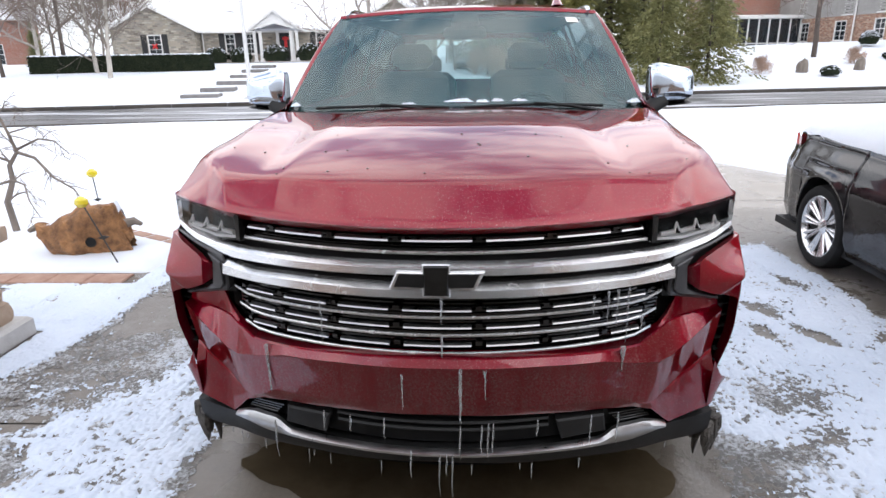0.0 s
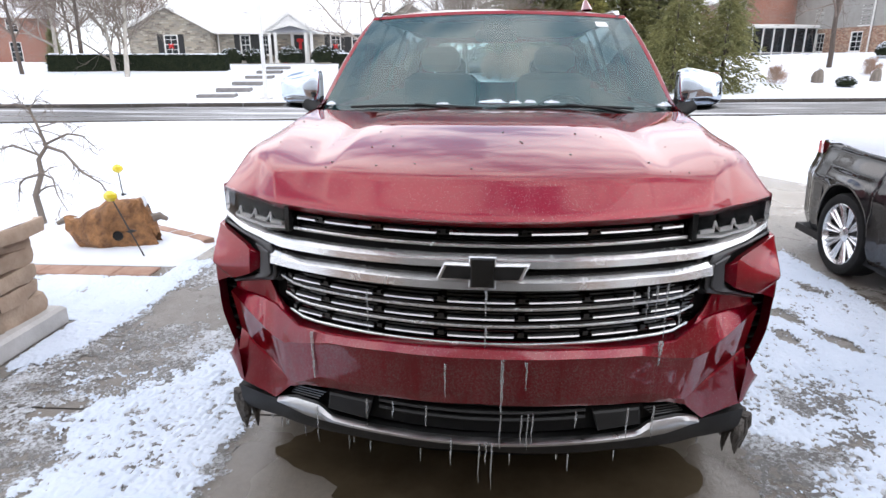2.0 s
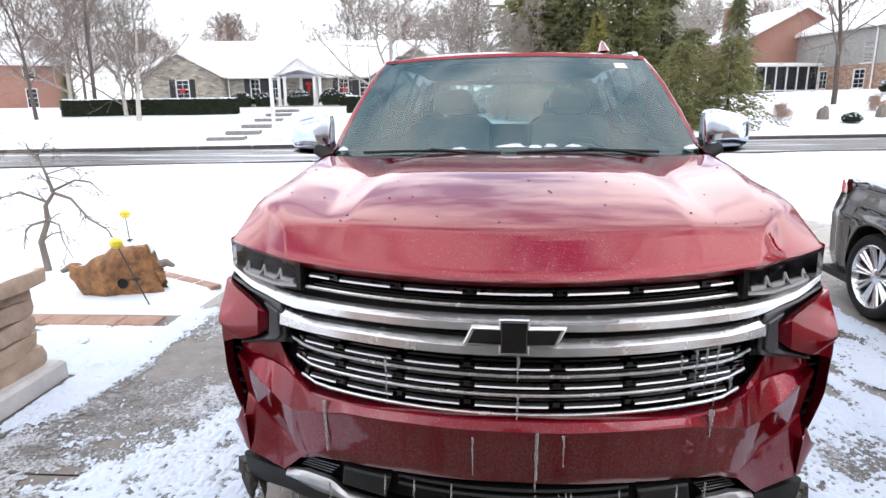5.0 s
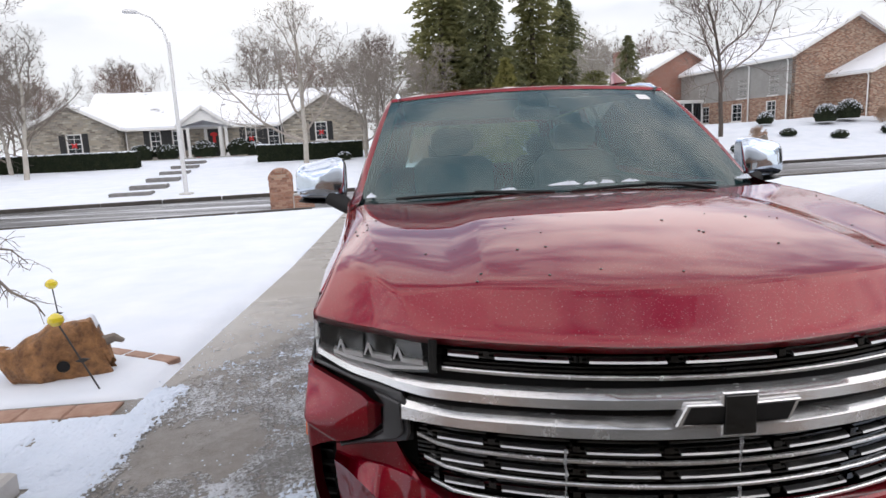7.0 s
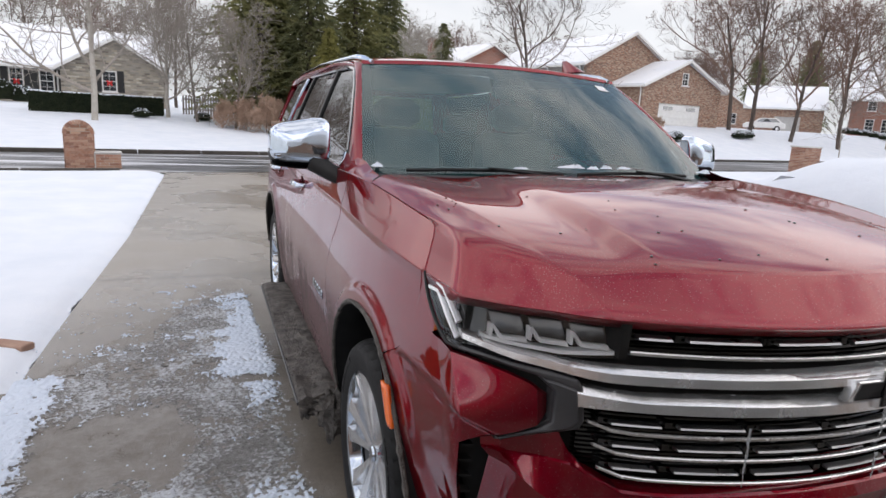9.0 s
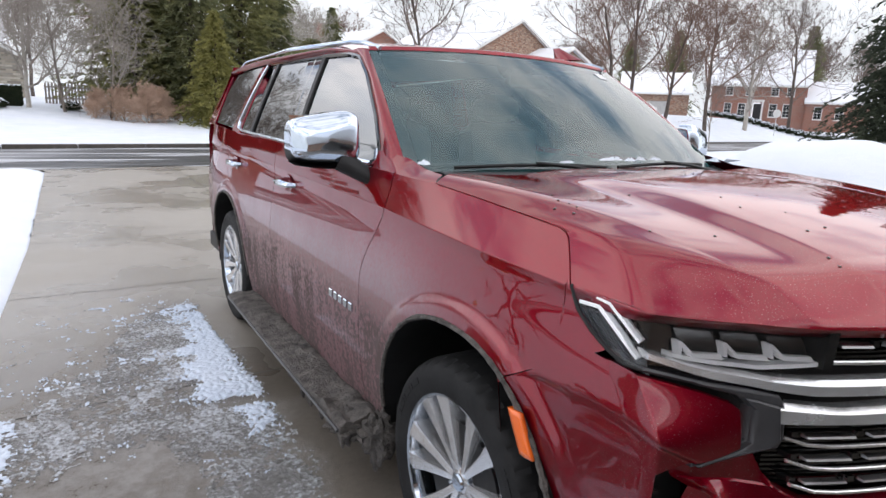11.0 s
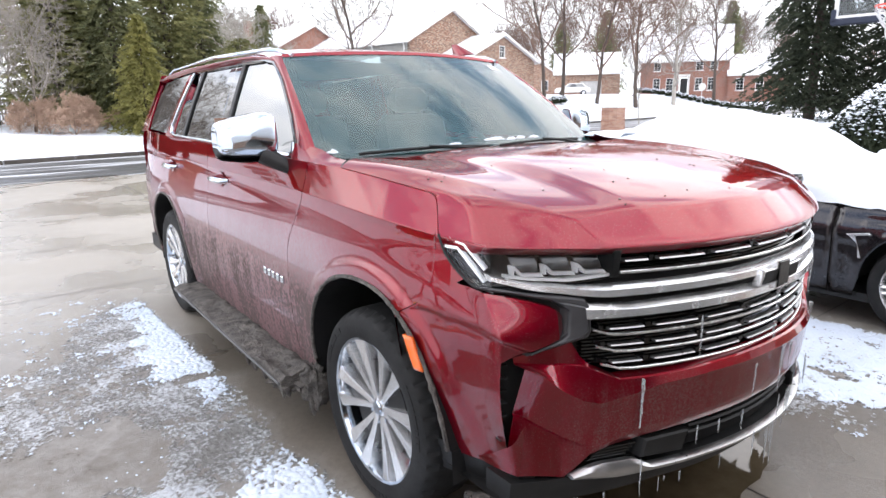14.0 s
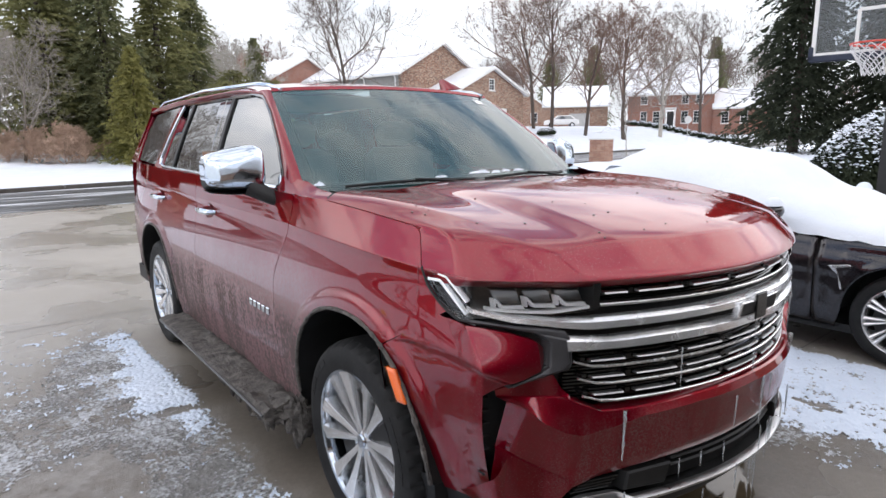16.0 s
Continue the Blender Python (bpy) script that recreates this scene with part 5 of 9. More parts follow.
xs_b = sorted({0.915 * k / 44 for k in range(-44, 45)} | {s * v for s in (-1, 1) for v in (0.62, 0.69, 0.70, 0.72, 0.735, 0.745, 0.758, 0.765, 0.80, 0.82, 0.85, 0.876)})
nb = len(xs_b) - 1
rows_b = [i + t for i in range(len(FOLDS) - 1) for t in ((0.0, 0.33, 0.67) if i % 2 == 0 and i else (0.0, 0.5))] + [len(FOLDS) - 1.0]
part("bumper", Build().grid(lambda u, v: bumper_pt(xs_b[round(u * nb)], rows_b[round(v * (len(rows_b) - 1))]), nb, len(rows_b) - 1), PAINT, suv, "red front bumper speckled with ice and salt", 22)
for sgn in (-1, 1):
    pl = lambda a, c, d: fas(sgn * a, c, d)
    # the red cheek runs from the lamp bracket round the corner to the wheel arch
    ck_t = [(0.0, 0.985), (0.03, 1.008), (0.08, 1.022), (0.22, 1.040), (0.40, 1.056), (0.5, 1.062), (0.64, 1.066)]
    ck_b = [(0.0, 0.945), (0.03, 0.925), (0.17, 0.905), (0.37, 0.886), (0.46, 0.873), (0.52, 0.862), (0.542, 0.80), (0.563, 0.70), (0.585, 0.585), (0.606, 0.49), (0.64, 0.45)]
    zr = [(0.0, 0.86), (0.20, 0.885), (0.34, 0.905), (0.52, 0.938), (0.66, 0.958), (0.86, 0.955), (1.0, 0.93)]
    ss = sorted({k / 60 for k in range(61)} | {0.5 + 0.005 * k for k in range(31)} | {0.015, 0.008})
    ns = len(ss) - 1

    def cheek(u, v):
        s = ss[round(u * ns)]
        y = corner_pt(s, 0.9)[1]
        top = lerp_curve(s, ck_t) if s < 0.64 else bumper_cut(y)
        low = lerp_curve(s, ck_b) if s < 0.66 else max(0.45, sill_z(y) + 0.001)
        low = min(low, top - 0.01)
        z = low + (top - low) * v
        fold = lerp_curve(s, zr) - z
        dent = 0.009 * sm(fold, -0.003, 0.014) * (1 - sm(fold, 0.08, 0.22)) * sm(s, 0.12, 0.35) * (1 - sm(s, 0.8, 1.0))
        rim = 0.022 * max(1 - s / 0.03, 0.0)
        p = corner_pt(s, z, dent + rim)
        return (sgn * p[0], p[1] - OY, p[2])
    b = Build().grid(cheek, ns, 44)
    b.grid(lambda u, v: Vector(cheek(u, 1.0)) + Vector((-sgn * 0.012 * v, 0.012 * v, -0.002 * v)), ns, 1)
    b.grid(lambda u, v: Vector(cheek(u, 0.0)) + Vector((-sgn * 0.018 * v, 0.028 * v, 0.004 * v)), ns, 1)
    part("cheek", b, PAINT, suv, "red bumper corner beside the lamp", 40)
    # lower corner under the vent
    b = Build().grid(lambda u, v: (lambda x, z: (sgn * x, nose_y(x, z) - 0.022 + 0.022 * v + 0.075 * u ** 3 - OY, z))(0.905 + (0.055 + 0.035 * (1 - v)) * u, lerp_curve(u, [(0, 0.655), (0.35, 0.592), (0.6, 0.575), (1, 0.53)]) * (1 - v) + lerp_curve(u, [(0, 0.466), (1, 0.49)]) * v), 10, 10)
    part("bumper_corner", b, PAINT, suv, smooth=40)
    # grey bracket, a C of two steps
    ctrim = [(0.955, 1.074), (0.855, 1.056), (0.775, 1.046), (0.722, 1.036), (0.708, 1.008), (0.705, 0.935), (0.714, 0.914), (0.74, 0.906), (0.890, 0.872), (0.892, 0.884), (0.80, 0.914), (0.776, 0.932), (0.770, 1.005), (0.795, 1.03), (0.88, 1.050), (0.96, 1.064)]
    part("lamp_bracket", Build().prism(ctrim, pl, -0.008, 0.06, 0.006), GREYTRIM, suv, "grey C-shaped bracket")
    part("bracket_step", Build().prism([(0.728, 1.014), (0.722, 0.94), (0.738, 0.920), (0.888, 0.879), (0.889, 0.8835), (0.80, 0.9125), (0.774, 0.930), (0.768, 1.004), (0.79, 1.028), (0.77, 1.026)], pl, -0.020, 0.0, 0.004), GREYTRIM, suv)
    part("bracket_bed", Build().prism([(0.69, 1.06), (0.90, 1.07), (0.93, 0.87), (0.70, 0.90)], pl, 0.035, 0.08), TRIM, suv)
    # corner vent with fins
    part("corner_vent", Build().grid(lambda u, v: (lambda p: (sgn * (p[0] - 0.004), p[1] - OY + 0.055 - 0.02 * u, p[2]))(corner_pt(0.22 + 0.33 * u, 0.885 - 0.34 * v, 0.03)), 8, 8), TRIM, suv)
    for k in range(7):
        z = 0.835 - 0.042 * k
        x0, x1 = 0.920 + 0.020 * sm(z, 0.66, 0.57), 0.955 - 0.02 * sm(z, 0.75, 0.57)
        part("vent_fin", Build().prism([(x0, z), (x1, z - 0.002), (x1, z - 0.008), (x0, z - 0.006)], pl, 0.036, 0.060), TRIM, suv)
    # headlamp: black housing, clear lens wrapping onto the wing, bright ribbons
    ux = 0.952
    def wrap(u, z, d=0.0):
        """Round the lamp's outer end: u 0 at the front, 1 at the wing."""
        uy, se = nose_y(ux, z), lerp_curve(z, [(1.066, 2.060), (1.085, 2.118), (1.11, 2.173), (1.15, 2.230), (1.203, 2.259)])
        xe = side_x(se, z) - 0.002
        return (sgn * (ux + (xe - ux) * (u ** 0.8) - d), uy - 0.004 + (se - uy + 0.004) * u - OY, z)
    hl = part("headlamp", strip([sgn * x for x in span(0.632, 0.95, 0.02)], lambda x: 1.202, lambda x: lerp_curve(abs(x), [(0.63, 1.09), (0.76, 1.075), (0.95, 1.07)]), 0.03, 0.07, ((0, 0.045), (0.5, 0.025), (1, 0.0))), GLOSSBLACK, suv, "clear headlamp with three white light ribbons")
    lz_t = lambda x: lerp_curve(abs(x), [(0.634, 1.186), (0.72, 1.192), (0.82, 1.198), (0.95, 1.203)])
    lz_b = lambda x: lerp_curve(abs(x), [(0.634, 1.102), (0.76, 1.083), (0.86, 1.09), (0.91, 1.098), (0.95, 1.074)])
    flip = (lambda u: u) if sgn > 0 else (lambda u: 1 - u)
    lens_x = lambda u: sgn * (0.634 + (ux - 0.634) * flip(u))
    ln = part("lens", Build().grid(lambda u, v: fas(lens_x(u), lz_b(lens_x(u)) + (lz_t(lens_x(u)) - lz_b(lens_x(u))) * v, -0.004), 20, 4).raw("lens", LENS, True), LENS, hl)
    ln.visible_shadow = False
    low_e = lambda u: 1.070 + 0.002 * u
    sw = part("lens_side", Build().grid(lambda u, v: wrap(flip(u), low_e(flip(u)) + (1.203 - 0.002 * flip(u) - low_e(flip(u))) * v), 8, 12).raw("lens_side", LENS, True), LENS, hl)
    sw.visible_shadow = False
    part("lamp_side_bed", Build().grid(lambda u, v: wrap(u, 1.050 + 0.157 * v, 0.016), 8, 12), GLOSSBLACK, hl)
    part("lamp_gasket", Build().tube([wrap(u, low_e(u) - 0.003, -0.001) for u in (0, 0.25, 0.5, 0.75, 1.0)] + [wrap(1.0, z, -0.001) for z in (1.085, 1.10, 1.12, 1.14, 1.16, 1.18, 1.203)], 0.0045, 6), TRIM, hl)
    for q in range(9):
        u0 = 0.16 + 0.085 * q
        part("side_cell", Build().tube([wrap(u0 + 0.02, 1.165 - 0.02 * u0, 0.012), wrap(max(u0 - 0.10, 0.0), 1.09, 0.012)], 0.0035, 4), GREYTRIM, hl)
    part("daytime_ribbon", Build().tube([wrap(0.93, 1.172, 0.006), wrap(0.62, 1.176, 0.006), wrap(0.36, 1.128, 0.006), wrap(0.12, 1.088, 0.006)], [0.010, 0.011, 0.011, 0.008], 6, flat=0.6), LAMPWHITE, hl)
    part("daytime_ribbon", Build().tube([wrap(0.66, 1.196, 0.006), wrap(0.45, 1.192, 0.006), wrap(0.05, 1.128, 0.006)], [0.008, 0.010, 0.009], 6, flat=0.6), LAMPWHITE, hl)
    part("lamp_sill", strip([sgn * x for x in span(0.655, 0.90, 0.02)], lambda x: lz_b(x) + 0.013, lambda x: lz_b(x) + 0.004, 0.006, 0.03), LAMPWHITE, hl)
    for k in range(3):
        x0 = 0.665 + 0.076 * k
        zb = 1.113 - 0.004 * k
        part("light_ribbon", Build().prism([(x0, zb), (x0 + 0.053, zb), (x0 + 0.062, zb + 0.020), (x0 + 0.070, zb + 0.002), (x0 + 0.074, zb + 0.002), (x0 + 0.066, zb + 0.029), (x0 + 0.059, zb + 0.029), (x0 + 0.049, zb + 0.008), (x0 + 0.002, zb + 0.010)], lambda a, c, d: fas(sgn * a, c, d + 0.8 * (c - zb)), 0.002, 0.02), LAMPWHITE, hl)
        part("reflector_cell", Build().grid(lambda u, v: fas(sgn * (x0 + 0.062 * u + 0.006 * v), zb + 0.010 + 0.058 * v ** 0.8, 0.020 + 0.030 * v), 4, 4), CELLGREY, hl)
    part("lamp_end", Build().prism([(0.63, 1.19), (0.65, 1.19), (0.652, 1.098), (0.636, 1.098)], pl, -0.002, 0.07), TRIM, hl)

# lower intake, skid plate and chin
part("lower_intake", strip(span(-0.70, 0.70), lambda x: 0.575, lambda x: lerp_curve(abs(x), [(0, 0.46), (0.5, 0.46), (0.7, 0.48)]), 0.05, 0.05), TRIM, suv)
for z in (0.545, 0.52):
    part("intake_bar", strip(span(-0.34, 0.34), lambda x: z + 0.006, lambda x: z - 0.006, 0.02, 0.04, ((0, 0.006), (0.5, 0.0), (1, 0.006))), TRIM, suv)
for sgn in (-1, 1):
    part("intake_cover", Build().prism([(0.36, 0.548), (0.52, 0.54), (0.53, 0.475), (0.38, 0.475)], lambda a, c, d: fas(sgn * a, c, d), 0.0, 0.05, 0.006), TRIM, suv)
    for k in range(4):
        z = 0.53 - 0.011 * k
        part("intake_fin", Build().prism([(0.54 + 0.01 * k, z), (0.655 + 0.01 * k, z - 0.012), (0.66 + 0.01 * k, z - 0.016), (0.54 + 0.01 * k, z - 0.005)], lambda a, c, d: fas(sgn * a, c, d), 0.015, 0.05), GLOSSBLACK, suv)
sk_t = lambda x: lerp_curve(abs(x), [(0, 0.464), (0.30, 0.462), (0.515, 0.456), (0.56, 0.486), (0.66, 0.480), (0.70, 0.468), (0.748, 0.445)])
sk_b = lambda x: lerp_curve(abs(x), [(0, 0.447), (0.3, 0.444), (0.62, 0.425), (0.748, 0.432)])
part("skid_plate", strip(span(-0.748, 0.748, 0.022), sk_t, sk_b, -0.02, 0.030, ((0, 0.012), (0.3, 0.0), (0.7, 0.0), (1, 0.010))), SATIN, suv, "satin silver skid trim hung with icicles")
ch_t = lambda x: lerp_curve(abs(x), [(0, 0.45), (0.62, 0.43), (0.75, 0.435), (0.8, 0.432), (1.0, 0.45)])
ch_b = lambda x: lerp_curve(abs(x), [(0, 0.398), (0.45, 0.375), (0.67, 0.346), (0.8, 0.336), (0.99, 0.34)])
part("chin", strip(span(-0.93, 0.93, 0.04), ch_t, ch_b, 0.0, 0.12, ((0, 0.0), (0.6, 0.01), (1, 0.03))), TRIM, suv, "dark plastic chin rimmed with salt")
for sgn in (-1, 1):
    part("chin_corner", Build().grid(lambda u, v: (lambda p: (sgn * (p[0] - 0.012 - 0.025 * v), p[1] - OY + 0.012, 0.47 - 0.125 * v))(corner_pt(0.36 + 0.52 * u, 0.50)), 16, 5), TRIM, suv, "dark plastic corner smeared with salt")
part("undertray", Build().grid(lambda u, v: ((2 * u - 1) * 0.95, nose_y((2 * u - 1) * 0.95) + 0.05 + (2.3 - nose_y((2 * u - 1) * 0.95)) * v - OY, 0.37), 12, 2), TRIM, suv)


# ---- wheels ----
def make_wheel(sgn, name="wheel"):
    """Wheel centred at its hub, outer side towards sgn."""
    R, W = 0.415, 0.275
    root = part(name, Build().lathe([(0.0, -0.03), (0.19, -0.03), (0.2, -0.08), (0.0, -0.08)], 40, "x"), TRIM, suv)
    b = Build()
    prof = [(0.291, 0.118), (0.300, 0.130), (0.310, 0.131), (0.335, 0.138), (0.372, 0.137), (0.392, 0.128), (0.405, 0.110), (0.413, 0.085), (0.415, 0.05), (0.415, 0), (0.415, -0.08), (0.40, -0.12), (0.35, -0.138), (0.28, -0.12)]
    n = 160
    o = len(b.v)
    for k, (r, h) in enumerate(prof):
        for i in range(n):
            a = 2 * math.pi * i / n
            rr = r
            if k in (6, 7, 8, 9, 10) and (i + (k % 2) * 2) % 4 == 0:
                rr -= 0.007
            if k == 6 and i % 4 == 0:
                rr -= 0.005
            b.v.append((sgn * h, rr * math.cos(a), rr * math.sin(a)))
    for k in range(len(prof) - 1):
        for i in range(n):
            j = (i + 1) % n
            b.f.append((o + k * n + i, o + k * n + j, o + (k + 1) * n + j, o + (k + 1) * n + i))
    tyre = part("tyre", b, RUBBER, root, "black all-season tyre", 30)
    # grooves of the tread are real; a raised band carries the sidewall marks
    b = Build()
    for a0, a1 in ((0.3, 0.95), (2.5, 3.2), (4.4, 5.2)):
        for k in range(9):
            a = a0 + (a1 - a0) * k / 9
            m = Matrix.Rotation(a, 4, "X")
            q = Build().box((sgn * 0.1385, 0.353, 0.0), (0.003, 0.022, 0.016 + 0.006 * (k % 3)))
            b.add([m @ Vector(p) for p in q.v], q.f)
    part("sidewall_lettering", b, RUBBER, tyre)["kind"] = "stuff"
    b = Build().lathe([(0.276, 0.02), (0.281, 0.10), (0.289, 0.124), (0.299, 0.128), (0.299, 0.117), (0.294, 0.10), (0.294, -0.1)], 96, "x", (0, 0, 0))
    if sgn < 0:
        b.v = [(-x, y, z) for x, y, z in b.v]
    part("rim", b, CHROME, root, "bright multi-spoke alloy rim")
    part("drum", Build().lathe([(0.0, sgn * 0.0), (0.20, -sgn * 0.01), (0.286, -sgn * 0.005), (0.286, -sgn * 0.06)], 40, "x"), TRIM, root)
    # six pairs of broad blades, opening towards the rim
    def spoke(a, bend):
        m = Matrix.Rotation(a, 4, "X")
        def face(u, v):
            r = 0.040 + (0.291 - 0.040) * v
            w = lerp_curve(v, [(0, 0.013), (0.30, 0.0165), (0.7, 0.025), (1, 0.038)])
            xo = lerp_curve(v, [(0, 0.092), (0.35, 0.100), (0.8, 0.114), (1, 0.122)])
            c = 2 * u - 1
            tilt = 0.10 * c * w * math.copysign(1, bend)
            edge = 0.034 * sm(abs(c), 0.82, 1.0)
            return m @ Vector((sgn * (xo - edge - tilt), r, c * w + bend * v))
        b = Build().grid(face, 12, 12)
        for e in (0, 1):
            b.grid(lambda u, v: Vector(face(e, v)) - Vector((sgn * 0.035 * u, 0, 0)), 1, 12)
        part("spoke", b, RIMMETAL, root, smooth=28)
    for k in range(6):
        a = math.pi / 3 * k
        spoke(a + 0.165, 0.018)
        spoke(a - 0.165, -0.018)
    b = Build().lathe([(0.0, sgn * 0.098), (0.022, sgn * 0.097), (0.034, sgn * 0.09), (0.075, sgn * 0.078), (0.085, sgn * 0.06)], 32, "x")
    hub = part("hub", b, RIMMETAL, root)
    part("hub_cap", Build().lathe([(0.0, sgn * 0.104), (0.026, sgn * 0.103), (0.03, sgn * 0.096)], 24, "x"), CHROME, root)
    for k in range(6):
        a = 2 * math.pi * (k + 0.5) / 6
        part("lug_nut", Build().lathe([(0.0, sgn * 0.095), (0.007, sgn * 0.094), (0.010, sgn * 0.07)], 6, "x", (0, 0.062 * math.cos(a), 0.062 * math.sin(a))), CHROME, root)
    return root


for sgn in (-1, 1):
    first = make_wheel(sgn)
    first.location = (sgn * 0.885, HUB_F - OY, HUB_Z)
    twin = copy_thing(first, pose(sgn * 0.885, HUB_R - OY, HUB_Z, 37))
    twin.parent = suv
part("brake_rear", Build().tube([(-0.8, HUB_R - OY, 0.415), (0.8, HUB_R - OY, 0.415)], 0.05, 8), TRIM, suv)

# ---- door mirrors ----
for sgn in (-1, 1):
    root = part("door_mirror", Build().tube([(sgn * 0.955, 3.43 - OY, 1.325), (sgn * 1.0, 3.45 - OY, 1.35), (sgn * 1.07, 3.49 - OY, 1.395)], [0.036, 0.04, 0.05], 12, flat=0.8), TRIM, suv, "chrome-capped door mirror on a black foot")
    def shell(u, v, drop=0.0):
        """A soft box: v 0 in the middle of the front, 0.55 at its rim, 1 at the rear edge."""
        a = 2 * math.pi * u
        ca, sa = math.cos(a), math.sin(a)
        q = (abs(ca) ** 4.5 + abs(sa) ** 4.5) ** (-1 / 4.5)
        f = v / 0.55 if v < 0.55 else 1.0
        k = math.sin(min(f, 1.0) * math.pi / 2) ** 0.8
        depth = 0.05 * (1 - math.cos(min(f, 1.0) * math.pi / 2)) if v < 0.55 else 0.05 + 0.085 * (v - 0.55) / 0.45
        lx = 0.128 * q * ca * k
        lz = (0.094 - 0.016 * ca) * q * sa * k - 0.012 * ca
        return (sgn * (1.125 + lx), 3.42 + depth + 0.30 * (lx + 0.128) + 0.15 * (lz + 0.08) * (1 - sm(v, 0.55, 1.0)) - OY + drop, 1.478 + lz)
    b = Build().grid(shell, 48, 16, True)
    part("mirror_cap", b, CHROME, root, "chrome mirror cap", 60)
    b = Build()
    b.grid(lambda u, v: (lambda p: (p[0], p[1], min(p[2], 1.425 + 0.004 * v) - 0.022 * v * (1 - abs(2 * u - 1) ** 3)))(shell(0.5 + 0.5 * u, 0.60 + 0.40 * v)), 24, 6)
    b.grid(lambda u, v: (sgn * (1.0 + 0.245 * u), 3.455 + 0.30 * 0.25 * u + 0.11 * v - OY, 1.372 - 0.012 * math.sin(math.pi * u) + 0.01 * v), 12, 4)
    part("mirror_base", b, TRIM, root, "black underside")
    mg = part("mirror_glass", Build().grid(lambda u, v: (sgn * (1.125 + 0.115 * (2 * u - 1)), 3.54 + 0.038 * (2 * u - 1) + 0.03 - OY, 1.475 + 0.085 * (2 * v - 1)), 4, 4), MIRRORGLASS, root)

# ---- inside ----
b = Build()
b.grid(lambda u, v: ((2 * u - 1) * 0.80, 3.12 + 0.55 * v - 0.14 * (1 - (2 * u - 1) ** 2) * (1 - v) - OY, 1.37 + 0.02 * math.sin(math.pi * v) - 0.05 * sm(v, 0.8, 1)), 16, 8)
b.grid(lambda u, v: ((2 * u - 1) * 0.80, 3.67 - 0.03 * v - OY, 1.32 - 0.5 * v), 8, 3)
part("dashboard", b, INTERIOR, suv)
for sgn in (-1, 1):
    b = Build()
    b.box((sgn * 0.40, 4.15 - OY, 0.92), (0.52, 0.52, 0.18), bev=0.06)
    seat = part("seat", b, LEATHER, suv, "grey leather front seat")
    part("seat_back", Build().box((sgn * 0.40, 4.42 - OY, 1.23), (0.50, 0.15, 0.62), tilt=Matrix.Rotation(radians(14), 4, "X").inverted(), bev=0.06), LEATHER, seat)
    part("headrest", Build().box((sgn * 0.40, 4.50 - OY, 1.63), (0.27, 0.11, 0.17), bev=0.045), LEATHER, seat)
    b = Build()
    b.box((sgn * 0.40, 5.35 - OY, 1.2), (0.5, 0.15, 0.6), bev=0.06)
    s2 = part("rear_seat", b, INTERIOR, suv)
    part("headrest", Build().box((sgn * 0.40, 5.40 - OY, 1.56), (0.26, 0.1, 0.16), bev=0.04), INTERIOR, s2)
b = Build()
b.tube([(0.40 + 0.185 * math.cos(a), 3.80 - 0.08 * math.sin(a) * 0.5 - OY, 1.24 + 0.175 * math.sin(a)) for a in [2 * math.pi * k / 28 for k in range(29)]], 0.016, 8, cap=False)
b.box((0.40, 3.79 - OY, 1.235), (0.32, 0.04, 0.05), bev=0.02)
part("steering_wheel", b, INTERIOR, suv)
part("rear_view_mirror", Build().box((0.0, 3.70 - OY, 1.76), (0.24, 0.04, 0.07), bev=0.02), INTERIOR, suv)
part("sensor_pod", Build().prism([(-0.075, 0.86), (0.075, 0.86), (0.055, 0.99), (-0.055, 0.99)], lambda a, c, d: tuple(Vector(screen_pt(0.5 + a / 1.42, c, 0.0)) + Vector((0, d, -d))), 0.01, 0.05), GLOSSBLACK, suv)
part("load_floor", Build().box((0, 6.2 - OY, 1.0), (1.7, 1.3, 0.05)), INTERIOR, suv)
part("headliner", Build().grid(lambda u, v: (0.70 * (2 * u - 1), 3.95 + 2.75 * v - OY, 1.845), 2, 6), LEATHER, suv)
part("window_sticker", Build().prism([(0.87, 0.84), (0.915, 0.84), (0.91, 0.90), (0.87, 0.90)], lambda a, c, d: tuple(Vector(screen_pt(a, c, 0.0)) + Vector((0, -d * 0.5, d))), 0.003, 0.001), PAPER, ws, "small white inspection sticker")
# fin on the roof
b = Build()
b.grid(lambda u, v: (0.545 + 0.035 * (1 - v) ** 0.7 * math.cos(2 * math.pi * u), 4.02 + 0.11 * v + 0.11 * (1 - 0.75 * v) * math.sin(2 * math.pi * u) - OY, 1.915 + 0.075 * v), 16, 6, True)
part("antenna_fin", b, PAINT, suv, "red shark-fin aerial")
# wipers
for x0, x1 in ((-0.70, -0.05), (0.02, 0.66)):
    b = Build()
    b.tube([tuple(Vector(screen_pt(0.5 + x / 1.72, 0.008 + 0.016 * math.sin((x - x0) / (x1 - x0) * math.pi))) + Vector((0, -0.010, 0.012))) for x in span(x0, x1, 0.08)], [0.0075] * len(span(x0, x1, 0.08)), 6)
    m_ = (x0 + x1) / 2
    b.tube([tuple(Vector(screen_pt(0.5 + x / 1.72, q)) + Vector((0, -0.014, 0.02))) for x, q in ((m_, 0.024), (m_ + 0.16, 0.0), (m_ + 0.3, -0.05))], [0.007, 0.009, 0.012], 6)
    part("wiper", b, TRIM, suv, "black wiper flecked with snow")
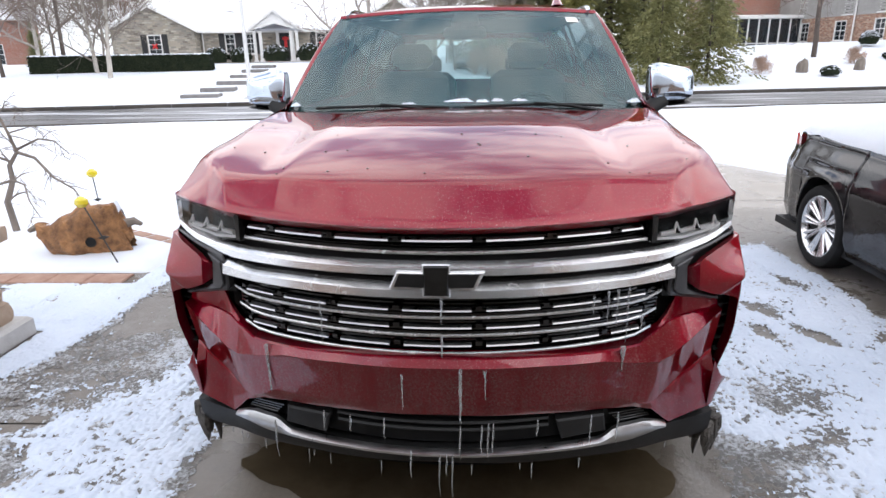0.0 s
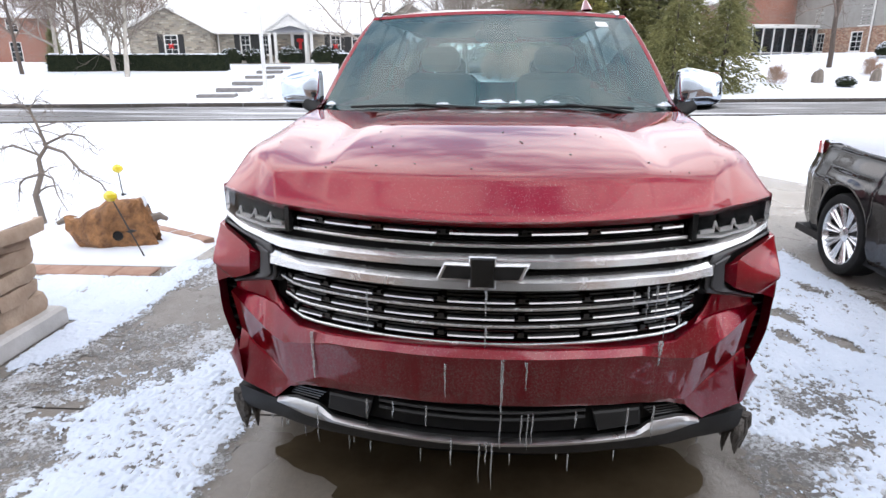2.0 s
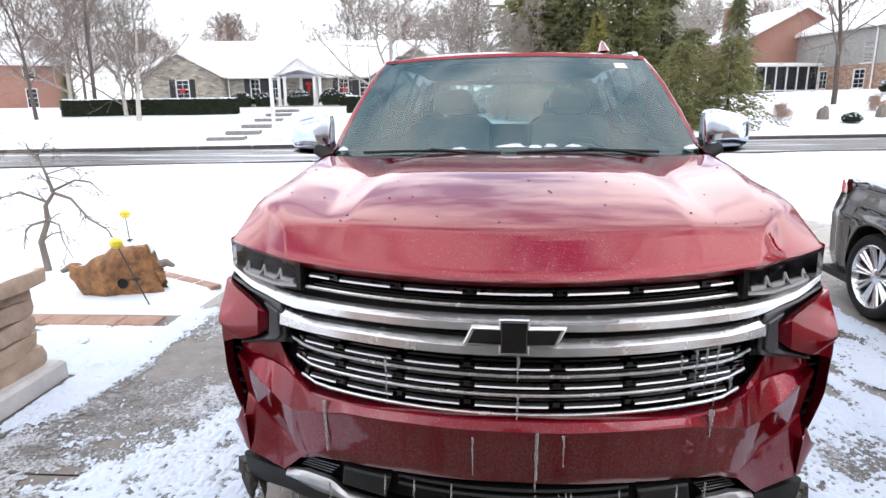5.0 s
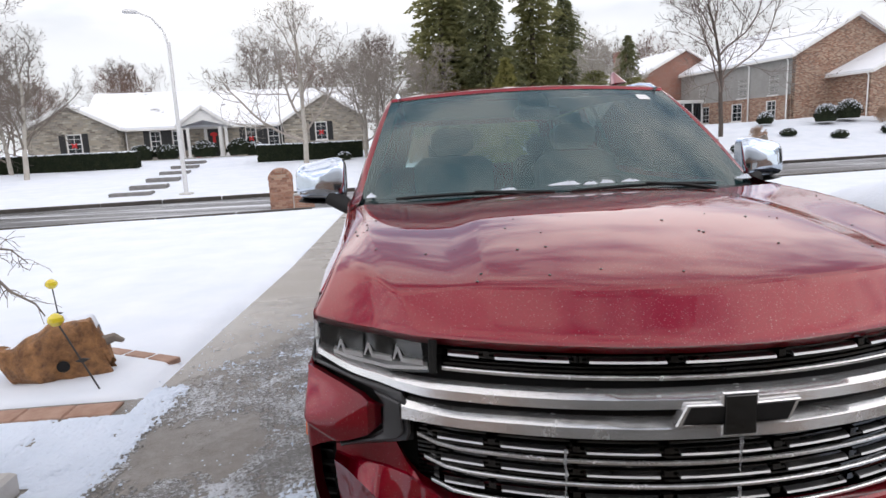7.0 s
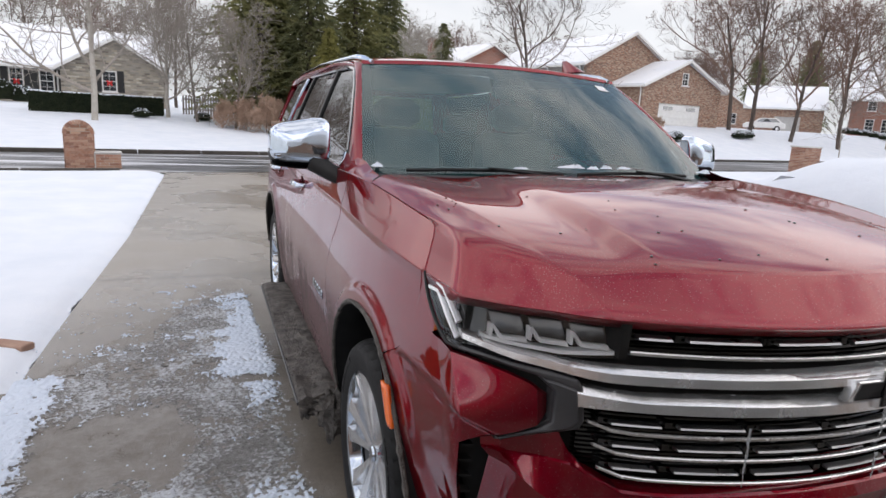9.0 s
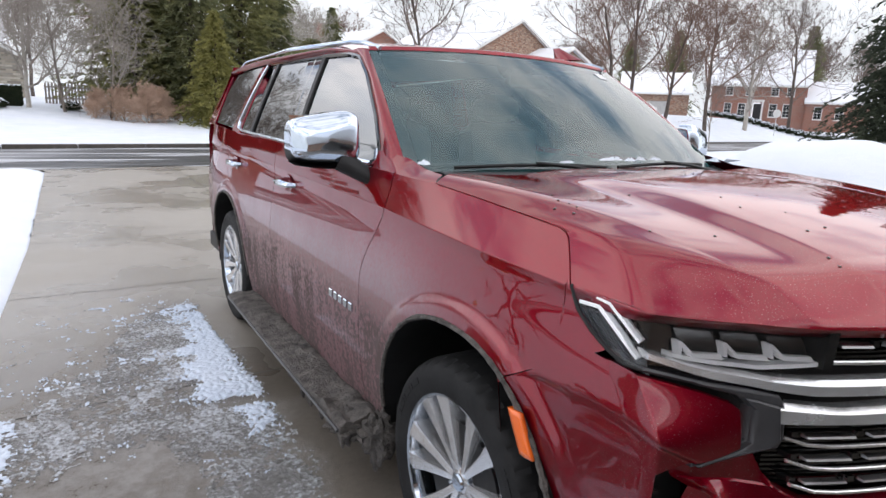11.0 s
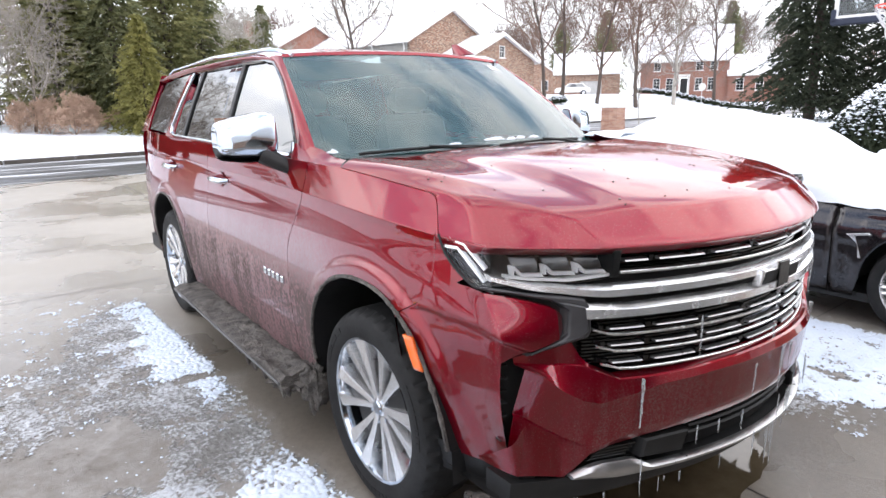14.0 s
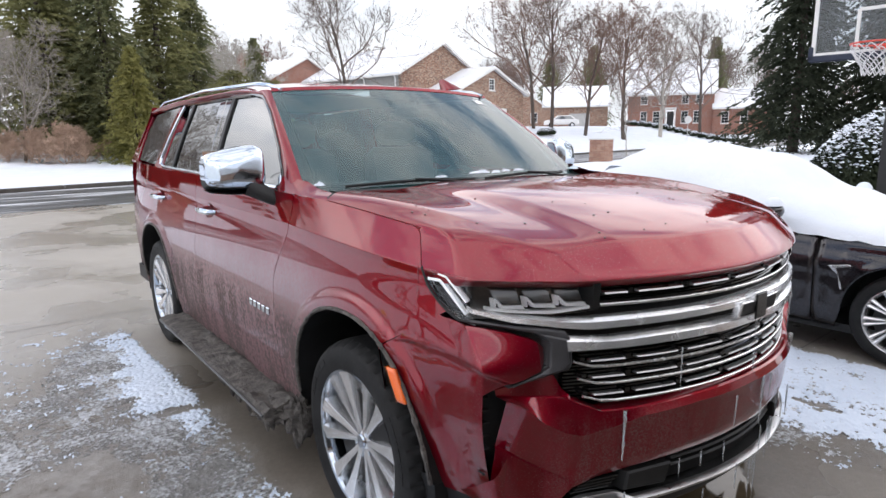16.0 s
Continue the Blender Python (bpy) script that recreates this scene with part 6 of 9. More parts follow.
# ---- the snowed-in black sedan ----
SX, SY = 3.67, 3.35
sedan = thing("sedan", "black sedan buried under a smooth blanket of snow", "car", (SX, SY, 0))
S_F, S_R, S_Z = 1.86, 4.70, 0.325


def sed_half(y, z):
    w = smc(y, [(1.05, 0.62), (1.25, 0.80), (1.6, 0.90), (2.3, 0.915), (4.6, 0.915), (5.2, 0.87), (5.55, 0.76), (5.72, 0.55)])
    low = smc(z, [(0.15, -0.07), (0.35, -0.01), (0.55, 0.0), (0.72, -0.004), (0.78, -0.03), (0.95, -0.09)])
    crease = 0.012 * math.exp(-((z - 0.66) / 0.05) ** 2)
    fl = sum(0.012 * (1 - sm(math.hypot(y - h, z - S_Z), 0.38, 0.46)) for h in (S_F, S_R))
    return w + low + fl + crease


def sed_sill(y):
    z = 0.20
    for h in (S_F, S_R):
        q = abs(y - h) / 0.37
        if q < 1:
            z = max(z, S_Z + 0.36 * math.sqrt(1 - q ** 2.2) + 0.02)
    return z


def sed_belt(y):
    return smc(y, [(1.05, 0.66), (1.3, 0.77), (2.2, 0.86), (3.4, 0.93), (4.6, 0.96), (5.3, 0.98), (5.72, 0.94)])


def sed_panel(name, sgn, a, c, label=""):
    ys = sorted(set(span(a, c, 0.05) + [h - 0.37 * math.cos(math.pi * k / 24) for h in (S_F, S_R) for k in range(25) if a < h - 0.37 * math.cos(math.pi * k / 24) < c]))
    ys = [y for i, y in enumerate(ys) if i == 0 or y - ys[i - 1] > 0.002]
    n = len(ys) - 1
    b = Build()
    b.grid(lambda u, v: (sgn * sed_half(ys[round(u * n)], z := sed_sill(ys[round(u * n)]) + (sed_belt(ys[round(u * n)]) - sed_sill(ys[round(u * n)])) * v), ys[round(u * n)] - SY, z), n, 18)
    ob = part(name, b, BLACKPAINT, sedan, label)
    ob.modifiers.new("thickness", "SOLIDIFY").thickness = 0.012
    return ob


for sgn in (-1, 1):
    fen = sed_panel("fender", sgn, 1.06, 2.42)
    sed_panel("front_door", sgn, 2.428, 3.45)
    sed_panel("rear_door", sgn, 3.458, 4.35)
    sed_panel("rear_quarter", sgn, 4.358, 5.70)
    b = Build().prism([(2.26, 0.60), (2.33, 0.66), (2.20, 0.685), (2.18, 0.672), (2.275, 0.652), (2.225, 0.50), (2.245, 0.50)], lambda y, z, d: (sgn * (sed_half(y, z) + 0.003 - d), y - SY, z), -0.004, 0.02, 0.002)
    part("side_vent", b, BRIGHT, fen, "chrome-rimmed side vent")
    part("sill", Build().grid(lambda u, v: (sgn * (sed_half(2.2 + 2.15 * u, 0.2) + 0.01 - 0.05 * v), 2.24 + 2.1 * u - SY, 0.24 - 0.07 * v), 6, 2), TRIM, sedan)
    # tail lamp and mirror
    part("tail_lamp", Build().grid(lambda u, v: (sgn * (sed_half(5.36 + 0.24 * u, 0.85) + 0.004), 5.36 + 0.24 * u - SY, 0.80 + 0.11 * v + 0.03 * u), 6, 3), REDLENS, sedan, "red tail lamp")
    mr = part("door_mirror", Build().grid(lambda u, v: (sgn * (0.97 + 0.11 * math.sin(math.pi * v) * math.cos(2 * math.pi * u)), 2.72 - SY + 0.07 * math.cos(math.pi * v), 1.02 + 0.065 * math.sin(math.pi * v) * math.sin(2 * math.pi * u)), 16, 8, True), BLACKPAINT, sedan, "black door mirror capped with snow")
    part("mirror_stalk", Build().tube([(sgn * 0.84, 2.72 - SY, 0.93), (sgn * 0.95, 2.72 - SY, 0.98)], 0.025, 6), TRIM, mr)
    part("mirror_snow", Build().grid(lambda u, v: (sgn * (0.97 + 0.10 * v * math.cos(2 * math.pi * u)), 2.72 - SY + 0.07 * v * math.sin(2 * math.pi * u), 1.125 - 0.06 * v ** 3 + 0.0), 16, 4, True), SNOW, mr)
    # side glass under the snow
    part("side_glass", Build().grid(lambda u, v: (sgn * (0.74 - 0.26 * v), 2.65 + 0.75 * v * (1 - u) + 2.2 * u - 0.3 * v * u - SY, 0.92 + 0.36 * v), 10, 5), DARKGLASS, sedan)
    for h in (S_F, S_R):
        part("arch_liner", Build().grid(lambda u, v: (sgn * (0.88 - 0.3 * v), h - 0.375 * math.cos(math.pi * u) - SY, S_Z + 0.02 + 0.36 * math.sqrt(max(0, 1 - abs(math.cos(math.pi * u)) ** 2.2))), 24, 2), TRIM, sedan)
b = Build()
b.box((0, 0.0, 0.42), (1.5, 1.9, 0.5))
b.box((0, 0.0, 0.20), (1.7, 4.2, 0.06))
b.box((0, -1.5, 0.5), (1.1, 1.2, 0.4))
b.box((0, 1.7, 0.6), (1.1, 1.0, 0.5))
part("inner_shell", b, TRIM, sedan)
part("front_bumper", Build().grid(lambda u, v: ((2 * u - 1) * sed_half(1.08, 0.3), 1.06 - 0.08 * (1 - (2 * u - 1) ** 2) - SY, 0.2 + 0.47 * v), 12, 6), BLACKPAINT, sedan)
part("rear_bumper", Build().grid(lambda u, v: ((2 * u - 1) * sed_half(5.7, 0.3), 5.70 + 0.06 * (1 - (2 * u - 1) ** 2) - SY, 0.2 + 0.74 * v), 12, 6), BLACKPAINT, sedan)


def sed_wheel(sgn):
    root = part("wheel", Build().lathe([(0.0, -0.02), (0.17, -0.02), (0.18, -0.06), (0.0, -0.06)], 32, "x"), TRIM, sedan)
    b = Build()
    prof = [(0.232, 0.10), (0.245, 0.112), (0.275, 0.117), (0.305, 0.108), (0.319, 0.085), (0.323, 0.05), (0.323, -0.05), (0.31, -0.1), (0.24, -0.1)]
    b.lathe([(r, sgn * h) for r, h in prof], 72, "x")
    part("tyre", b, RUBBER, root)
    part("rim", Build().lathe([(0.215, sgn * 0.03), (0.222, sgn * 0.09), (0.233, sgn * 0.107), (0.24, sgn * 0.104), (0.235, -sgn * 0.06)], 64, "x"), RIMMETAL, root, "silver multi-spoke rim")
    for k in range(20):
        m = Matrix.Rotation(2 * math.pi * (k + (0.18 if k % 2 else -0.18)) / 20, 4, "X")
        b = Build()
        b.grid(lambda u, v: m @ Vector((sgn * (0.07 + 0.028 * v - 0.018 * abs(2 * u - 1) ** 2), 0.05 + 0.178 * v, (2 * u - 1) * (0.008 + 0.008 * v))), 4, 6)
        part("spoke", b, RIMMETAL, root)
    part("hub_cap", Build().lathe([(0.0, sgn * 0.088), (0.03, sgn * 0.086), (0.06, sgn * 0.07)], 24, "x"), RIMMETAL, root)
    return root


for sgn in (-1, 1):
    w1 = sed_wheel(sgn)
    w1.location = (sgn * 0.79, S_F - SY, S_Z)
    w2 = copy_thing(w1, pose(sgn * 0.79, S_R - SY, S_Z, 11))
    w2.parent = sedan


def sed_snow(u, v):
    s = 2 * u - 1
    y = 1.12 + 4.52 * v
    top = smc(y, [(1.1, 0.78), (1.35, 0.90), (2.3, 1.05), (2.55, 1.13), (3.15, 1.43), (3.7, 1.505), (4.25, 1.465), (4.95, 1.22), (5.15, 1.17), (5.5, 1.10), (5.64, 1.02)])
    lo = sed_belt(y) - 0.01
    w = sed_half(y, lo) + 0.015
    cab = sm(top, 1.08, 1.45)
    e = 2.6 - 0.5 * cab
    a = abs(s)
    x = w * s * (1 - 0.06 * cab * a)
    z = lo + (top - lo) * max(0.0, 1 - a ** (3.2 - 1.3 * cab)) ** (0.62 + 0.15 * cab)
    z += 0.012 * fbm(x * 3, y * 3, 1.0, 4, 9.0) * (1 - a ** 6) + 0.02 * fbm(y * 6, s, 1.0, 3, 3.0) * sm(a, 0.9, 1.0)
    return (x, y - SY, z)


part("snow_blanket", Build().grid(sed_snow, 60, 90), SNOW, sedan, "smooth deep snow blanket", 80)
# ---- trees and shrubs ----
def bare_tree(seed, h, spread=0.55, trunk=0.18, forks=4, depth=4, first=0.25, up=0.35, mat=None, twig=None, dense=1.0, fine=0.009):
    """(trunk mesh, branch mesh): a tapered trunk with spreading crooked limbs, side branches and twigs turned up at their ends."""
    rnd = random.Random(seed)
    tb, cb = Build(), Build()
    wide = 28 + 52 * spread

    def grow(p, d, length, r, level):
        steps = (8, 7, 5, 4, 3)[level]
        pts, rad = [p], [r]
        for k in range(steps):
            jit = Vector((rnd.gauss(0, 1), rnd.gauss(0, 1), rnd.gauss(0, 0.7))) * (0.06, 0.15, 0.17, 0.2, 0.22)[level]
            lift = Vector((0, 0, (0.10 if level == 0 else 0.16 * up * (k + 1) / steps + 0.03)))
            d = (d + jit + lift).normalized()
            p = p + d * length / steps
            pts.append(p)
            rad.append(max(r * (1 - (0.62 if level == 0 else 0.72) * (k + 1) / steps), fine))
        (tb if level == 0 else cb).tube(pts, rad, (10, 6, 4, 3, 3)[level], cap=False)
        if level >= depth:
            return
        kids = max(2, round((forks + 4, 9, 7, 4)[level] * dense))
        turn = rnd.uniform(0, 6.28)
        lo = first if level == 0 else 0.16
        for k in range(kids):
            t = min(lo + (1 - lo) * (k + rnd.uniform(0.2, 1.0)) / kids, 0.99)
            i = min(int(t * steps), steps - 1)
            q = pts[i].lerp(pts[i + 1], t * steps - i)
            ax = (pts[i + 1] - pts[i]).normalized()
            turn += 2.4 + rnd.uniform(-0.5, 0.5)
            o = ax.orthogonal().normalized()
            side = o * math.cos(turn) + ax.cross(o) * math.sin(turn)
            ang = radians(wide * rnd.uniform(0.65, 1.2) * (1.0 - 0.35 * t if level == 0 else 1.0))
            nd = ax * math.cos(ang) + side * math.sin(ang)
            rest = (1 - t) / (1 - lo)
            ln = length * ((0.42 + 0.50 * rest) * rnd.uniform(0.75, 1.15) if level == 0 else (0.22 + 0.40 * rest) * rnd.uniform(0.7, 1.3))
            thick = rad[i] * (1 - 0.2 * t) * rnd.uniform(0.50, 0.76)
            grow(q, nd, ln, max(thick, fine), level + 1)

    grow(Vector((0, 0, -0.15)), Vector((rnd.uniform(-0.08, 0.08), rnd.uniform(-0.08, 0.08), 1)).normalized(), h * 0.8, trunk, 0)
    k = h / max(v[2] for v in cb.v)
    for q in (tb, cb):
        q.v = [(x * k, y * k, z * k if z > 0 else z) for x, y, z in q.v]
    return tb.raw("trunk", mat or BARK, True), cb.raw("crown", twig or TWIG, True)


def plant(name, meshes, label, category, at, rz=0.0, scale=1.0, group=""):
    root = thing(name, label, category, at, rz, group)
    root.scale = (scale,) * 3
    for me in meshes:
        o = new(me.name.split(".")[0], me)
        o.parent = root
    return root


def on_ground(x, y, dz=0.0):
    z = ground_z(x, y) + snow_z(x, y)
    if street(x, y) < ROAD_NEAR - ROAD_FAR:
        z = 0.03
    return (x, y, z + dz)


T_WIDE = bare_tree(11, 9.0, 0.62, 0.17, 5, 4, 0.16, 0.7, mat=BARK_PALE, twig=TWIG_GREY)
T_TALL = bare_tree(4, 12, 0.42, 0.17, 6, 4, 0.25, 0.8, fine=0.011, mat=BARK_DARK, twig=TWIG)
T_PALE = bare_tree(23, 8.5, 0.50, 0.18, 5, 4, 0.10, 0.8, mat=BARK_PALE, twig=BARK)
T_RED = bare_tree(31, 10.5, 0.44, 0.16, 6, 4, 0.25, 0.7, fine=0.011, mat=BARK_DARK, twig=TWIG_RED)
T_GREY = bare_tree(52, 6.5, 0.55, 0.09, 6, 4, 0.08, 0.7, mat=BARK, twig=TWIG_GREY, dense=1.1, fine=0.007)
F_TALL = bare_tree(5, 12, 0.42, 0.17, 6, 4, 0.25, 0.7, fine=0.014, mat=BARK_DARK, twig=TWIG)
F_RED = bare_tree(33, 11, 0.45, 0.15, 6, 4, 0.3, 0.7, fine=0.014, mat=BARK_DARK, twig=TWIG_RED)
F_WIDE = bare_tree(14, 10, 0.55, 0.15, 6, 4, 0.2, 0.6, fine=0.014)
T_SMALL = bare_tree(8, 4.5, 0.3, 0.045, 4, 3, 0.3, 0.6, mat=BARK_PALE, twig=TWIG, fine=0.006)
T_BIRCH = bare_tree(41, 6.5, 0.25, 0.09, 5, 4, 0.15, 0.6, mat=BARK_PALE, twig=BARK_PALE)
T_SHRUB = bare_tree(17, 2.1, 0.60, 0.03, 9, 4, 0.0, 0.7, mat=TWIG, twig=DRYSHRUB, dense=1.2, fine=0.006)

trees = [
    ("bare_tree", T_WIDE, (-5.56, 35.8), 20, 1.1, "bare grey-barked shade tree before the stone house"),
    ("bare_tree", T_WIDE, (-2.3, 39.2), 140, 0.80, "bare low-forked tree beside the clipped hedge"),
    ("bare_tree", T_PALE, (-19.8, 34.3), 0, 0.95, "pale-barked bare tree with several stems"),
    ("bare_tree", T_PALE, (-21.9, 36.7), 120, 0.85, "pale-barked bare tree with several stems"),
    ("bare_tree", T_TALL, (-26.4, 35.0), 60, 0.75, "dark bare tree near the street"),
    ("bare_tree", T_TALL, (-25.4, 39.1), 200, 0.9, "bare tree on the snowy lawn"),
    ("bare_tree", T_WIDE, (-29.0, 42.0), 80, 1.0, "bare tree on the snowy lawn"),
    ("bare_tree", T_TALL, (19.7, 37.7), 30, 0.95, "tall bare tree before the brick house"),
    ("bare_tree", T_RED, (41.7, 41.0), 10, 1.3, "bare tree with reddish twigs"),
    ("bare_tree", T_TALL, (44.5, 41.3), 90, 1.25, "tall dark bare tree by the far street"),
    ("bare_tree", T_RED, (46.2, 38.5), 170, 1.3, "bare tree with reddish twigs"),
    ("bare_tree", T_RED, (50.4, 37.1), 250, 1.4, "bare tree with reddish twigs"),
    ("bare_tree", T_WIDE, (60.3, 39.2), 40, 1.6, "bare spreading tree before the red house"),
    ("bare_tree", T_TALL, (70.0, 39.8), 300, 1.35, "bare tree before the red house"),
    ("sapling", T_SMALL, (48.0, 21.6), 0, 1.0, "thin pale sapling standing in snow"),
    ("sapling", T_SMALL, (33.1, 24.8), 100, 1.0, "thin pale sapling standing in snow"),
    ("birch", T_BIRCH, (10.6, 33.5), 0, 1.0, "white-stemmed birch among the evergreens"),
    ("bare_tree", T_WIDE, (12.0, 45.0), 0, 1.1, "bare tree behind the evergreens"),
    ("bare_tree", T_GREY, (-0.8, 37.8), 260, 1.0, "bare fine-twigged tree by the fence"),
    ("bare_tree", T_GREY, (1.0, 35.6), 75, 1.0, "bare grey fine-twigged tree before the pines"),
]
for nm, tr, (x, y), rz, sc, lab in trees:
    plant(nm, tr, lab, "tree", on_ground(x, y), rz, sc)
rnd = random.Random(2)
for k in range(26):
    x = -62 + k * 5.0 + rnd.uniform(-2, 2)
    y = 66 + rnd.uniform(0, 14) + (10 if x > 15 else 0)
    plant("bare_tree", (F_TALL, F_RED, F_WIDE)[k % 3], "far bare tree in the wood behind the houses", "tree", on_ground(x, y), rnd.uniform(0, 360), rnd.uniform(0.8, 1.15), "far woods")
for k in range(18):
    x = 62 + k * 4.0 + rnd.uniform(-2, 2)
    plant("bare_tree", (F_TALL, F_RED)[k % 2], "far bare tree behind the red brick house", "tree", on_ground(x, 92 - k * 2.7 + rnd.uniform(-4, 4)), rnd.uniform(0, 360), rnd.uniform(1.0, 1.3), "far woods")


def conifer(seed, h, r, mat, droop=0.25, sparse=1.0, needle=0.22, bare=0.06, clumps=15, layers=34, taper=0.85, spray=0.45):
    """Whorls of drooping boughs, each with many small sprays."""
    rnd = random.Random(seed)
    tb = Build().tube([(0, 0, -0.2), (0.03, 0, h * 0.5), (0, 0.02, h * 0.97)], [0.022 * h, 0.014 * h, 0.02], 8)
    cb = Build()
    for k in range(layers):
        t = bare + (1 - bare) * k / layers
        z0 = h * t
        reach = r * (1 - t) ** taper * rnd.uniform(0.75, 1.12) + 0.12
        n = max(4, round(8 * sparse))
        for i in range(n):
            az = 2 * math.pi * (i + rnd.uniform(-0.4, 0.4)) / n + k * 1.7
            lobe = 1.0 + 0.55 * noise.noise(Vector((math.cos(az) * 1.1 + seed, math.sin(az) * 1.1, z0 * 0.45)))
            ln = reach * rnd.uniform(0.6, 1.15) * lobe
            c, s = math.cos(az), math.sin(az)
            m = max(4, round(clumps * min(1, ln / r + 0.25)))
            for j in range(m):
                q = (j + rnd.random()) / m
                q = 0.2 + 0.8 * q
                lat = rnd.uniform(-1, 1) * 0.28 * ln * (1.1 - q * 0.6)
                p = Vector((c * ln * q - s * lat, s * ln * q + c * lat, z0 - droop * ln * q * q + rnd.uniform(-0.08, 0.08)))
                a2 = az + rnd.uniform(-0.9, 0.9)
                L = needle * rnd.uniform(0.7, 1.5) * (1.2 - 0.4 * q)
                d = Vector((math.cos(a2), math.sin(a2), rnd.uniform(-0.55, 0.25) - droop * 0.5)).normalized() * L
                wv = d.cross(Vector((rnd.uniform(-0.5, 0.5), rnd.uniform(-0.5, 0.5), 1))).normalized() * L * spray * rnd.uniform(0.5, 1)
                o = len(cb.v)
                cb.v += [tuple(p - d * 0.3), tuple(p + wv + d * 0.2), tuple(p + d), tuple(p - wv + d * 0.2)]
                cb.f.append((o, o + 1, o + 2))
                cb.f.append((o, o + 2, o + 3))
                sag = Vector((0, 0, -0.35 * L))
                o = len(cb.v)
                cb.v += [tuple(p - d * 0.2), tuple(p + sag + d * 0.3), tuple(p + d * 0.8 + sag * 0.3)]
                cb.f.append((o, o + 1, o + 2))
    return tb.raw("trunk", BARK_DARK, True), cb.raw("crown", mat)


C_PINE = conifer(3, 11.5, 3.3, NEEDLE, 0.12, 1.15, 0.27, 0.10, 34, 36, 0.6, 0.24)
C_DARK = conifer(5, 11, 3.2, NEEDLE_DARK, 0.35, 1.15, 0.26, 0.03, 36, 38, 0.7, 0.24)
C_YEL = conifer(7, 5.6, 2.0, NEEDLE_YEL, 0.3, 1.1, 0.17, 0.02, 32, 36, 0.85, 0.24)
C_LOW = conifer(9, 4.3, 2.3, NEEDLE, 0.25, 0.75, 0.17, 0.0, 30, 26, 0.5, 0.24)
C_SPRUCE = conifer(13, 17, 4.8, NEEDLE_SPRUCE, 0.42, 1.2, 0.34, 0.08, 46, 44, 0.75, 0.2)
for tr, (x, y), rz, sc, lab in [
    (C_PINE, (2.6, 38.5), 0, 1.05, "tall green pine in the evergreen screen"),
    (C_DARK, (5.2, 37.5), 60, 1.0, "dark spruce with drooping boughs"),
    (C_PINE, (8.2, 38.7), 130, 0.98, "tall green pine in the evergreen screen"),
    (C_DARK, (10.5, 40.0), 210, 0.85, "dark spruce with drooping boughs"),
    (C_DARK, (3.6, 40.5), 250, 1.05, "dark spruce with drooping boughs"),
    (C_YEL, (5.5, 33.5), 0, 1.0, "yellowish-green young hemlock with soft drooping sprays"),
    (C_LOW, (8.7, 29.9), 0, 0.95, "low spreading green conifer above the kerb"),
    (C_LOW, (11.2, 30.6), 90, 1.0, "low spreading green conifer above the kerb"),
    (C_LOW, (9.9, 32.2), 200, 1.1, "low spreading green conifer above the kerb"),
    (C_DARK, (18.5, 50.0), 0, 0.7, "dark evergreen beside the glazed porch"),
    (C_DARK, (-32.5, 47.0), 0, 0.30, "small dark spruce dusted with snow"),
    (C_DARK, (78.0, 62.0), 40, 1.15, "far dark pine behind the red brick house"),
    (C_DARK, (73.0, 66.5), 150, 1.0, "far dark pine behind the red brick house"),
    (C_DARK, (92.0, 50.0), 280, 1.25, "far dark pine behind the red brick house"),
    (C_SPRUCE, (43.0, 18.5), 0, 1.0, "huge dark spruce with hanging boughs"),
    (C_SPRUCE, (44.0, 13.5), 120, 1.05, "huge dark spruce with hanging boughs"),
    (C_SPRUCE, (41.0, 9.0), 240, 1.0, "huge dark spruce with hanging boughs"),
]:
    plant("conifer", tr, lab, "tree", on_ground(x, y, -0.05), rz, sc)


def leafy(b, n, fn, size, seed):
    """n small leaves at fn(rnd) -> (place, outward)."""
    rnd = random.Random(seed)
    for _ in range(n):
        p, nrm = fn(rnd)
        p, nrm = Vector(p), Vector(nrm).normalized()
        nrm = (nrm + Vector((rnd.uniform(-1, 1), rnd.uniform(-1, 1), rnd.uniform(-1, 1))) * 0.8).normalized()
        a = nrm.orthogonal().normalized() * size * rnd.uniform(0.6, 1.4)
        c = nrm.cross(a).normalized() * size * rnd.uniform(0.35, 0.7)
        o = len(b.v)
        b.v += [tuple(p - a), tuple(p + c), tuple(p + a + nrm * size * 0.3), tuple(p - c)]
        b.f.append((o, o + 1, o + 2, o + 3))


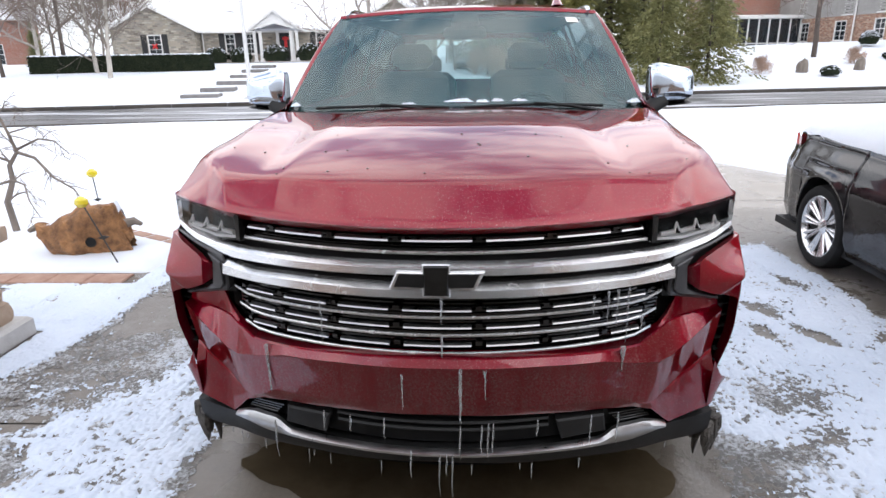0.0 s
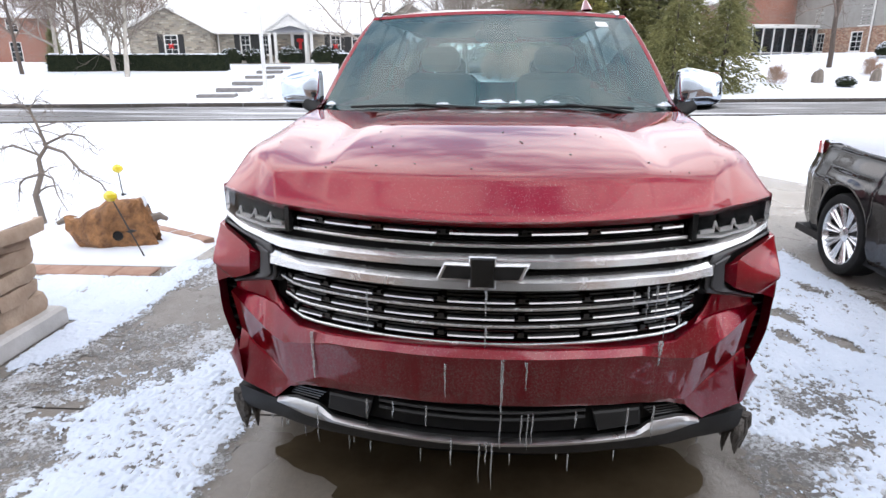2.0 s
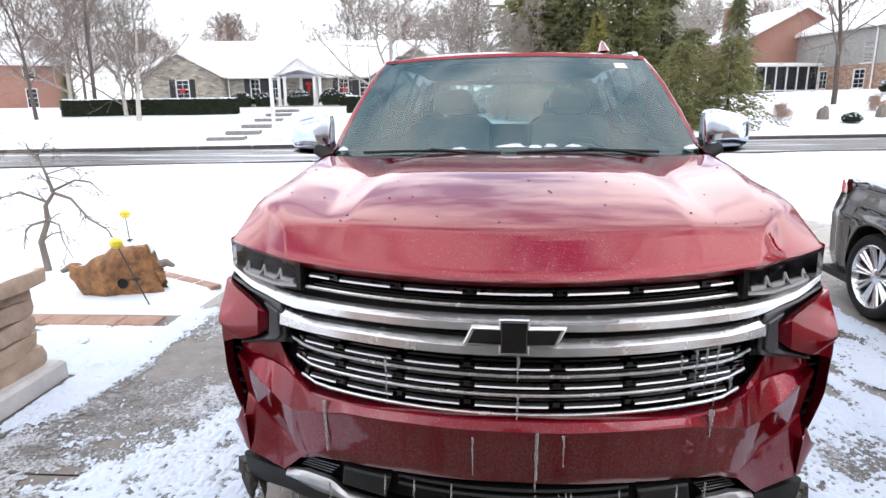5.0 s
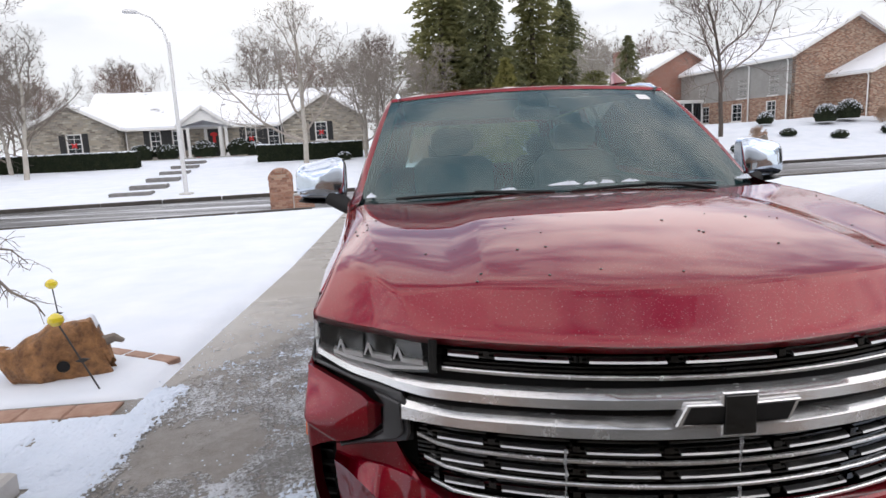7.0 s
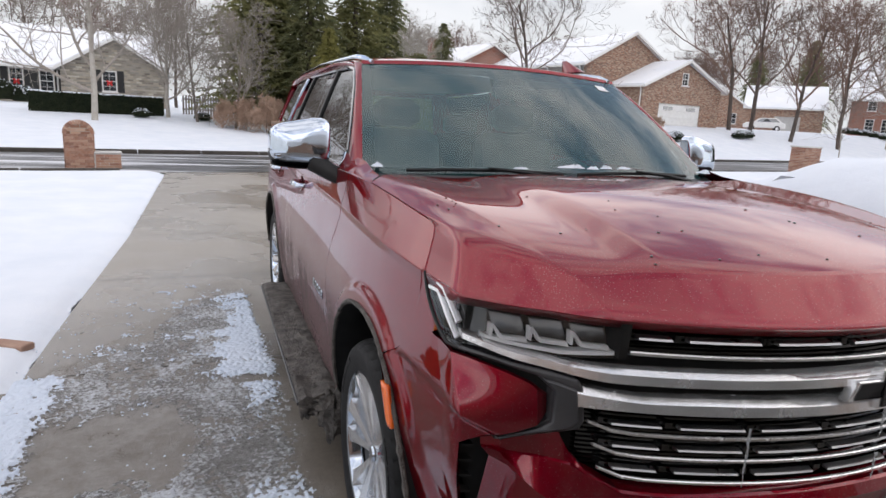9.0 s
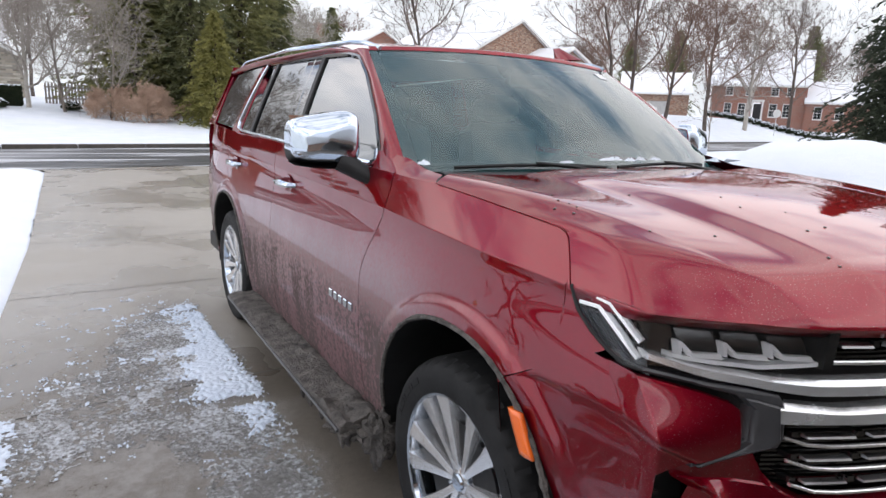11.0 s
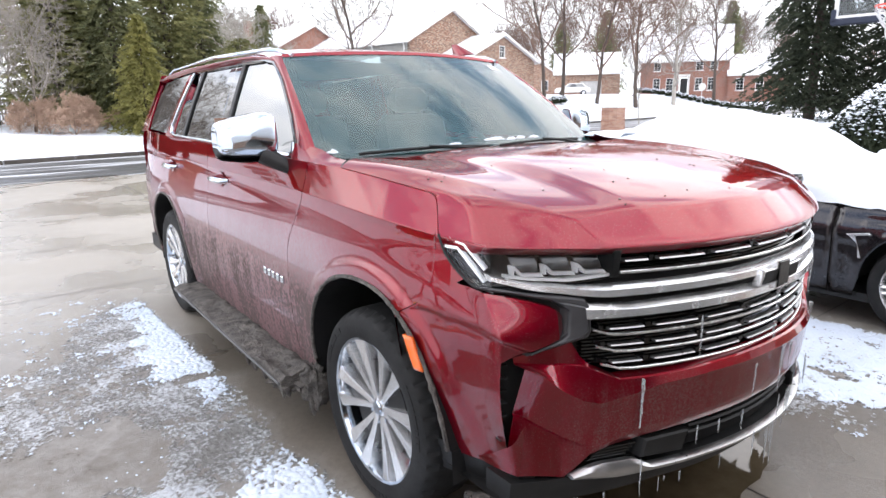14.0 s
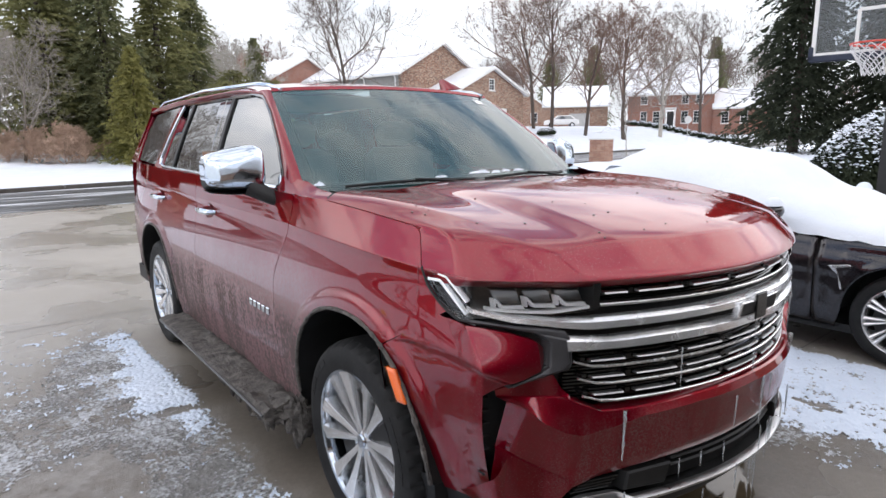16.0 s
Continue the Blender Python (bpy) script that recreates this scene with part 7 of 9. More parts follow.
def hedge(x0, x1, y_at, h, deep, label):
    """A clipped hedge along the street's line with snow on its top."""
    L = (x1 - x0) * math.sqrt(1 + SLOPE ** 2)
    z0 = ground_z((x0 + x1) / 2, y_at + SLOPE * (x0 + x1) / 2)
    root = thing("hedge", label, "hedge", (x0, y_at + SLOPE * x0, z0 - 0.1), math.degrees(math.atan(SLOPE)))
    core = Build().box((L / 2, 0, h / 2), (L - 0.1, deep - 0.1, h - 0.06))
    part("core", core, HEDGE, root)

    def face(r):
        k = r.random()
        if k < 0.7:
            return (r.uniform(0, L), -deep / 2, r.uniform(0, h)), (0, -1, 0)
        if k < 0.8:
            return (r.choice((0, L)), r.uniform(-deep / 2, deep / 2), r.uniform(0, h)), (1, 0, 0)
        return (r.uniform(0, L), r.uniform(-deep / 2, deep / 2), h - 0.02), (0, 0, 1)
    b = Build()
    leafy(b, int(L * 420), face, 0.06, 3)
    part("leaves", b.raw("leaves", HEDGE), HEDGE, root)
    top = Build().grid(lambda u, v: (L * u, (v - 0.5) * (deep - 0.04), h + 0.07 * math.sin(math.pi * v) ** 0.5 - 0.03 + 0.05 * fbm(u * L, v * 2, 1.3, 3)), int(L * 4), 8)
    part("snow_cap", top, SNOW, root)
    return root


hedge(-26.0, -15.7, 40.9, 1.05, 0.9, "long clipped dark hedge capped with snow")
hedge(-8.9, -2.6, 40.5, 1.1, 0.9, "clipped dark hedge capped with snow")


def mound(name, at, r, h, mat, label, n=1400, leaf=0.045, snow=0.5, seed=1):
    """A round clipped shrub, its top dusted with snow."""
    root = thing(name, label, "shrub", at)
    def pt(rr):
        a, q = rr.uniform(0, 2 * math.pi), rr.random()
        e = math.asin(q * 1.15 - 0.15)
        k = rr.uniform(0.93, 1.04) * (1 + 0.06 * math.sin(a * 5 + seed) * math.cos(e * 3))
        n_ = Vector((math.cos(a) * math.cos(e), math.sin(a) * math.cos(e), math.sin(e)))
        return Vector((n_.x * r * k, n_.y * r * k, h * 0.42 + n_.z * h * 0.58 * k)), n_
    core = Build().grid(lambda u, v: (r * 0.9 * math.cos(2 * math.pi * u) * math.cos(1.57 * (1.3 * v - 0.3)), r * 0.9 * math.sin(2 * math.pi * u) * math.cos(1.57 * (1.3 * v - 0.3)), h * 0.40 + h * 0.52 * math.sin(1.57 * (1.3 * v - 0.3))), 20, 10, True)
    part("core", core, mat, root)
    b = Build()
    leafy(b, n, pt, leaf, seed)
    part("leaves", b.raw("leaves", mat), mat, root)
    if snow:
        b = Build()
        rr = random.Random(seed + 9)
        for _ in range(int(n * snow * 1.1)):
            p, n_ = pt(rr)
            if n_.z < 0.15 + 0.5 * rr.random():
                continue
            s = leaf * rr.uniform(0.3, 0.95)
            o = len(b.v)
            b.v += [tuple(p + n_ * 0.02 + Vector((dx * s, dy * s, dz * s * 0.6))) for dx, dy, dz in ((-1, -0.3, -0.3), (0.2, -1, -0.3), (1, 0.2, -0.3), (-0.2, 1, -0.3), (0, 0, 1.0))]
            b.f += [(o, o + 1, o + 4), (o + 1, o + 2, o + 4), (o + 2, o + 3, o + 4), (o + 3, o, o + 4)]
        part("snow_dusting", b.raw("snow_dusting", SNOW), SNOW, root)["kind"] = "stuff"
    return root


mound("round_bush", (9.35, 3.55, 0.0), 1.25, 1.88, HEDGE, "big round evergreen bush dusted with snow", 12000, 0.042, 0.9, 4)
for x, y, r in ((-14.0, 46.0, 0.9), (-16.6, 46.0, 0.8), (-11.6, 46.3, 0.9), (-10.5, 46.3, 0.7), (-18.2, 45.5, 0.8)):
    mound("shrub", on_ground(x, y, -0.1), r, r * 1.5, HEDGE, "dark evergreen shrub by the porch", 900, 0.08, 0.2, int(x * 10) % 17)
for k, (x, y, r, h) in enumerate(((28.7, 35.0, 0.5, 0.7), (29.7, 35.0, 0.45, 0.65), (30.7, 35.3, 0.55, 0.7), (39.1, 37.5, 0.5, 0.7), (40.4, 37.8, 0.5, 0.7), (27.2, 38.6, 0.7, 1.3), (29.0, 39.0, 0.8, 1.4), (24.0, 40.0, 0.5, 0.9))):
    mound("shrub", on_ground(x, y, -0.05), r, h, HEDGE, "clipped dark shrub with a cap of snow", 500, 0.07, 1.0, k)
for k, (x, y) in enumerate(((17.6, 31.9), (-0.5, 38.6), (-3.6, 38.3), (23.0, 36.0), (25.2, 34.6))):
    mound("shrub", on_ground(x, y, -0.05), 0.45, 0.5, HEDGE, "low dark shrub poking out of the snow", 400, 0.06, 0.4, k + 30)
for k in range(16):
    x, y = 66.0 + 0.40 * k * 1.0, 47.5 - 0.80 * k
    mound("shrub", on_ground(x, y, -0.05), 0.55, 0.75, HEDGE, "small round shrub along the house front", 160, 0.12, 1.0, k + 60)
for k, (x, y, s) in enumerate(((2.4, 33.9, 1.0), (0.4, 35.3, 0.8), (1.5, 34.6, 0.9), (3.3, 34.5, 0.8))):
    plant("dry_shrub", T_SHRUB, "leafless reddish-brown shrub in the snow", "shrub", on_ground(x, y, -0.1), 70 * k, s)
for k, (x, y, s) in enumerate(((4.7, 36.4, 0.55), (30.6, 38.0, 0.6), (31.6, 38.3, 0.55), (20.6, 35.2, 0.5), (14.8, 33.0, 0.5))):
    plant("dry_shrub", T_SHRUB, "small tan winter shrub", "shrub", on_ground(x, y, -0.1), 40 * k, s)
# ---- houses ----
def wall_cells(b, L, z0, z1, openings, thick, m):
    """A wall along x from 0 to L with rectangular openings (x0, x1, za, zb), standing in y 0..thick, put in place by m."""
    xs = sorted({0, L, *[o[0] for o in openings], *[o[1] for o in openings]})
    zs = sorted({z0, z1, *[o[2] for o in openings], *[o[3] for o in openings]})
    for xa, xb in zip(xs, xs[1:]):
        for za, zb in zip(zs, zs[1:]):
            cx, cz = (xa + xb) / 2, (za + zb) / 2
            if any(o[0] < cx < o[1] and o[2] < cz < o[3] for o in openings):
                continue
            q = Build().box((cx, thick / 2, cz), (xb - xa, thick, zb - za))
            b.add([m @ Vector(p) for p in q.v], q.f)


def window(root, m, o, shutters=False, grid=(2, 4), wreath=False, frame_mat=None):
    """A sash window in the opening o, with frame, bars and panes."""
    x0, x1, za, zb = o
    fm = Build()
    f = 0.07
    for c, s in (((x0 + f / 2, 0.06, (za + zb) / 2), (f, 0.10, zb - za)), ((x1 - f / 2, 0.06, (za + zb) / 2), (f, 0.10, zb - za)), (((x0 + x1) / 2, 0.06, zb - f / 2), (x1 - x0 - 2 * f, 0.10, f)), (((x0 + x1) / 2, 0.06, za + f / 2), (x1 - x0 - 2 * f, 0.10, f)), (((x0 + x1) / 2, 0.05, (za + zb) / 2), (x1 - x0 - 2 * f, 0.06, 0.05))):
        q = Build().box(c, s)
        fm.add([m @ Vector(p) for p in q.v], q.f)
    w = part("window", fm, frame_mat or WHITEPAINT, root)
    pane = Build().box(((x0 + x1) / 2, 0.085, (za + zb) / 2), (x1 - x0 - 0.02, 0.01, zb - za - 0.02))
    part("pane", Build().add([m @ Vector(p) for p in pane.v], pane.f), HOUSEGLASS, w)
    room = Build().box(((x0 + x1) / 2, 0.5, (za + zb) / 2), (x1 - x0 + 0.1, 0.02, zb - za + 0.1))
    part("blind", Build().add([m @ Vector(p) for p in room.v], room.f), LEATHER, w)
    for k in range(1, grid[0]):
        q = Build().box((x0 + (x1 - x0) * k / grid[0], 0.07, (za + zb) / 2), (0.022, 0.03, zb - za - 0.1))
        part("bar", Build().add([m @ Vector(p) for p in q.v], q.f), frame_mat or WHITEPAINT, w)
    for k in range(1, grid[1]):
        if k * 2 == grid[1]:
            continue
        q = Build().box(((x0 + x1) / 2, 0.07, za + (zb - za) * k / grid[1]), (x1 - x0 - 0.1, 0.03, 0.022))
        part("bar", Build().add([m @ Vector(p) for p in q.v], q.f), frame_mat or WHITEPAINT, w)
    q = Build().box(((x0 + x1) / 2, -0.04, za - 0.04), (x1 - x0 + 0.12, 0.12, 0.07))
    part("sill", Build().add([m @ Vector(p) for p in q.v], q.f), frame_mat or WHITEPAINT, w)
    if shutters:
        for xc in (x0 - 0.24, x1 + 0.24):
            q = Build().box((xc, -0.03, (za + zb) / 2), (0.40, 0.05, zb - za + 0.04), bev=0.015)
            for k in range(10):
                q.box((xc, -0.06, za + (zb - za) * (k + 0.5) / 10), (0.30, 0.02, 0.05))
            part("shutter", Build().add([m @ Vector(p) for p in q.v], q.f), SHUTTER, w, "black louvred shutter")
    if wreath:
        q = Build()
        cx, cz = (x0 + x1) / 2, za + (zb - za) * 0.42
        for a in (0.7, 2.4, 3.9, 5.5):
            q.tube([(cx, -0.04, cz), (cx + 0.14 * math.cos(a), -0.09, cz + 0.13 * math.sin(a)), (cx + 0.22 * math.cos(a), -0.05, cz + 0.22 * math.sin(a))], [0.03, 0.075, 0.04], 6)
        part("bow", Build().add([m @ Vector(p) for p in q.v], q.f), RIBBON, w, "red Christmas bow")
    return w


def gable_wall(b, x0, x1, z0, zp, thick, m, xp=None):
    xp = (x0 + x1) / 2 if xp is None else xp
    q = Build().prism([(x0, z0), (x1, z0), (xp, zp)], lambda a, c, d: (a, d, c), 0.0, thick)
    b.add([m @ Vector(p) for p in q.v], q.f)


def roof_pair(root, x0, x1, ya, yb, ze, zp, m, over=0.35, axis="y", thick=0.16):
    """Two snowy slopes with their ridge along y (or x), and white boards along the rakes."""
    for side in (-1, 1):
        b = Build()
        if axis == "y":
            xe, xr = (x0 - over, (x0 + x1) / 2) if side < 0 else (x1 + over, (x0 + x1) / 2)
            drop = (zp - ze) * over / ((x1 - x0) / 2)
            pts = [(xe, ya - over, ze - drop), (xr, ya - over, zp), (xr, yb + over, zp), (xe, yb + over, ze - drop)]
        else:
            ye, yr = (ya - over, (ya + yb) / 2) if side < 0 else (yb + over, (ya + yb) / 2)
            drop = (zp - ze) * over / ((yb - ya) / 2)
            pts = [(x0 - over, ye, ze - drop), (x0 - over, yr, zp), (x1 + over, yr, zp), (x1 + over, ye, ze - drop)]
        n = 14
        b.grid(lambda u, v: Vector(pts[0]).lerp(Vector(pts[3]), u).lerp(Vector(pts[1]).lerp(Vector(pts[2]), u), v) + Vector((0, 0, thick + 0.03 * fbm(u * 9, v * 5, 1.0, 3, zp))), n, n)
        b.grid(lambda u, v: Vector(pts[0]).lerp(Vector(pts[3]), u).lerp(Vector(pts[1]).lerp(Vector(pts[2]), u), v), 1, 1)
        for p, q in ((0, 1), (1, 2), (2, 3), (3, 0)):
            P, Q = Vector(pts[p]), Vector(pts[q])
            b.add([P, Q, Q + Vector((0, 0, thick)), P + Vector((0, 0, thick))], [(0, 1, 2, 3)])
        rf = part("roof", Build().add([m @ Vector(p) for p in b.v], b.f), ROOFSNOW, root, "snow-covered shingle roof", 25)
        t = Build()
        if axis == "y":
            P, Q = Vector(pts[0]), Vector(pts[1])
            t.tube([P + Vector((0, -0.02, -0.02)), Q + Vector((0, -0.02, -0.02))], 0.12, 4)
        t.tube([Vector(pts[0]) + Vector((0, 0, -0.05)), Vector(pts[3]) + Vector((0, 0, -0.05))], 0.085, 4)
        part("fascia", Build().add([m @ Vector(p) for p in t.v], t.f), WHITEPAINT, rf, "white painted board")


I4 = Matrix.Identity(4)


def shift(x, y, z=0.0, rz=0.0):
    return Matrix.Translation((x, y, z)) @ Matrix.Rotation(radians(rz), 4, "Z")


ANG = math.degrees(math.atan(SLOPE))
# the stone ranch house across the street
CA = math.cos(radians(ANG))
ranch = thing("ranch_house", "low pale-stone ranch house with a snowy roof and red bows", "house", (-26.5, 52 - 0.15 * 26.5, 1.0), ANG)
LX = lambda X: (X + 26.5) / CA
zl = lambda z: z - 1.0
b = Build()
ow = [(LX(-24.0), LX(-23.0), zl(1.95), zl(3.35))]
wall_cells(b, LX(-20.65), -0.5, zl(3.75), ow, 0.3, shift(0, -1.6))
gable_wall(b, 0, LX(-20.65), zl(3.75), zl(5.35), 0.3, shift(0, -1.6))
om = [(LX(-18.85), LX(-18.1), zl(1.9), zl(3.4)), (LX(-17.3), LX(-16.6), zl(1.9), zl(3.4)), (LX(-14.8), LX(-13.85), zl(1.3), zl(3.4)), (LX(-12.0), LX(-11.2), zl(1.9), zl(3.45)), (LX(-10.35), LX(-9.5), zl(1.9), zl(3.45))]
om2 = [(a - LX(-20.65), c - LX(-20.65), e, f) for a, c, e, f in om]
wall_cells(b, LX(-9.13) - LX(-20.65), -0.5, zl(3.75), om2, 0.3, shift(LX(-20.65), 0))
og = [(LX(-6.75) - LX(-9.13), LX(-5.85) - LX(-9.13), zl(2.2), zl(3.6))]
wall_cells(b, LX(-2.7) - LX(-9.13), -0.5, zl(3.75), og, 0.3, shift(LX(-9.13), -1.2))
gable_wall(b, 0, LX(-2.7) - LX(-9.13), zl(3.75), zl(5.75), 0.3, shift(LX(-9.13), -1.2))
for x, ya, yb in ((0.0, -1.3, 10), (LX(-20.65) - 0.3, -1.3, 0), (LX(-9.13), -0.9, 0), (LX(-2.7) - 0.3, -0.9, 10)):
    b.box((x + 0.15, (ya + yb) / 2, 1.1), (0.3, yb - ya, 3.3))
b.box((LX(-14.5), 10, 1.1), (LX(-2.7), 0.3, 3.3))
part("wall", b, STONE, ranch, "pale coursed stone wall", 0)
window(ranch, shift(0, -1.6), ow[0], True, wreath=True)
for k, o in enumerate(om2):
    if k == 2:
        continue
    window(ranch, shift(LX(-20.65), 0), o, True, wreath=k == 3)
window(ranch, shift(LX(-9.13), -1.2), og[0], True, wreath=True)
roof_pair(ranch, 0, LX(-20.65), -1.6, 5, zl(3.75), zl(5.35), I4)
roof_pair(ranch, LX(-9.13), LX(-2.7), -1.2, 5, zl(3.75), zl(5.75), I4)
roof_pair(ranch, LX(-23.2), LX(-3.2), 0, 10, zl(3.75), zl(6.55), I4, axis="x")
# porch
px0, px1 = LX(-16.4), LX(-13.1)
part("porch_floor", Build().box(((px0 + px1) / 2, -1.1, 0.12), (px1 - px0 + 0.4, 2.2, 0.36), bev=0.03), CAST, ranch)
for k, x in enumerate((px0 + 0.12, px0 + 0.55, px1 - 0.55, px1 - 0.12)):
    part("column", Build().box((x, -2.0, 1.35), (0.2, 0.2, 2.2), bev=0.03).box((x, -2.0, 0.36), (0.3, 0.3, 0.1)).box((x, -2.0, 2.42), (0.3, 0.3, 0.1)), WHITEPAINT, ranch, "white square porch column")
b = Build()
b.prism([(px0 - 0.2, 2.5), (px0 - 0.2, 2.75), ((px0 + px1) / 2, 3.85), (px1 + 0.2, 2.75), (px1 + 0.2, 2.5), (px1 - 0.3, 2.62), ((px0 + px1) / 2, 3.0), (px0 + 0.3, 2.62)], lambda a, c, d: (a, d, c), -2.15, -1.9)
part("porch_gable", b, WHITEPAINT, ranch, "white arched porch gable")
roof_pair(ranch, px0, px1, -2.1, 1.0, 2.78, 3.95, I4, over=0.2)
dx0, dx1 = LX(-14.8), LX(-13.85)
dr = part("door", Build().box(((dx0 + dx1) / 2, 0.12, 1.35), (dx1 - dx0 - 0.1, 0.06, 2.1), bev=0.02), SHUTTER, ranch, "black front door hung with a red ribbon")
part("ribbon", Build().box(((dx0 + dx1) / 2, 0.06, 1.75), (0.22, 0.05, 0.8), bev=0.02).box(((dx0 + dx1) / 2, 0.05, 2.0), (0.5, 0.05, 0.22), bev=0.05), RIBBON, dr)
part("door_frame", Build().box((dx0 - 0.1, -0.02, 1.4), (0.22, 0.12, 2.4)).box((dx1 + 0.1, -0.02, 1.4), (0.22, 0.12, 2.4)).box(((dx0 + dx1) / 2, -0.02, 2.52), (1.4, 0.12, 0.2)), WHITEPAINT, dr)
for x in (LX(-20.45), LX(-9.3)):
    part("downpipe", Build().tube([(x, -0.25, 2.75), (x, -0.12, 2.4), (x, -0.12, -0.2)], 0.055, 6), WHITEPAINT, ranch)
part("flower_pot", Build().lathe([(0.0, 0.3), (0.16, 0.3), (0.2, 0.6), (0.3, 0.75), (0.22, 0.95), (0.0, 1.0)], 10, "z", (px0 + 0.95, -1.0, 0)), RIBBON, ranch, "pot of red flowers")

# front steps climbing the lawn
for k in range(6):
    f = k / 5
    x, y = -11.1 - 1.9 * f, 25.8 + 14.2 * f
    z = ground_z(x, y)
    st = solid("garden_step", Build().box((0, 0, 0.0), (1.5 - 0.1 * f, 0.9, 0.26), bev=0.03), STEPSTONE, "broad concrete garden step swept of snow", "step", (x, y, z + 0.02), ANG, group="garden steps")
    part("tread_snow", Build().grid(lambda u, v: (-0.72 + 1.44 * u, -0.1 + 0.52 * v, 0.135 + 0.03 * math.sin(math.pi * v)), 8, 4), SNOW, st)

# the brick and siding house with its garage wing
hc = thing("brick_house", "brick and tan-siding house with a double garage and snowy roofs", "house", (31.5, 40.3, 1.45), ANG)
b = Build()
GW = 9.6
gd = (2.0, 7.2, 0.05, 2.25)
gw = (4.45, 5.25, 3.75, 4.75)
wall_cells(b, GW, -0.5, 3.6, [gd], 0.3, I4)
b2 = Build()
for pts in ([(0, 3.6), (4.45, 3.6), (4.45, 4.75), (4.45, 5.38)], [(5.25, 3.6), (GW, 3.6), (5.25, 5.38), (5.25, 4.75)]):
    b.prism(pts, lambda a, c, d: (a, d, c), 0.0, 0.3)
b.prism([(4.45, 4.75), (5.25, 4.75), (5.25, 5.38), (4.8, 5.62), (4.45, 5.38)], lambda a, c, d: (a, d, c), 0.0, 0.3)
b.box((4.85, 0.15, 3.675), (0.8, 0.3, 0.15))
b.box((0.15, 5, 1.6), (0.3, 9.4, 4.0))
b.box((GW - 0.15, 5, 1.6), (0.3, 9.4, 4.0))
part("garage_wall", b, BRICK_MIX, hc, "mottled tan and red brick wall", 0)
window(hc, I4, gw)
roof_pair(hc, 0, GW, 0, 10, 3.6, 5.65, I4)
door = part("garage_door", Build().box(((gd[0] + gd[1]) / 2, 0.15, 1.15), (gd[1] - gd[0] - 0.02, 0.08, 2.2)), WHITEPAINT, hc, "white panelled double garage door")
for k in range(4):
    part("panel", Build().box(((gd[0] + gd[1]) / 2, 0.09, 0.32 + 0.54 * k), (gd[1] - gd[0] - 0.1, 0.03, 0.48), bev=0.02), WHITEPAINT, door)
for x in (2.9, 3.5, 5.7, 6.3):
    part("door_light", Build().box((x, 0.06, 1.9), (0.5, 0.04, 0.28)), DARKGLASS, door)
# main block behind and beside it
b = Build()
mx0, mx1, my, md = -3.2, 7.2, 3.4, 13.0
wins = [(1.2, 2.2, 2.4, 3.9), (4.5, 5.5, 2.4, 3.9), (9.5, 10.5, 2.4, 3.9)]
wlow = [(1.4, 2.4, 0.6, 2.0), (5.0, 6.2, 0.6, 2.0), (9.0, 10.0, 0.6, 2.0)]
mL = shift(mx0, my + md, 0, -90)
wall_cells(b, md, -0.5, 2.3, [(md - c, md - a, e, f) for a, c, e, f in wlow], 0.3, mL)
wall_cells(b, mx1 - mx0, -0.5, 5.1, [], 0.3, shift(mx0, my))
gable_wall(b, 0, mx1 - mx0, 5.1, 7.75, 0.3, shift(mx0, my))
part("main_wall", b, BRICK_MIX, hc, "mottled tan and red brick wall", 0)
b = Build()
wall_cells(b, md, 2.3, 5.1, [(md - c, md - a, e, f) for a, c, e, f in wins], 0.3, mL)
part("siding_wall", b, SIDING, hc, "tan clapboard upper wall", 0)
for k in range(13):
    part("clapboard", Build().box((mx0 - 0.02, my + md / 2, 2.42 + 0.2 * k), (0.03, md, 0.17)), SIDING, hc)
for o in wins + wlow:
    window(hc, mL, (md - o[1], md - o[0], o[2], o[3]), False)
roof_pair(hc, mx0, mx1, my, my + md, 5.1, 7.8, I4)
for y in (my + 0.3, my + 4.2):
    part("downpipe", Build().tube([(mx0 - 0.3, y, 4.95), (mx0 - 0.1, y, 4.6), (mx0 - 0.1, y, 0.0)], 0.06, 6), WHITEPAINT, hc)
part("downpipe", Build().tube([(-0.3, 0.15, 3.5), (-0.08, 0.15, 3.2), (-0.08, 0.15, 0.0)], 0.05, 6), WHITEPAINT, hc)
# rear wing, chimney and glazed porch
b = Build()
wall_cells(b, 9.0, -0.5, 5.0, [(5.2, 6.2, 3.2, 4.6)], 0.3, shift(-7.5, my + md))
gable_wall(b, 0, 9.0, 5.0, 7.3, 0.3, shift(-7.5, my + md))
b.box((-7.35, my + md + 4.0, 2.2), (0.3, 7.6, 5.5))
part("rear_wing_wall", b, BRICK_RED, hc, "red brick wall", 0)
window(hc, shift(-7.5, my + md), (5.2, 6.2, 3.2, 4.6))
roof_pair(hc, -7.5, 1.5, my + md, my + md + 8, 5.0, 7.3, I4)
part("chimney", Build().box((-6.6, my + md + 5.0, 6.5), (1.0, 0.8, 2.4)).box((-6.6, my + md + 5, 7.75), (1.15, 0.95, 0.15)), BRICK_RED, hc)
sy = my + md - 3.0
part("porch_roof", Build().box((-6.3, sy + 1.4, 2.62), (6.4, 3.4, 0.22), tilt=Matrix.Rotation(radians(4), 4, "X"), bev=0.03), WHITEPAINT, hc, "white roof of a glazed porch")
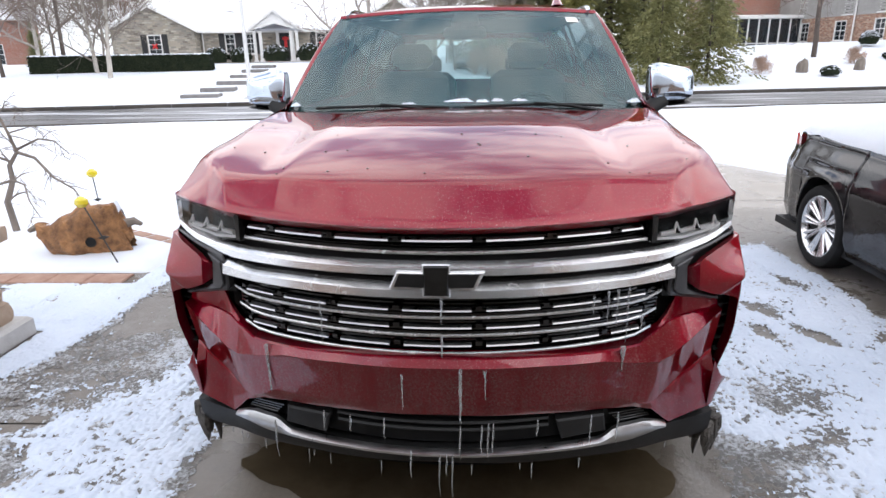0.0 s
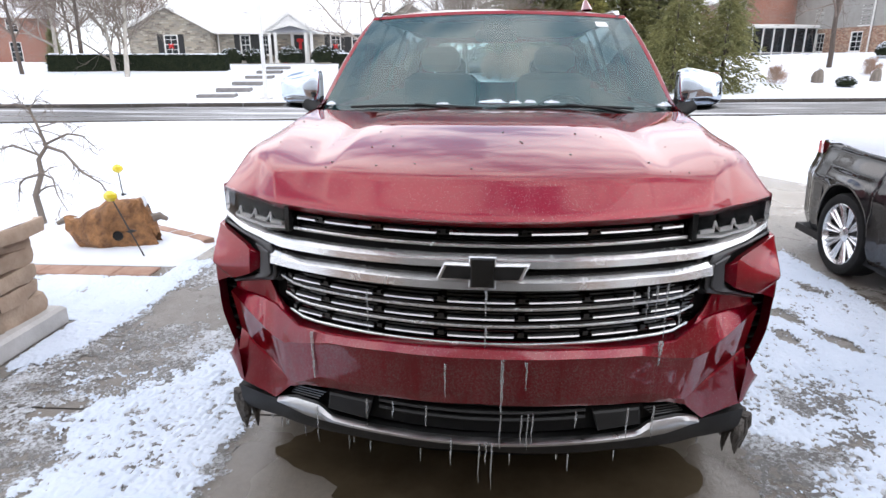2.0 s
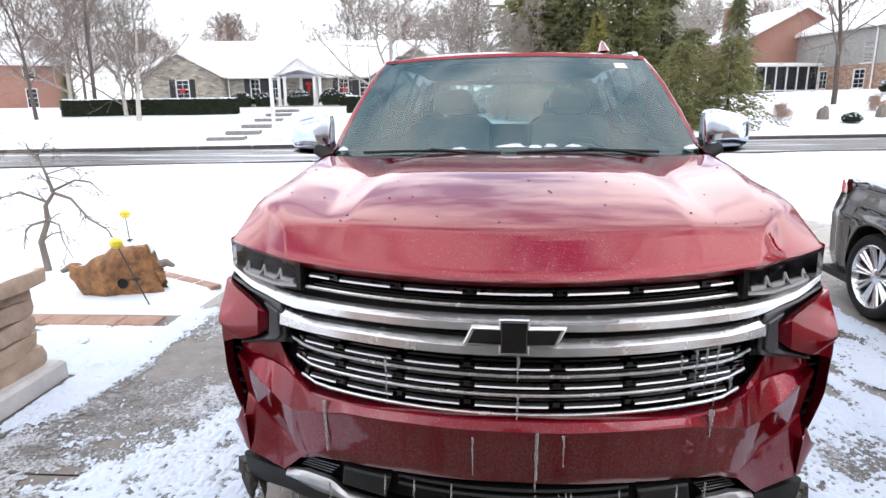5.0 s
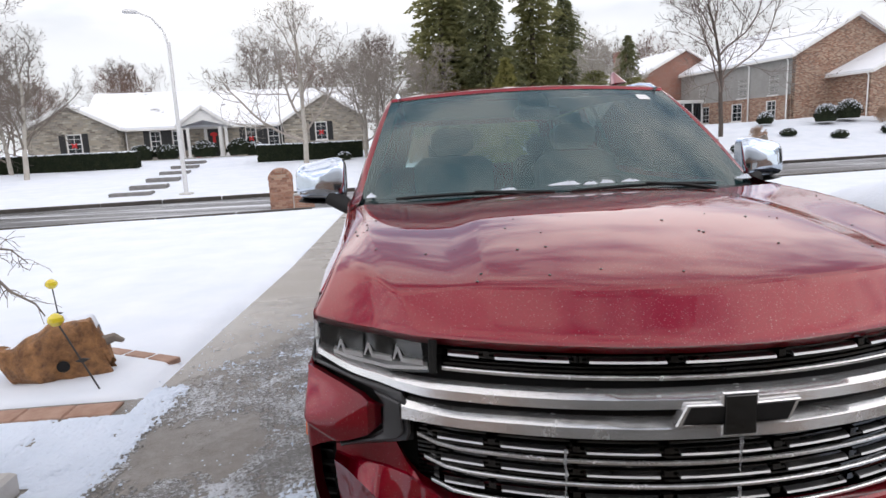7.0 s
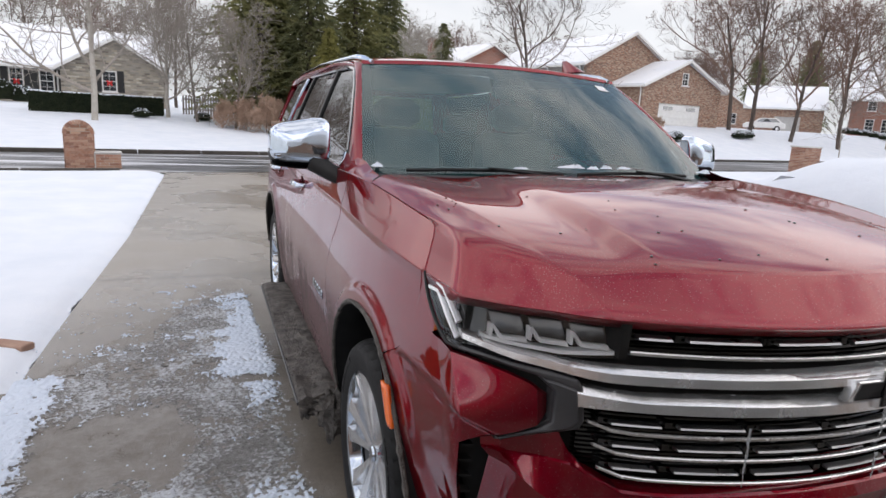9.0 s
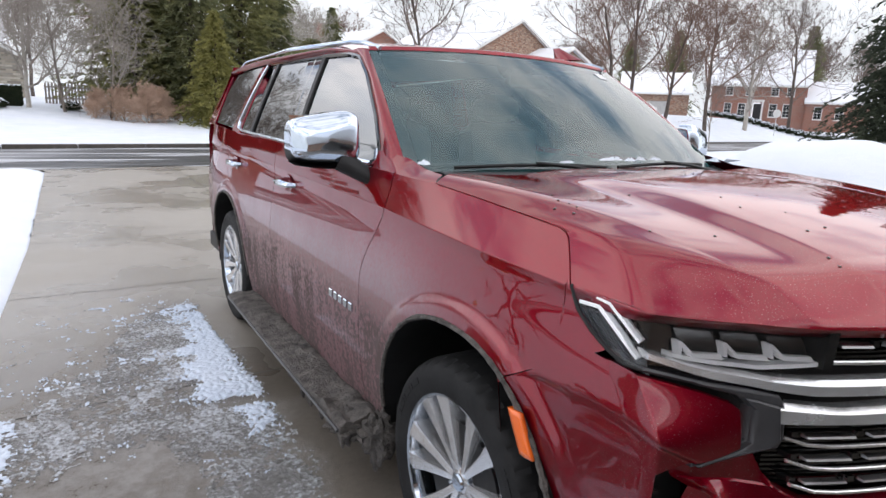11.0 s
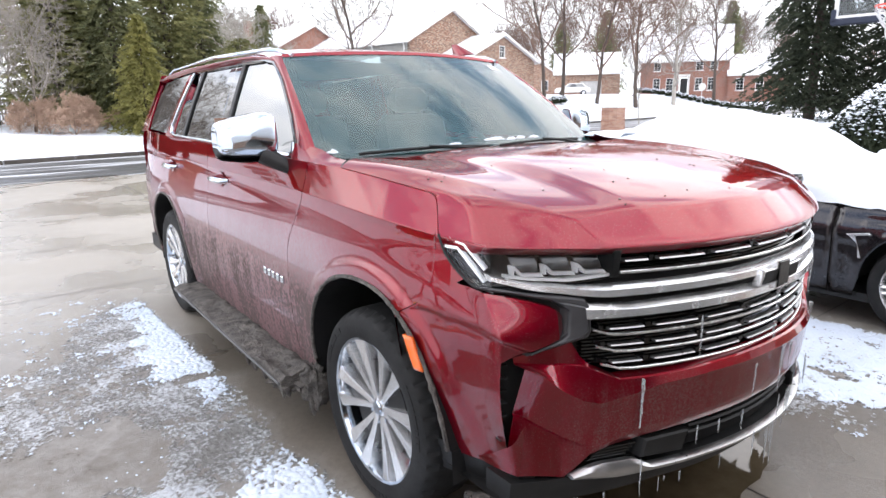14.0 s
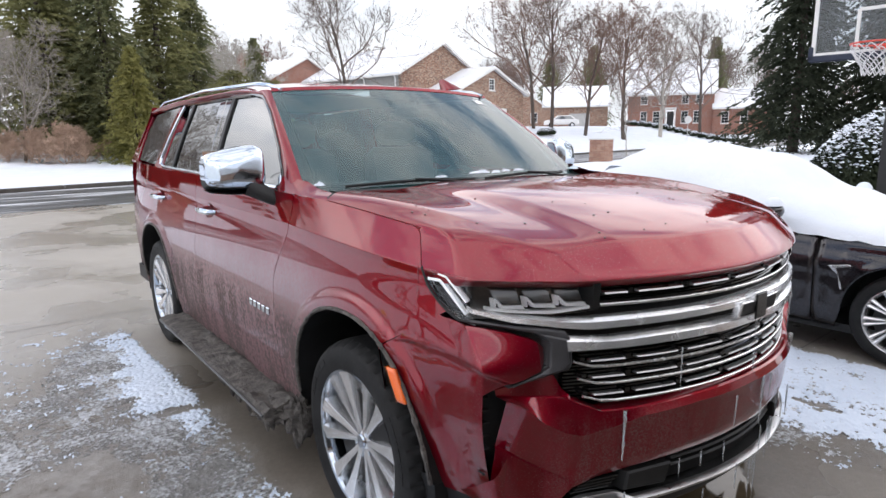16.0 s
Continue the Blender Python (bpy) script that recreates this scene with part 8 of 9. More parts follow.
for k in range(8):
    x = -9.4 + 0.88 * k
    part("porch_post", Build().box((x, sy, 1.25), (0.10, 0.10, 2.5)), WHITEPAINT, hc)
    if k < 7:
        part("porch_pane", Build().box((x + 0.44, sy + 0.02, 1.35), (0.76, 0.01, 2.2)), HOUSEGLASS, hc)
    if k < 3:
        part("porch_post", Build().box((-9.45, sy + 1.0 * k + 0.4, 1.25), (0.1, 0.1, 2.5)), WHITEPAINT, hc)
part("porch_rail", Build().box((-6.3, sy, 0.55), (6.3, 0.06, 0.08)).box((-6.3, sy, 2.45), (6.3, 0.1, 0.14)), WHITEPAINT, hc)
part("stone_terrace", Build().box((-8.0, sy - 2.6, 0.0), (6.0, 0.4, 0.55), bev=0.05), CAST, hc)

# the big red-brick house down the street
hd = thing("red_brick_house", "long two-storey red brick house with a snowy roof", "house", (70.5, 50.5, 1.75), -61)
b = Build()
low = [(1.6, 2.5, 0.7, 2.3), (3.2, 4.1, 0.7, 2.3), (6.7, 7.6, 0.7, 2.3), (8.2, 9.1, 0.7, 2.3)]
upw = [(1.6, 2.5, 3.2, 4.3), (3.9, 4.8, 3.2, 4.3), (6.7, 7.6, 3.2, 4.3), (8.4, 9.3, 3.2, 4.3)]
dor = (4.75, 6.05, 0.1, 2.4)
wall_cells(b, 10.6, -0.8, 4.7, low + upw + [dor], 0.3, I4)
wing = [(0.9, 1.8, 0.6, 2.1), (3.1, 4.0, 0.6, 2.1)]
wall_cells(b, 6.6, -0.8, 2.7, wing, 0.3, shift(10.6, -0.4))
gable_wall(b, 0, 9.0, 4.7, 8.7, 0.3, shift(10.6, 0.2, 0, 90))
b.box((10.45, 4.7, 1.95), (0.3, 8.4, 5.5))
b.box((17.05, 3.2, 0.95), (0.3, 6.6, 3.5))
part("wall", b, BRICK_RED, hd, "red brick wall", 0)
for o in low + upw:
    window(hd, I4, o)
for o in wing:
    window(hd, shift(10.6, -0.4), o)
roof_pair(hd, 0, 10.6, 0, 9.4, 4.7, 8.9, I4, axis="x")
roof_pair(hd, 10.75, 17.2, -0.4, 6.6, 2.7, 5.0, I4, axis="x")
dd = part("door", Build().box((5.4, 0.12, 1.2), (0.85, 0.08, 2.1), bev=0.02), SHUTTER, hd, "dark front door in a white surround")
part("door_frame", Build().box((4.82, -0.05, 1.25), (0.2, 0.2, 2.5)).box((5.98, -0.05, 1.25), (0.2, 0.2, 2.5)).box((5.4, -0.05, 2.6), (1.5, 0.25, 0.3), bev=0.05), WHITEPAINT, dd)

he = thing("brick_garage_house", "brown brick house with an attached garage", "house", (63.0, 68.0, 1.9), -50)
b = Build()
wall_cells(b, 16, -0.8, 3.4, [(10.5, 13.5, 0.0, 2.2), (2.0, 3.0, 1.0, 2.4), (5.0, 6.0, 1.0, 2.4)], 0.3, I4)
gable_wall(b, 0, 7.0, 3.4, 6.0, 0.3, I4)
part("wall", b, BRICK_MIX, he, smooth=0)
window(he, I4, (2.0, 3.0, 1.0, 2.4))
window(he, I4, (5.0, 6.0, 1.0, 2.4))
part("garage_door", Build().box((12.0, 0.2, 1.1), (3.0, 0.1, 2.2)), CAST, he)
roof_pair(he, 0, 7, 0, 9, 3.4, 6.0, I4)
roof_pair(he, 7, 16, 0, 9, 3.4, 6.2, I4, axis="x")

hb = thing("orange_brick_house", "two-storey orange brick house with white windows", "house", (-70.0, 66.0, 1.2), 30)
b = Build()
lo_ = [(3.0, 4.2, 0.8, 2.5), (7.0, 8.2, 0.8, 2.5), (11.5, 12.7, 0.8, 2.5), (15.6, 16.8, 0.1, 2.4)]
up_ = [(3.0, 4.2, 3.5, 5.0), (7.0, 8.2, 3.5, 5.0), (11.5, 12.7, 3.5, 5.0), (15.6, 16.8, 3.5, 5.0)]
wall_cells(b, 20, -0.8, 5.4, lo_ + up_, 0.3, I4)
b.box((19.85, 5, 2.3), (0.3, 9, 6.2))
part("wall", b, BRICK_RED, hb, smooth=0)
for o in lo_ + up_:
    window(hb, I4, o)
roof_pair(hb, 0, 20, 0, 10, 5.4, 8.4, I4, axis="x")

# ---- the garage front behind the viewer ----
home = thing("home_garage", "brick garage front with one wide door open", "house", (0, 0, 0))
b = Build()
wall_cells(b, 18.0, -0.1, 3.0, [(3.2, 8.0, -0.1, 2.3), (8.8, 11.6, -0.1, 2.3)], 0.3, shift(-5.8, -1.7))
b.box((12.05, -5.5, 1.45), (0.3, 7.9, 3.1))
b.box((-5.65, -5.5, 1.45), (0.3, 7.9, 3.1))
part("wall", b, BRICK_MIX, home, smooth=0)
part("garage_door", Build().box((4.4, -1.6, 1.1), (2.8, 0.08, 2.4)), WHITEPAINT, home, "closed white garage door")
part("garage_room", Build().box((-0.2, -8.5, 1.2), (5.2, 0.1, 2.8)).box((-2.7, -5.1, 1.2), (0.1, 6.2, 2.8)).box((2.3, -5.1, 1.2), (0.1, 6.2, 2.8)).box((-0.2, -5.1, 2.6), (5.2, 6.2, 0.1)).box((-0.2, -5.0, -0.06), (5.2, 6.6, 0.1)), CAST, home)
roof_pair(home, -5.8, 12.2, -1.7, -9.7 + 0.0, 3.0, 5.6, I4, axis="x", over=-0.45)
part("fascia", Build().box((3.2, -1.25, 2.86), (18.8, 0.05, 0.2)), WHITEPAINT, home)
part("soffit", Build().box((3.2, -1.48, 2.93), (18.8, 0.45, 0.03)), WHITEPAINT, home)
# ---- things beside the drive ----
def stone_piece(b, c, s, seed, rz=0.0):
    """A rough-hewn block."""
    rr = random.Random(seed)
    q = Build()
    n = 4
    x, y, z = s
    def face(fn):
        q.grid(fn, n, n)
    for ax in range(3):
        for sg in (-1, 1):
            def fn(u, v, ax=ax, sg=sg):
                p = [0, 0, 0]
                p[ax] = sg
                p[(ax + 1) % 3] = 2 * u - 1
                p[(ax + 2) % 3] = 2 * v - 1
                P = Vector((p[0], p[1], p[2]))
                soft = P * (1 - 0.045 * (P.length - 1))
                w = Vector((soft.x * x / 2, soft.y * y / 2, soft.z * z / 2))
                d = 0.022 * noise.noise(w * 9 + Vector((seed * 3.1, 0, 0)))
                return w + P * d
            face(fn)
    m = shift(c[0], c[1], c[2], rz)
    b.add([m @ Vector(p) for p in q.v], q.f)


pillar = thing("stone_pillar", "stacked buff sandstone pillar on a pale cast base", "pillar", (-3.09, 3.0, 0))
b = Build().box((0, 0, 0.06), (0.86, 0.86, 0.14), bev=0.02)
part("base", b, CAST, pillar, "pale cast-concrete base dusted with snow")
rr = random.Random(6)
z = 0.13
for k in range(5):
    h = (0.12, 0.09, 0.10, 0.11, 0.08)[k]
    cuts = [-0.36, rr.uniform(-0.12, 0.1), 0.36]
    for a, c in zip(cuts, cuts[1:]):
        for yy, dy in ((-0.18, 0.36), (0.18, 0.36)):
            b = Build()
            inset = 0.012 * k
            stone_piece(b, ((a + c) / 2 * (1 - inset), yy * (1 - inset), z + h / 2), ((c - a) * 0.985 * (1 - inset), dy * 0.985, h * 0.97), k * 7 + int(a * 10) + int(yy * 30), rr.uniform(-2.5, 2.5))
            part("stone", b, PLANTER, pillar)
    z += h
b = Build()
stone_piece(b, (0, 0, z + 0.045), (0.84, 0.84, 0.085), 77)
part("cap_stone", b, PLANTER, pillar, "broad sandstone cap")
part("cap_snow", Build().grid(lambda u, v: (0.78 * (u - 0.5), 0.78 * (v - 0.5), z + 0.085 + 0.05 * (math.sin(math.pi * u) * math.sin(math.pi * v)) ** 0.4), 14, 14), SNOW, pillar)

# burl slab
burl = thing("burl_log", "upturned slab of rough brown burl wood, snow on its back", "log", (-3.30, 5.05, 0.02), 14)
def burl_pt(u, v):
    a = 2 * math.pi * v
    x = -0.37 + 0.74 * u
    top = smc(u, [(0, 0.30), (0.12, 0.27), (0.3, 0.34), (0.55, 0.44), (0.85, 0.43), (0.95, 0.25), (1, 0.1)])
    bot = smc(u, [(0, 0.16), (0.15, 0.0), (0.8, -0.03), (0.95, -0.06), (1, -0.05)])
    mid, hh = (top + bot) / 2, (top - bot) / 2
    th = 0.13 * math.sin(math.pi * min(max(0.06 + 0.9 * u, 0), 1)) ** 0.5
    n_ = 0.030 * noise.noise(Vector((x * 6, a, 2.0))) + 0.020 * noise.noise(Vector((x * 14, a * 3, 5.0)))
    ca, sa = math.cos(a), math.sin(a)
    q = (abs(ca) ** 3 + abs(sa) ** 3) ** (-1 / 3)
    return (x + n_, (th + n_) * q * ca, mid + (hh + n_) * q * sa)
b = Build().grid(burl_pt, 40, 32)
part("slab", b, BURL, burl, "figured red-brown burl face")
part("knot_hole", Build().lathe([(0.0, -0.13), (0.035, -0.135), (0.045, -0.15)], 12, "y", (0.08, 0, 0.13)), TRIM, burl)
part("snow_back", Build().grid(lambda u, v: (lambda p: (p[0], p[1] + 0.06 * v - 0.02 + 0.28 * v, p[2] * (1 - 0.75 * sm(v, 0.35, 1)) + 0.035 * math.sin(math.pi * min(v * 1.6, 1)) - 0.015))(burl_pt(0.06 + 0.84 * u, 0.25)), 26, 14), SNOW, burl, smooth=80)
for x, s in ((-0.40, -1), (0.40, 1)):
    part("stub", Build().tube([(x - 0.14 * s, 0.03, 0.22), (x + 0.0 * s, 0.05, 0.25), (x + 0.06 * s, 0.03, 0.22)], [0.05, 0.035, 0.018], 7), BARK, burl)

# weeping dwarf tree: a crooked stem, arching limbs and hanging twigs
W_TREE = Build()
rr = random.Random(12)
def limb(pts, r, twigs, lev=0):
    pts = [Vector(p) for p in pts]
    rad = [max(r * (1 - 0.7 * k / (len(pts) - 1)), 0.0022) for k in range(len(pts))]
    W_TREE.tube(pts, rad, 8 if lev == 0 else 5, cap=False)
    for k in range(twigs):
        i = rr.randint(1, len(pts) - 2) if len(pts) > 2 else 0
        q = pts[i].lerp(pts[i + 1], rr.random())
        d = (pts[i + 1] - pts[i]).normalized()
        d = (d * 0.7 + Vector((rr.uniform(-1, 1), rr.uniform(-1, 1), rr.uniform(-0.7, 0.9)))).normalized()
        ln = rr.uniform(0.12, 0.34) / (1 + 0.5 * lev)
        run = [q]
        for j in range(4):
            d = (d + Vector((rr.uniform(-0.3, 0.3), rr.uniform(-0.3, 0.3), rr.uniform(-0.35, 0.12)))).normalized()
            run.append(run[-1] + d * ln / 4)
        limb(run, max(rad[i] * 0.45, 0.003), 4 if lev == 0 else (2 if lev == 1 else 0), lev + 1) if lev < 3 else None
limb([(0, 0, -0.05), (-0.03, 0, 0.30), (0.06, 0.02, 0.51), (0.075, 0, 0.66), (0.165, 0.02, 0.785), (0.135, 0, 0.97), (0.06, 0.02, 1.15)], 0.034, 8)
limb([(0.165, 0.02, 0.785), (0.38, -0.05, 0.74), (0.56, -0.1, 0.56), (0.75, -0.12, 0.45), (0.81, -0.12, 0.34)], 0.018, 7, 1)
limb([(0.15, 0.0, 0.80), (0.35, 0.1, 0.90), (0.47, 0.15, 0.87), (0.56, 0.2, 0.74)], 0.014, 6, 1)
limb([(0.06, 0, 0.51), (-0.14, 0.05, 0.46), (-0.25, 0.1, 0.40), (-0.30, 0.1, 0.2)], 0.016, 6, 1)
limb([(0.09, 0, 0.70), (-0.08, -0.1, 0.81), (-0.25, -0.15, 0.76), (-0.4, -0.2, 0.55)], 0.014, 7, 1)
limb([(0.07, 0, 0.52), (0.22, -0.05, 0.48), (0.27, -0.1, 0.33), (0.36, -0.12, 0.17)], 0.012, 5, 1)
limb([(0.06, 0.02, 1.15), (-0.05, 0, 1.19), (-0.23, -0.05, 1.17)], 0.008, 4, 1)
limb([(0.06, 0.02, 1.15), (0.15, 0.05, 1.24), (0.26, 0.1, 1.18)], 0.008, 4, 1)
limb([(0.135, 0, 0.97), (0.3, 0.1, 1.02), (0.42, 0.1, 0.95)], 0.009, 4, 1)
dwarf = solid("dwarf_tree", W_TREE, BARK, "small bare weeping tree with crooked twigs", "tree", (-4.45, 5.72, 0.03), raw=True)

# garden stakes with yellow glass tops
def garden_stake(at, lean, lab):
    root = thing("garden_stake", lab, "ornament", at)
    top = Vector((lean[0], lean[1], lean[2]))
    part("rod", Build().tube([(0, 0, -0.05), tuple(top)], 0.006, 6), IRON, root)
    part("glass_top", Build().lathe([(0.0, -0.045), (0.03, -0.04), (0.055, -0.01), (0.05, 0.02), (0.02, 0.045), (0.0, 0.05)], 14, "z", tuple(top)), YELLOW, root, "yellow glass blossom")
    mid = top * 0.42
    part("leaf", Build().prism([(-0.05, 0), (0, 0.02), (0.05, 0.01), (0, -0.015)], lambda a, c, d: (mid.x + a, mid.y + d, mid.z + c), -0.012, 0.0), IRON, root)
garden_stake((-2.83, 4.72, 0.03), (-0.30, 0.1, 0.50), "black garden stake with a yellow glass blossom")
garden_stake((-3.85, 6.2, 0.03), (-0.06, 0.05, 0.48), "black garden stake with a yellow glass blossom")

# clay paver edging at the snow's margin
edging = thing("paver_edging", "row of clay pavers edging the snowy bed", "edging", (-2.6, 4.42, 0), 0, kind="structure")
for k in range(14):
    part("paver", Build().box((-0.16 - 0.31 * k, 0.0, -0.012), (0.302, 0.2, 0.05), bev=0.008), PAVER, edging)
for k in range(6):
    part("paver", Build().box((-0.02 - 0.24 * k, 0.88 + 0.14 * k, 0.02 - 0.002 * k), (0.24, 0.11, 0.05), -30, bev=0.008), PAVER, edging)

# brick mailbox by the street
mb = thing("brick_mailbox", "arched brick mailbox pier with a low brick planter", "mailbox", (-3.95, 18.5, -0.06), ANG)
def brick_course(x0, x1, y0, y1, z, root, off):
    L = 0.2
    x = x0 - off
    k = 0
    while x < x1 - 0.01:
        a, c = max(x, x0), min(x + L, x1)
        if c - a > 0.03:
            part("brick", Build().box(((a + c) / 2, (y0 + y1) / 2, z), (c - a - 0.008, y1 - y0, 0.062)), BRICKLOOSE, root, smooth=0)
        x += L
BRICKLOOSE, n, l, p = nodes_of("single_brick")
info = n.new("ShaderNodeObjectInfo")
l.new(mixc(n, l, ramp(n, l, tex_noise(n, l, 14, 4), [(0.3, grey(0)), (0.7, grey(0.35))]), ramp(n, l, info.outputs["Random"], [(0.0, (0.19, 0.08, 0.05)), (0.4, (0.34, 0.16, 0.10)), (0.7, (0.42, 0.26, 0.18)), (1.0, (0.25, 0.11, 0.07))]), (0.45, 0.38, 0.32)), p.inputs["Base Color"])
p.inputs["Roughness"].default_value = 0.9
part("mortar_core", Build().box((0, 0, 0.42), (0.60, 0.50, 0.84)).prism([(0.30 * math.cos(math.pi * k / 14), 0.84 + 0.28 * math.sin(math.pi * k / 14)) for k in range(15)], lambda a, c, d: (a, d, c), -0.25, 0.25), BRICK_MIX, mb)
part("mortar_core", Build().box((0.60, 0, 0.19), (0.60, 0.5, 0.36)), CAST, mb)
for k in range(12):
    z = 0.035 + 0.07 * k
    for yy in ((-0.275, -0.235), (0.235, 0.275)):
        brick_course(-0.31, 0.31, *yy, z, mb, 0.1 * (k % 2))
    for sx in (-0.315, 0.315):
        part("brick", Build().box((sx, 0.1 * (k % 2) - 0.13, z), (0.04, 0.2, 0.062)).box((sx, 0.1 * (k % 2) + 0.08, z), (0.04, 0.19, 0.062)), BRICKLOOSE, mb, smooth=0)
    if k < 5:
        brick_course(0.33, 0.90, -0.275, -0.235, z, mb, 0.1 * (k % 2))
for k in range(16):
    a = math.pi * (k + 0.5) / 16
    m = Matrix.Translation((0.30 * math.cos(a), 0, 0.84 + 0.28 * math.sin(a))) @ Matrix.Rotation(-a + math.pi / 2, 4, "Y")
    q = Build().box((0, 0, 0), (0.055, 0.56, 0.09))
    part("brick", Build().add([m @ Vector(p) for p in q.v], q.f), BRICKLOOSE, mb, smooth=0)
part("ledge", Build().box((0.62, 0, 0.385), (0.62, 0.56, 0.04), bev=0.01), CAST, mb)

# brick pier on the other side
pier = thing("brick_pier", "square red brick mailbox pier", "mailbox", (25.2, 21.0, -0.08), ANG)
part("mortar_core", Build().box((0, 0, 0.6), (0.86, 0.86, 1.24)), CAST, pier)
for k in range(17):
    z = 0.04 + 0.072 * k
    for yy in ((-0.46, -0.42),):
        brick_course(-0.46, 0.46, *yy, z, pier, 0.1 * (k % 2))
    for j in range(4):
        part("brick", Build().box((-0.44, -0.33 + 0.22 * j, z), (0.04, 0.21, 0.062)), BRICKLOOSE, pier, smooth=0)
part("cap", Build().box((0, 0, 1.26), (0.98, 0.98, 0.07), bev=0.02), CAST, pier)

# street lamp
lamp = thing("street_lamp", "tall pale street lamp with a curved arm", "street lamp", on_ground(-8.85, 25.3))
part("pole", Build().tube([(0, 0, -0.1), (0, 0, 2.5), (0, 0, 5.75)], [0.09, 0.075, 0.06], 12), POLEWHITE, lamp)
part("arm", Build().tube([(0, 0, 5.6), (-0.12, -0.05, 6.15), (-0.45, -0.2, 6.6), (-0.9, -0.4, 6.78)], [0.045, 0.04, 0.035, 0.03], 8), POLEWHITE, lamp)
part("lamp_head", Build().box((-1.08, -0.48, 6.78), (0.5, 0.22, 0.14), 24, bev=0.05), POLEWHITE, lamp)
part("footing", Build().box((0, 0, 0.03), (0.45, 0.45, 0.1), bev=0.03), CAST, lamp)

# picket fence
fence = thing("picket_fence", "weathered picket fence at the lawn's back", "fence", on_ground(-1.5, 42.3), ANG)
for k in range(34):
    part("picket", Build().box((0.16 * k, 0, 0.55), (0.10, 0.025, 1.15)), WOODFENCE, fence)
for z in (0.3, 0.9):
    part("fence_rail", Build().box((2.64, 0.04, z), (5.4, 0.05, 0.09)), WOODFENCE, fence)

# standing stones on the far lawn
for k, (x, y) in enumerate(((16.9, 33.2), (19.9, 33.5))):
    b = Build().grid(lambda u, v: (lambda a, q: ((0.30 + 0.06 * noise.noise(Vector((math.cos(a) * 2, math.sin(a) * 2, v * 3 + k)))) * math.cos(a) * q, 0.2 * math.sin(a) * q, 0.72 * v - 0.08 + 0.05 * math.cos(a) * v))(6.2832 * u, max(1 - v ** 4, 0.0) ** 0.5), 14, 9, True)
    solid("garden_stone", b, BARK, "upright rough garden stone in the snow", "stone", on_ground(x, y), 20 * k, group="garden stones")

# road sign and far cars
sg = thing("road_sign", "round white road sign on a thin post", "road sign", on_ground(63.0, 37.5))
part("post", Build().tube([(0, 0, 0), (0, 0, 2.7)], 0.035, 6), POLEWHITE, sg)
part("sign_plate", Build().lathe([(0.0, -0.02), (0.42, -0.02), (0.42, 0.02), (0.0, 0.02)], 20, "x", (0, 0, 2.3)), WHITEPAINT, sg)


def far_car(at, rz, mat, lab):
    root = thing("parked_car", lab, "car", at, rz)
    prof = [(-2.25, 0.35), (-2.3, 0.75), (-2.0, 0.98), (-1.1, 1.05), (-0.5, 1.55), (1.2, 1.58), (1.9, 1.05), (2.25, 0.95), (2.3, 0.4)]
    part("body", Build().prism(prof, lambda a, c, d: (a, d, c), -0.88, 0.88, 0.06), mat, root)
    part("side_window", Build().prism([(-0.95, 1.08), (-0.42, 1.48), (1.12, 1.50), (1.65, 1.08)], lambda a, c, d: (a, d, c), -0.892, -0.87), DARKGLASS, root)
    for x in (-1.4, 1.4):
        for y in (-0.8, 0.8):
            w = part("wheel", Build().lathe([(0.0, -0.1), (0.33, -0.1), (0.33, 0.1), (0.0, 0.1)], 20, "y", (x, y, 0.33)), RUBBER, root)
            part("rim", Build().lathe([(0.0, -0.11), (0.2, -0.11), (0.2, 0.11), (0.0, 0.11)], 16, "y", (x, y, 0.33)), RIMMETAL, w)
    return root


far_car(on_ground(64.0, 56.5, 0.0), -45, WHITEPAINT, "white car parked by the far garage")
far_car(on_ground(80.0, 33.0, 0.0), -60, BLACKPAINT, "dark car parked under the spruces")

# basketball hoop
hoop = thing("basketball_hoop", "basketball hoop with a clear board on a dark post", "basketball hoop", (6.4, 3.10, 0.03), 5)
part("post", Build().box((0.0, -0.05, 1.3), (0.11, 0.11, 2.6), bev=0.015), IRON, hoop)
part("base", Build().box((0.1, 0, 0.08), (0.9, 0.7, 0.18), bev=0.05), TRIM, hoop)
part("arm", Build().tube([(0, -0.05, 2.4), (-0.48, 0, 2.75)], 0.04, 6).tube([(0, -0.05, 1.9), (-0.48, 0, 2.45)], 0.03, 6), IRON, hoop)
bx = -0.50
board = part("backboard", Build().box((bx, 0, 2.86), (0.02, 1.34, 0.84)), ACRYLIC, hoop, "clear acrylic backboard")
part("board_frame", Build().box((bx, -0.68, 2.86), (0.035, 0.04, 0.92)).box((bx, 0.68, 2.86), (0.035, 0.04, 0.92)).box((bx, 0, 3.30), (0.035, 1.4, 0.04)).box((bx, 0, 2.425), (0.035, 1.4, 0.035)).box((bx - 0.004, -0.26, 2.66), (0.02, 0.035, 0.42)).box((bx - 0.004, 0.26, 2.66), (0.02, 0.035, 0.42)).box((bx - 0.004, 0, 2.87), (0.02, 0.52, 0.035)), WHITEPAINT, board, "white frame lines")
part("board_pad", Build().box((bx, 0, 2.38), (0.055, 1.44, 0.08), bev=0.015).box((bx, 0.70, 2.44), (0.055, 0.05, 0.15), bev=0.01).box((bx, -0.70, 2.44), (0.055, 0.05, 0.15), bev=0.01), NAVY, board, "navy edge padding")
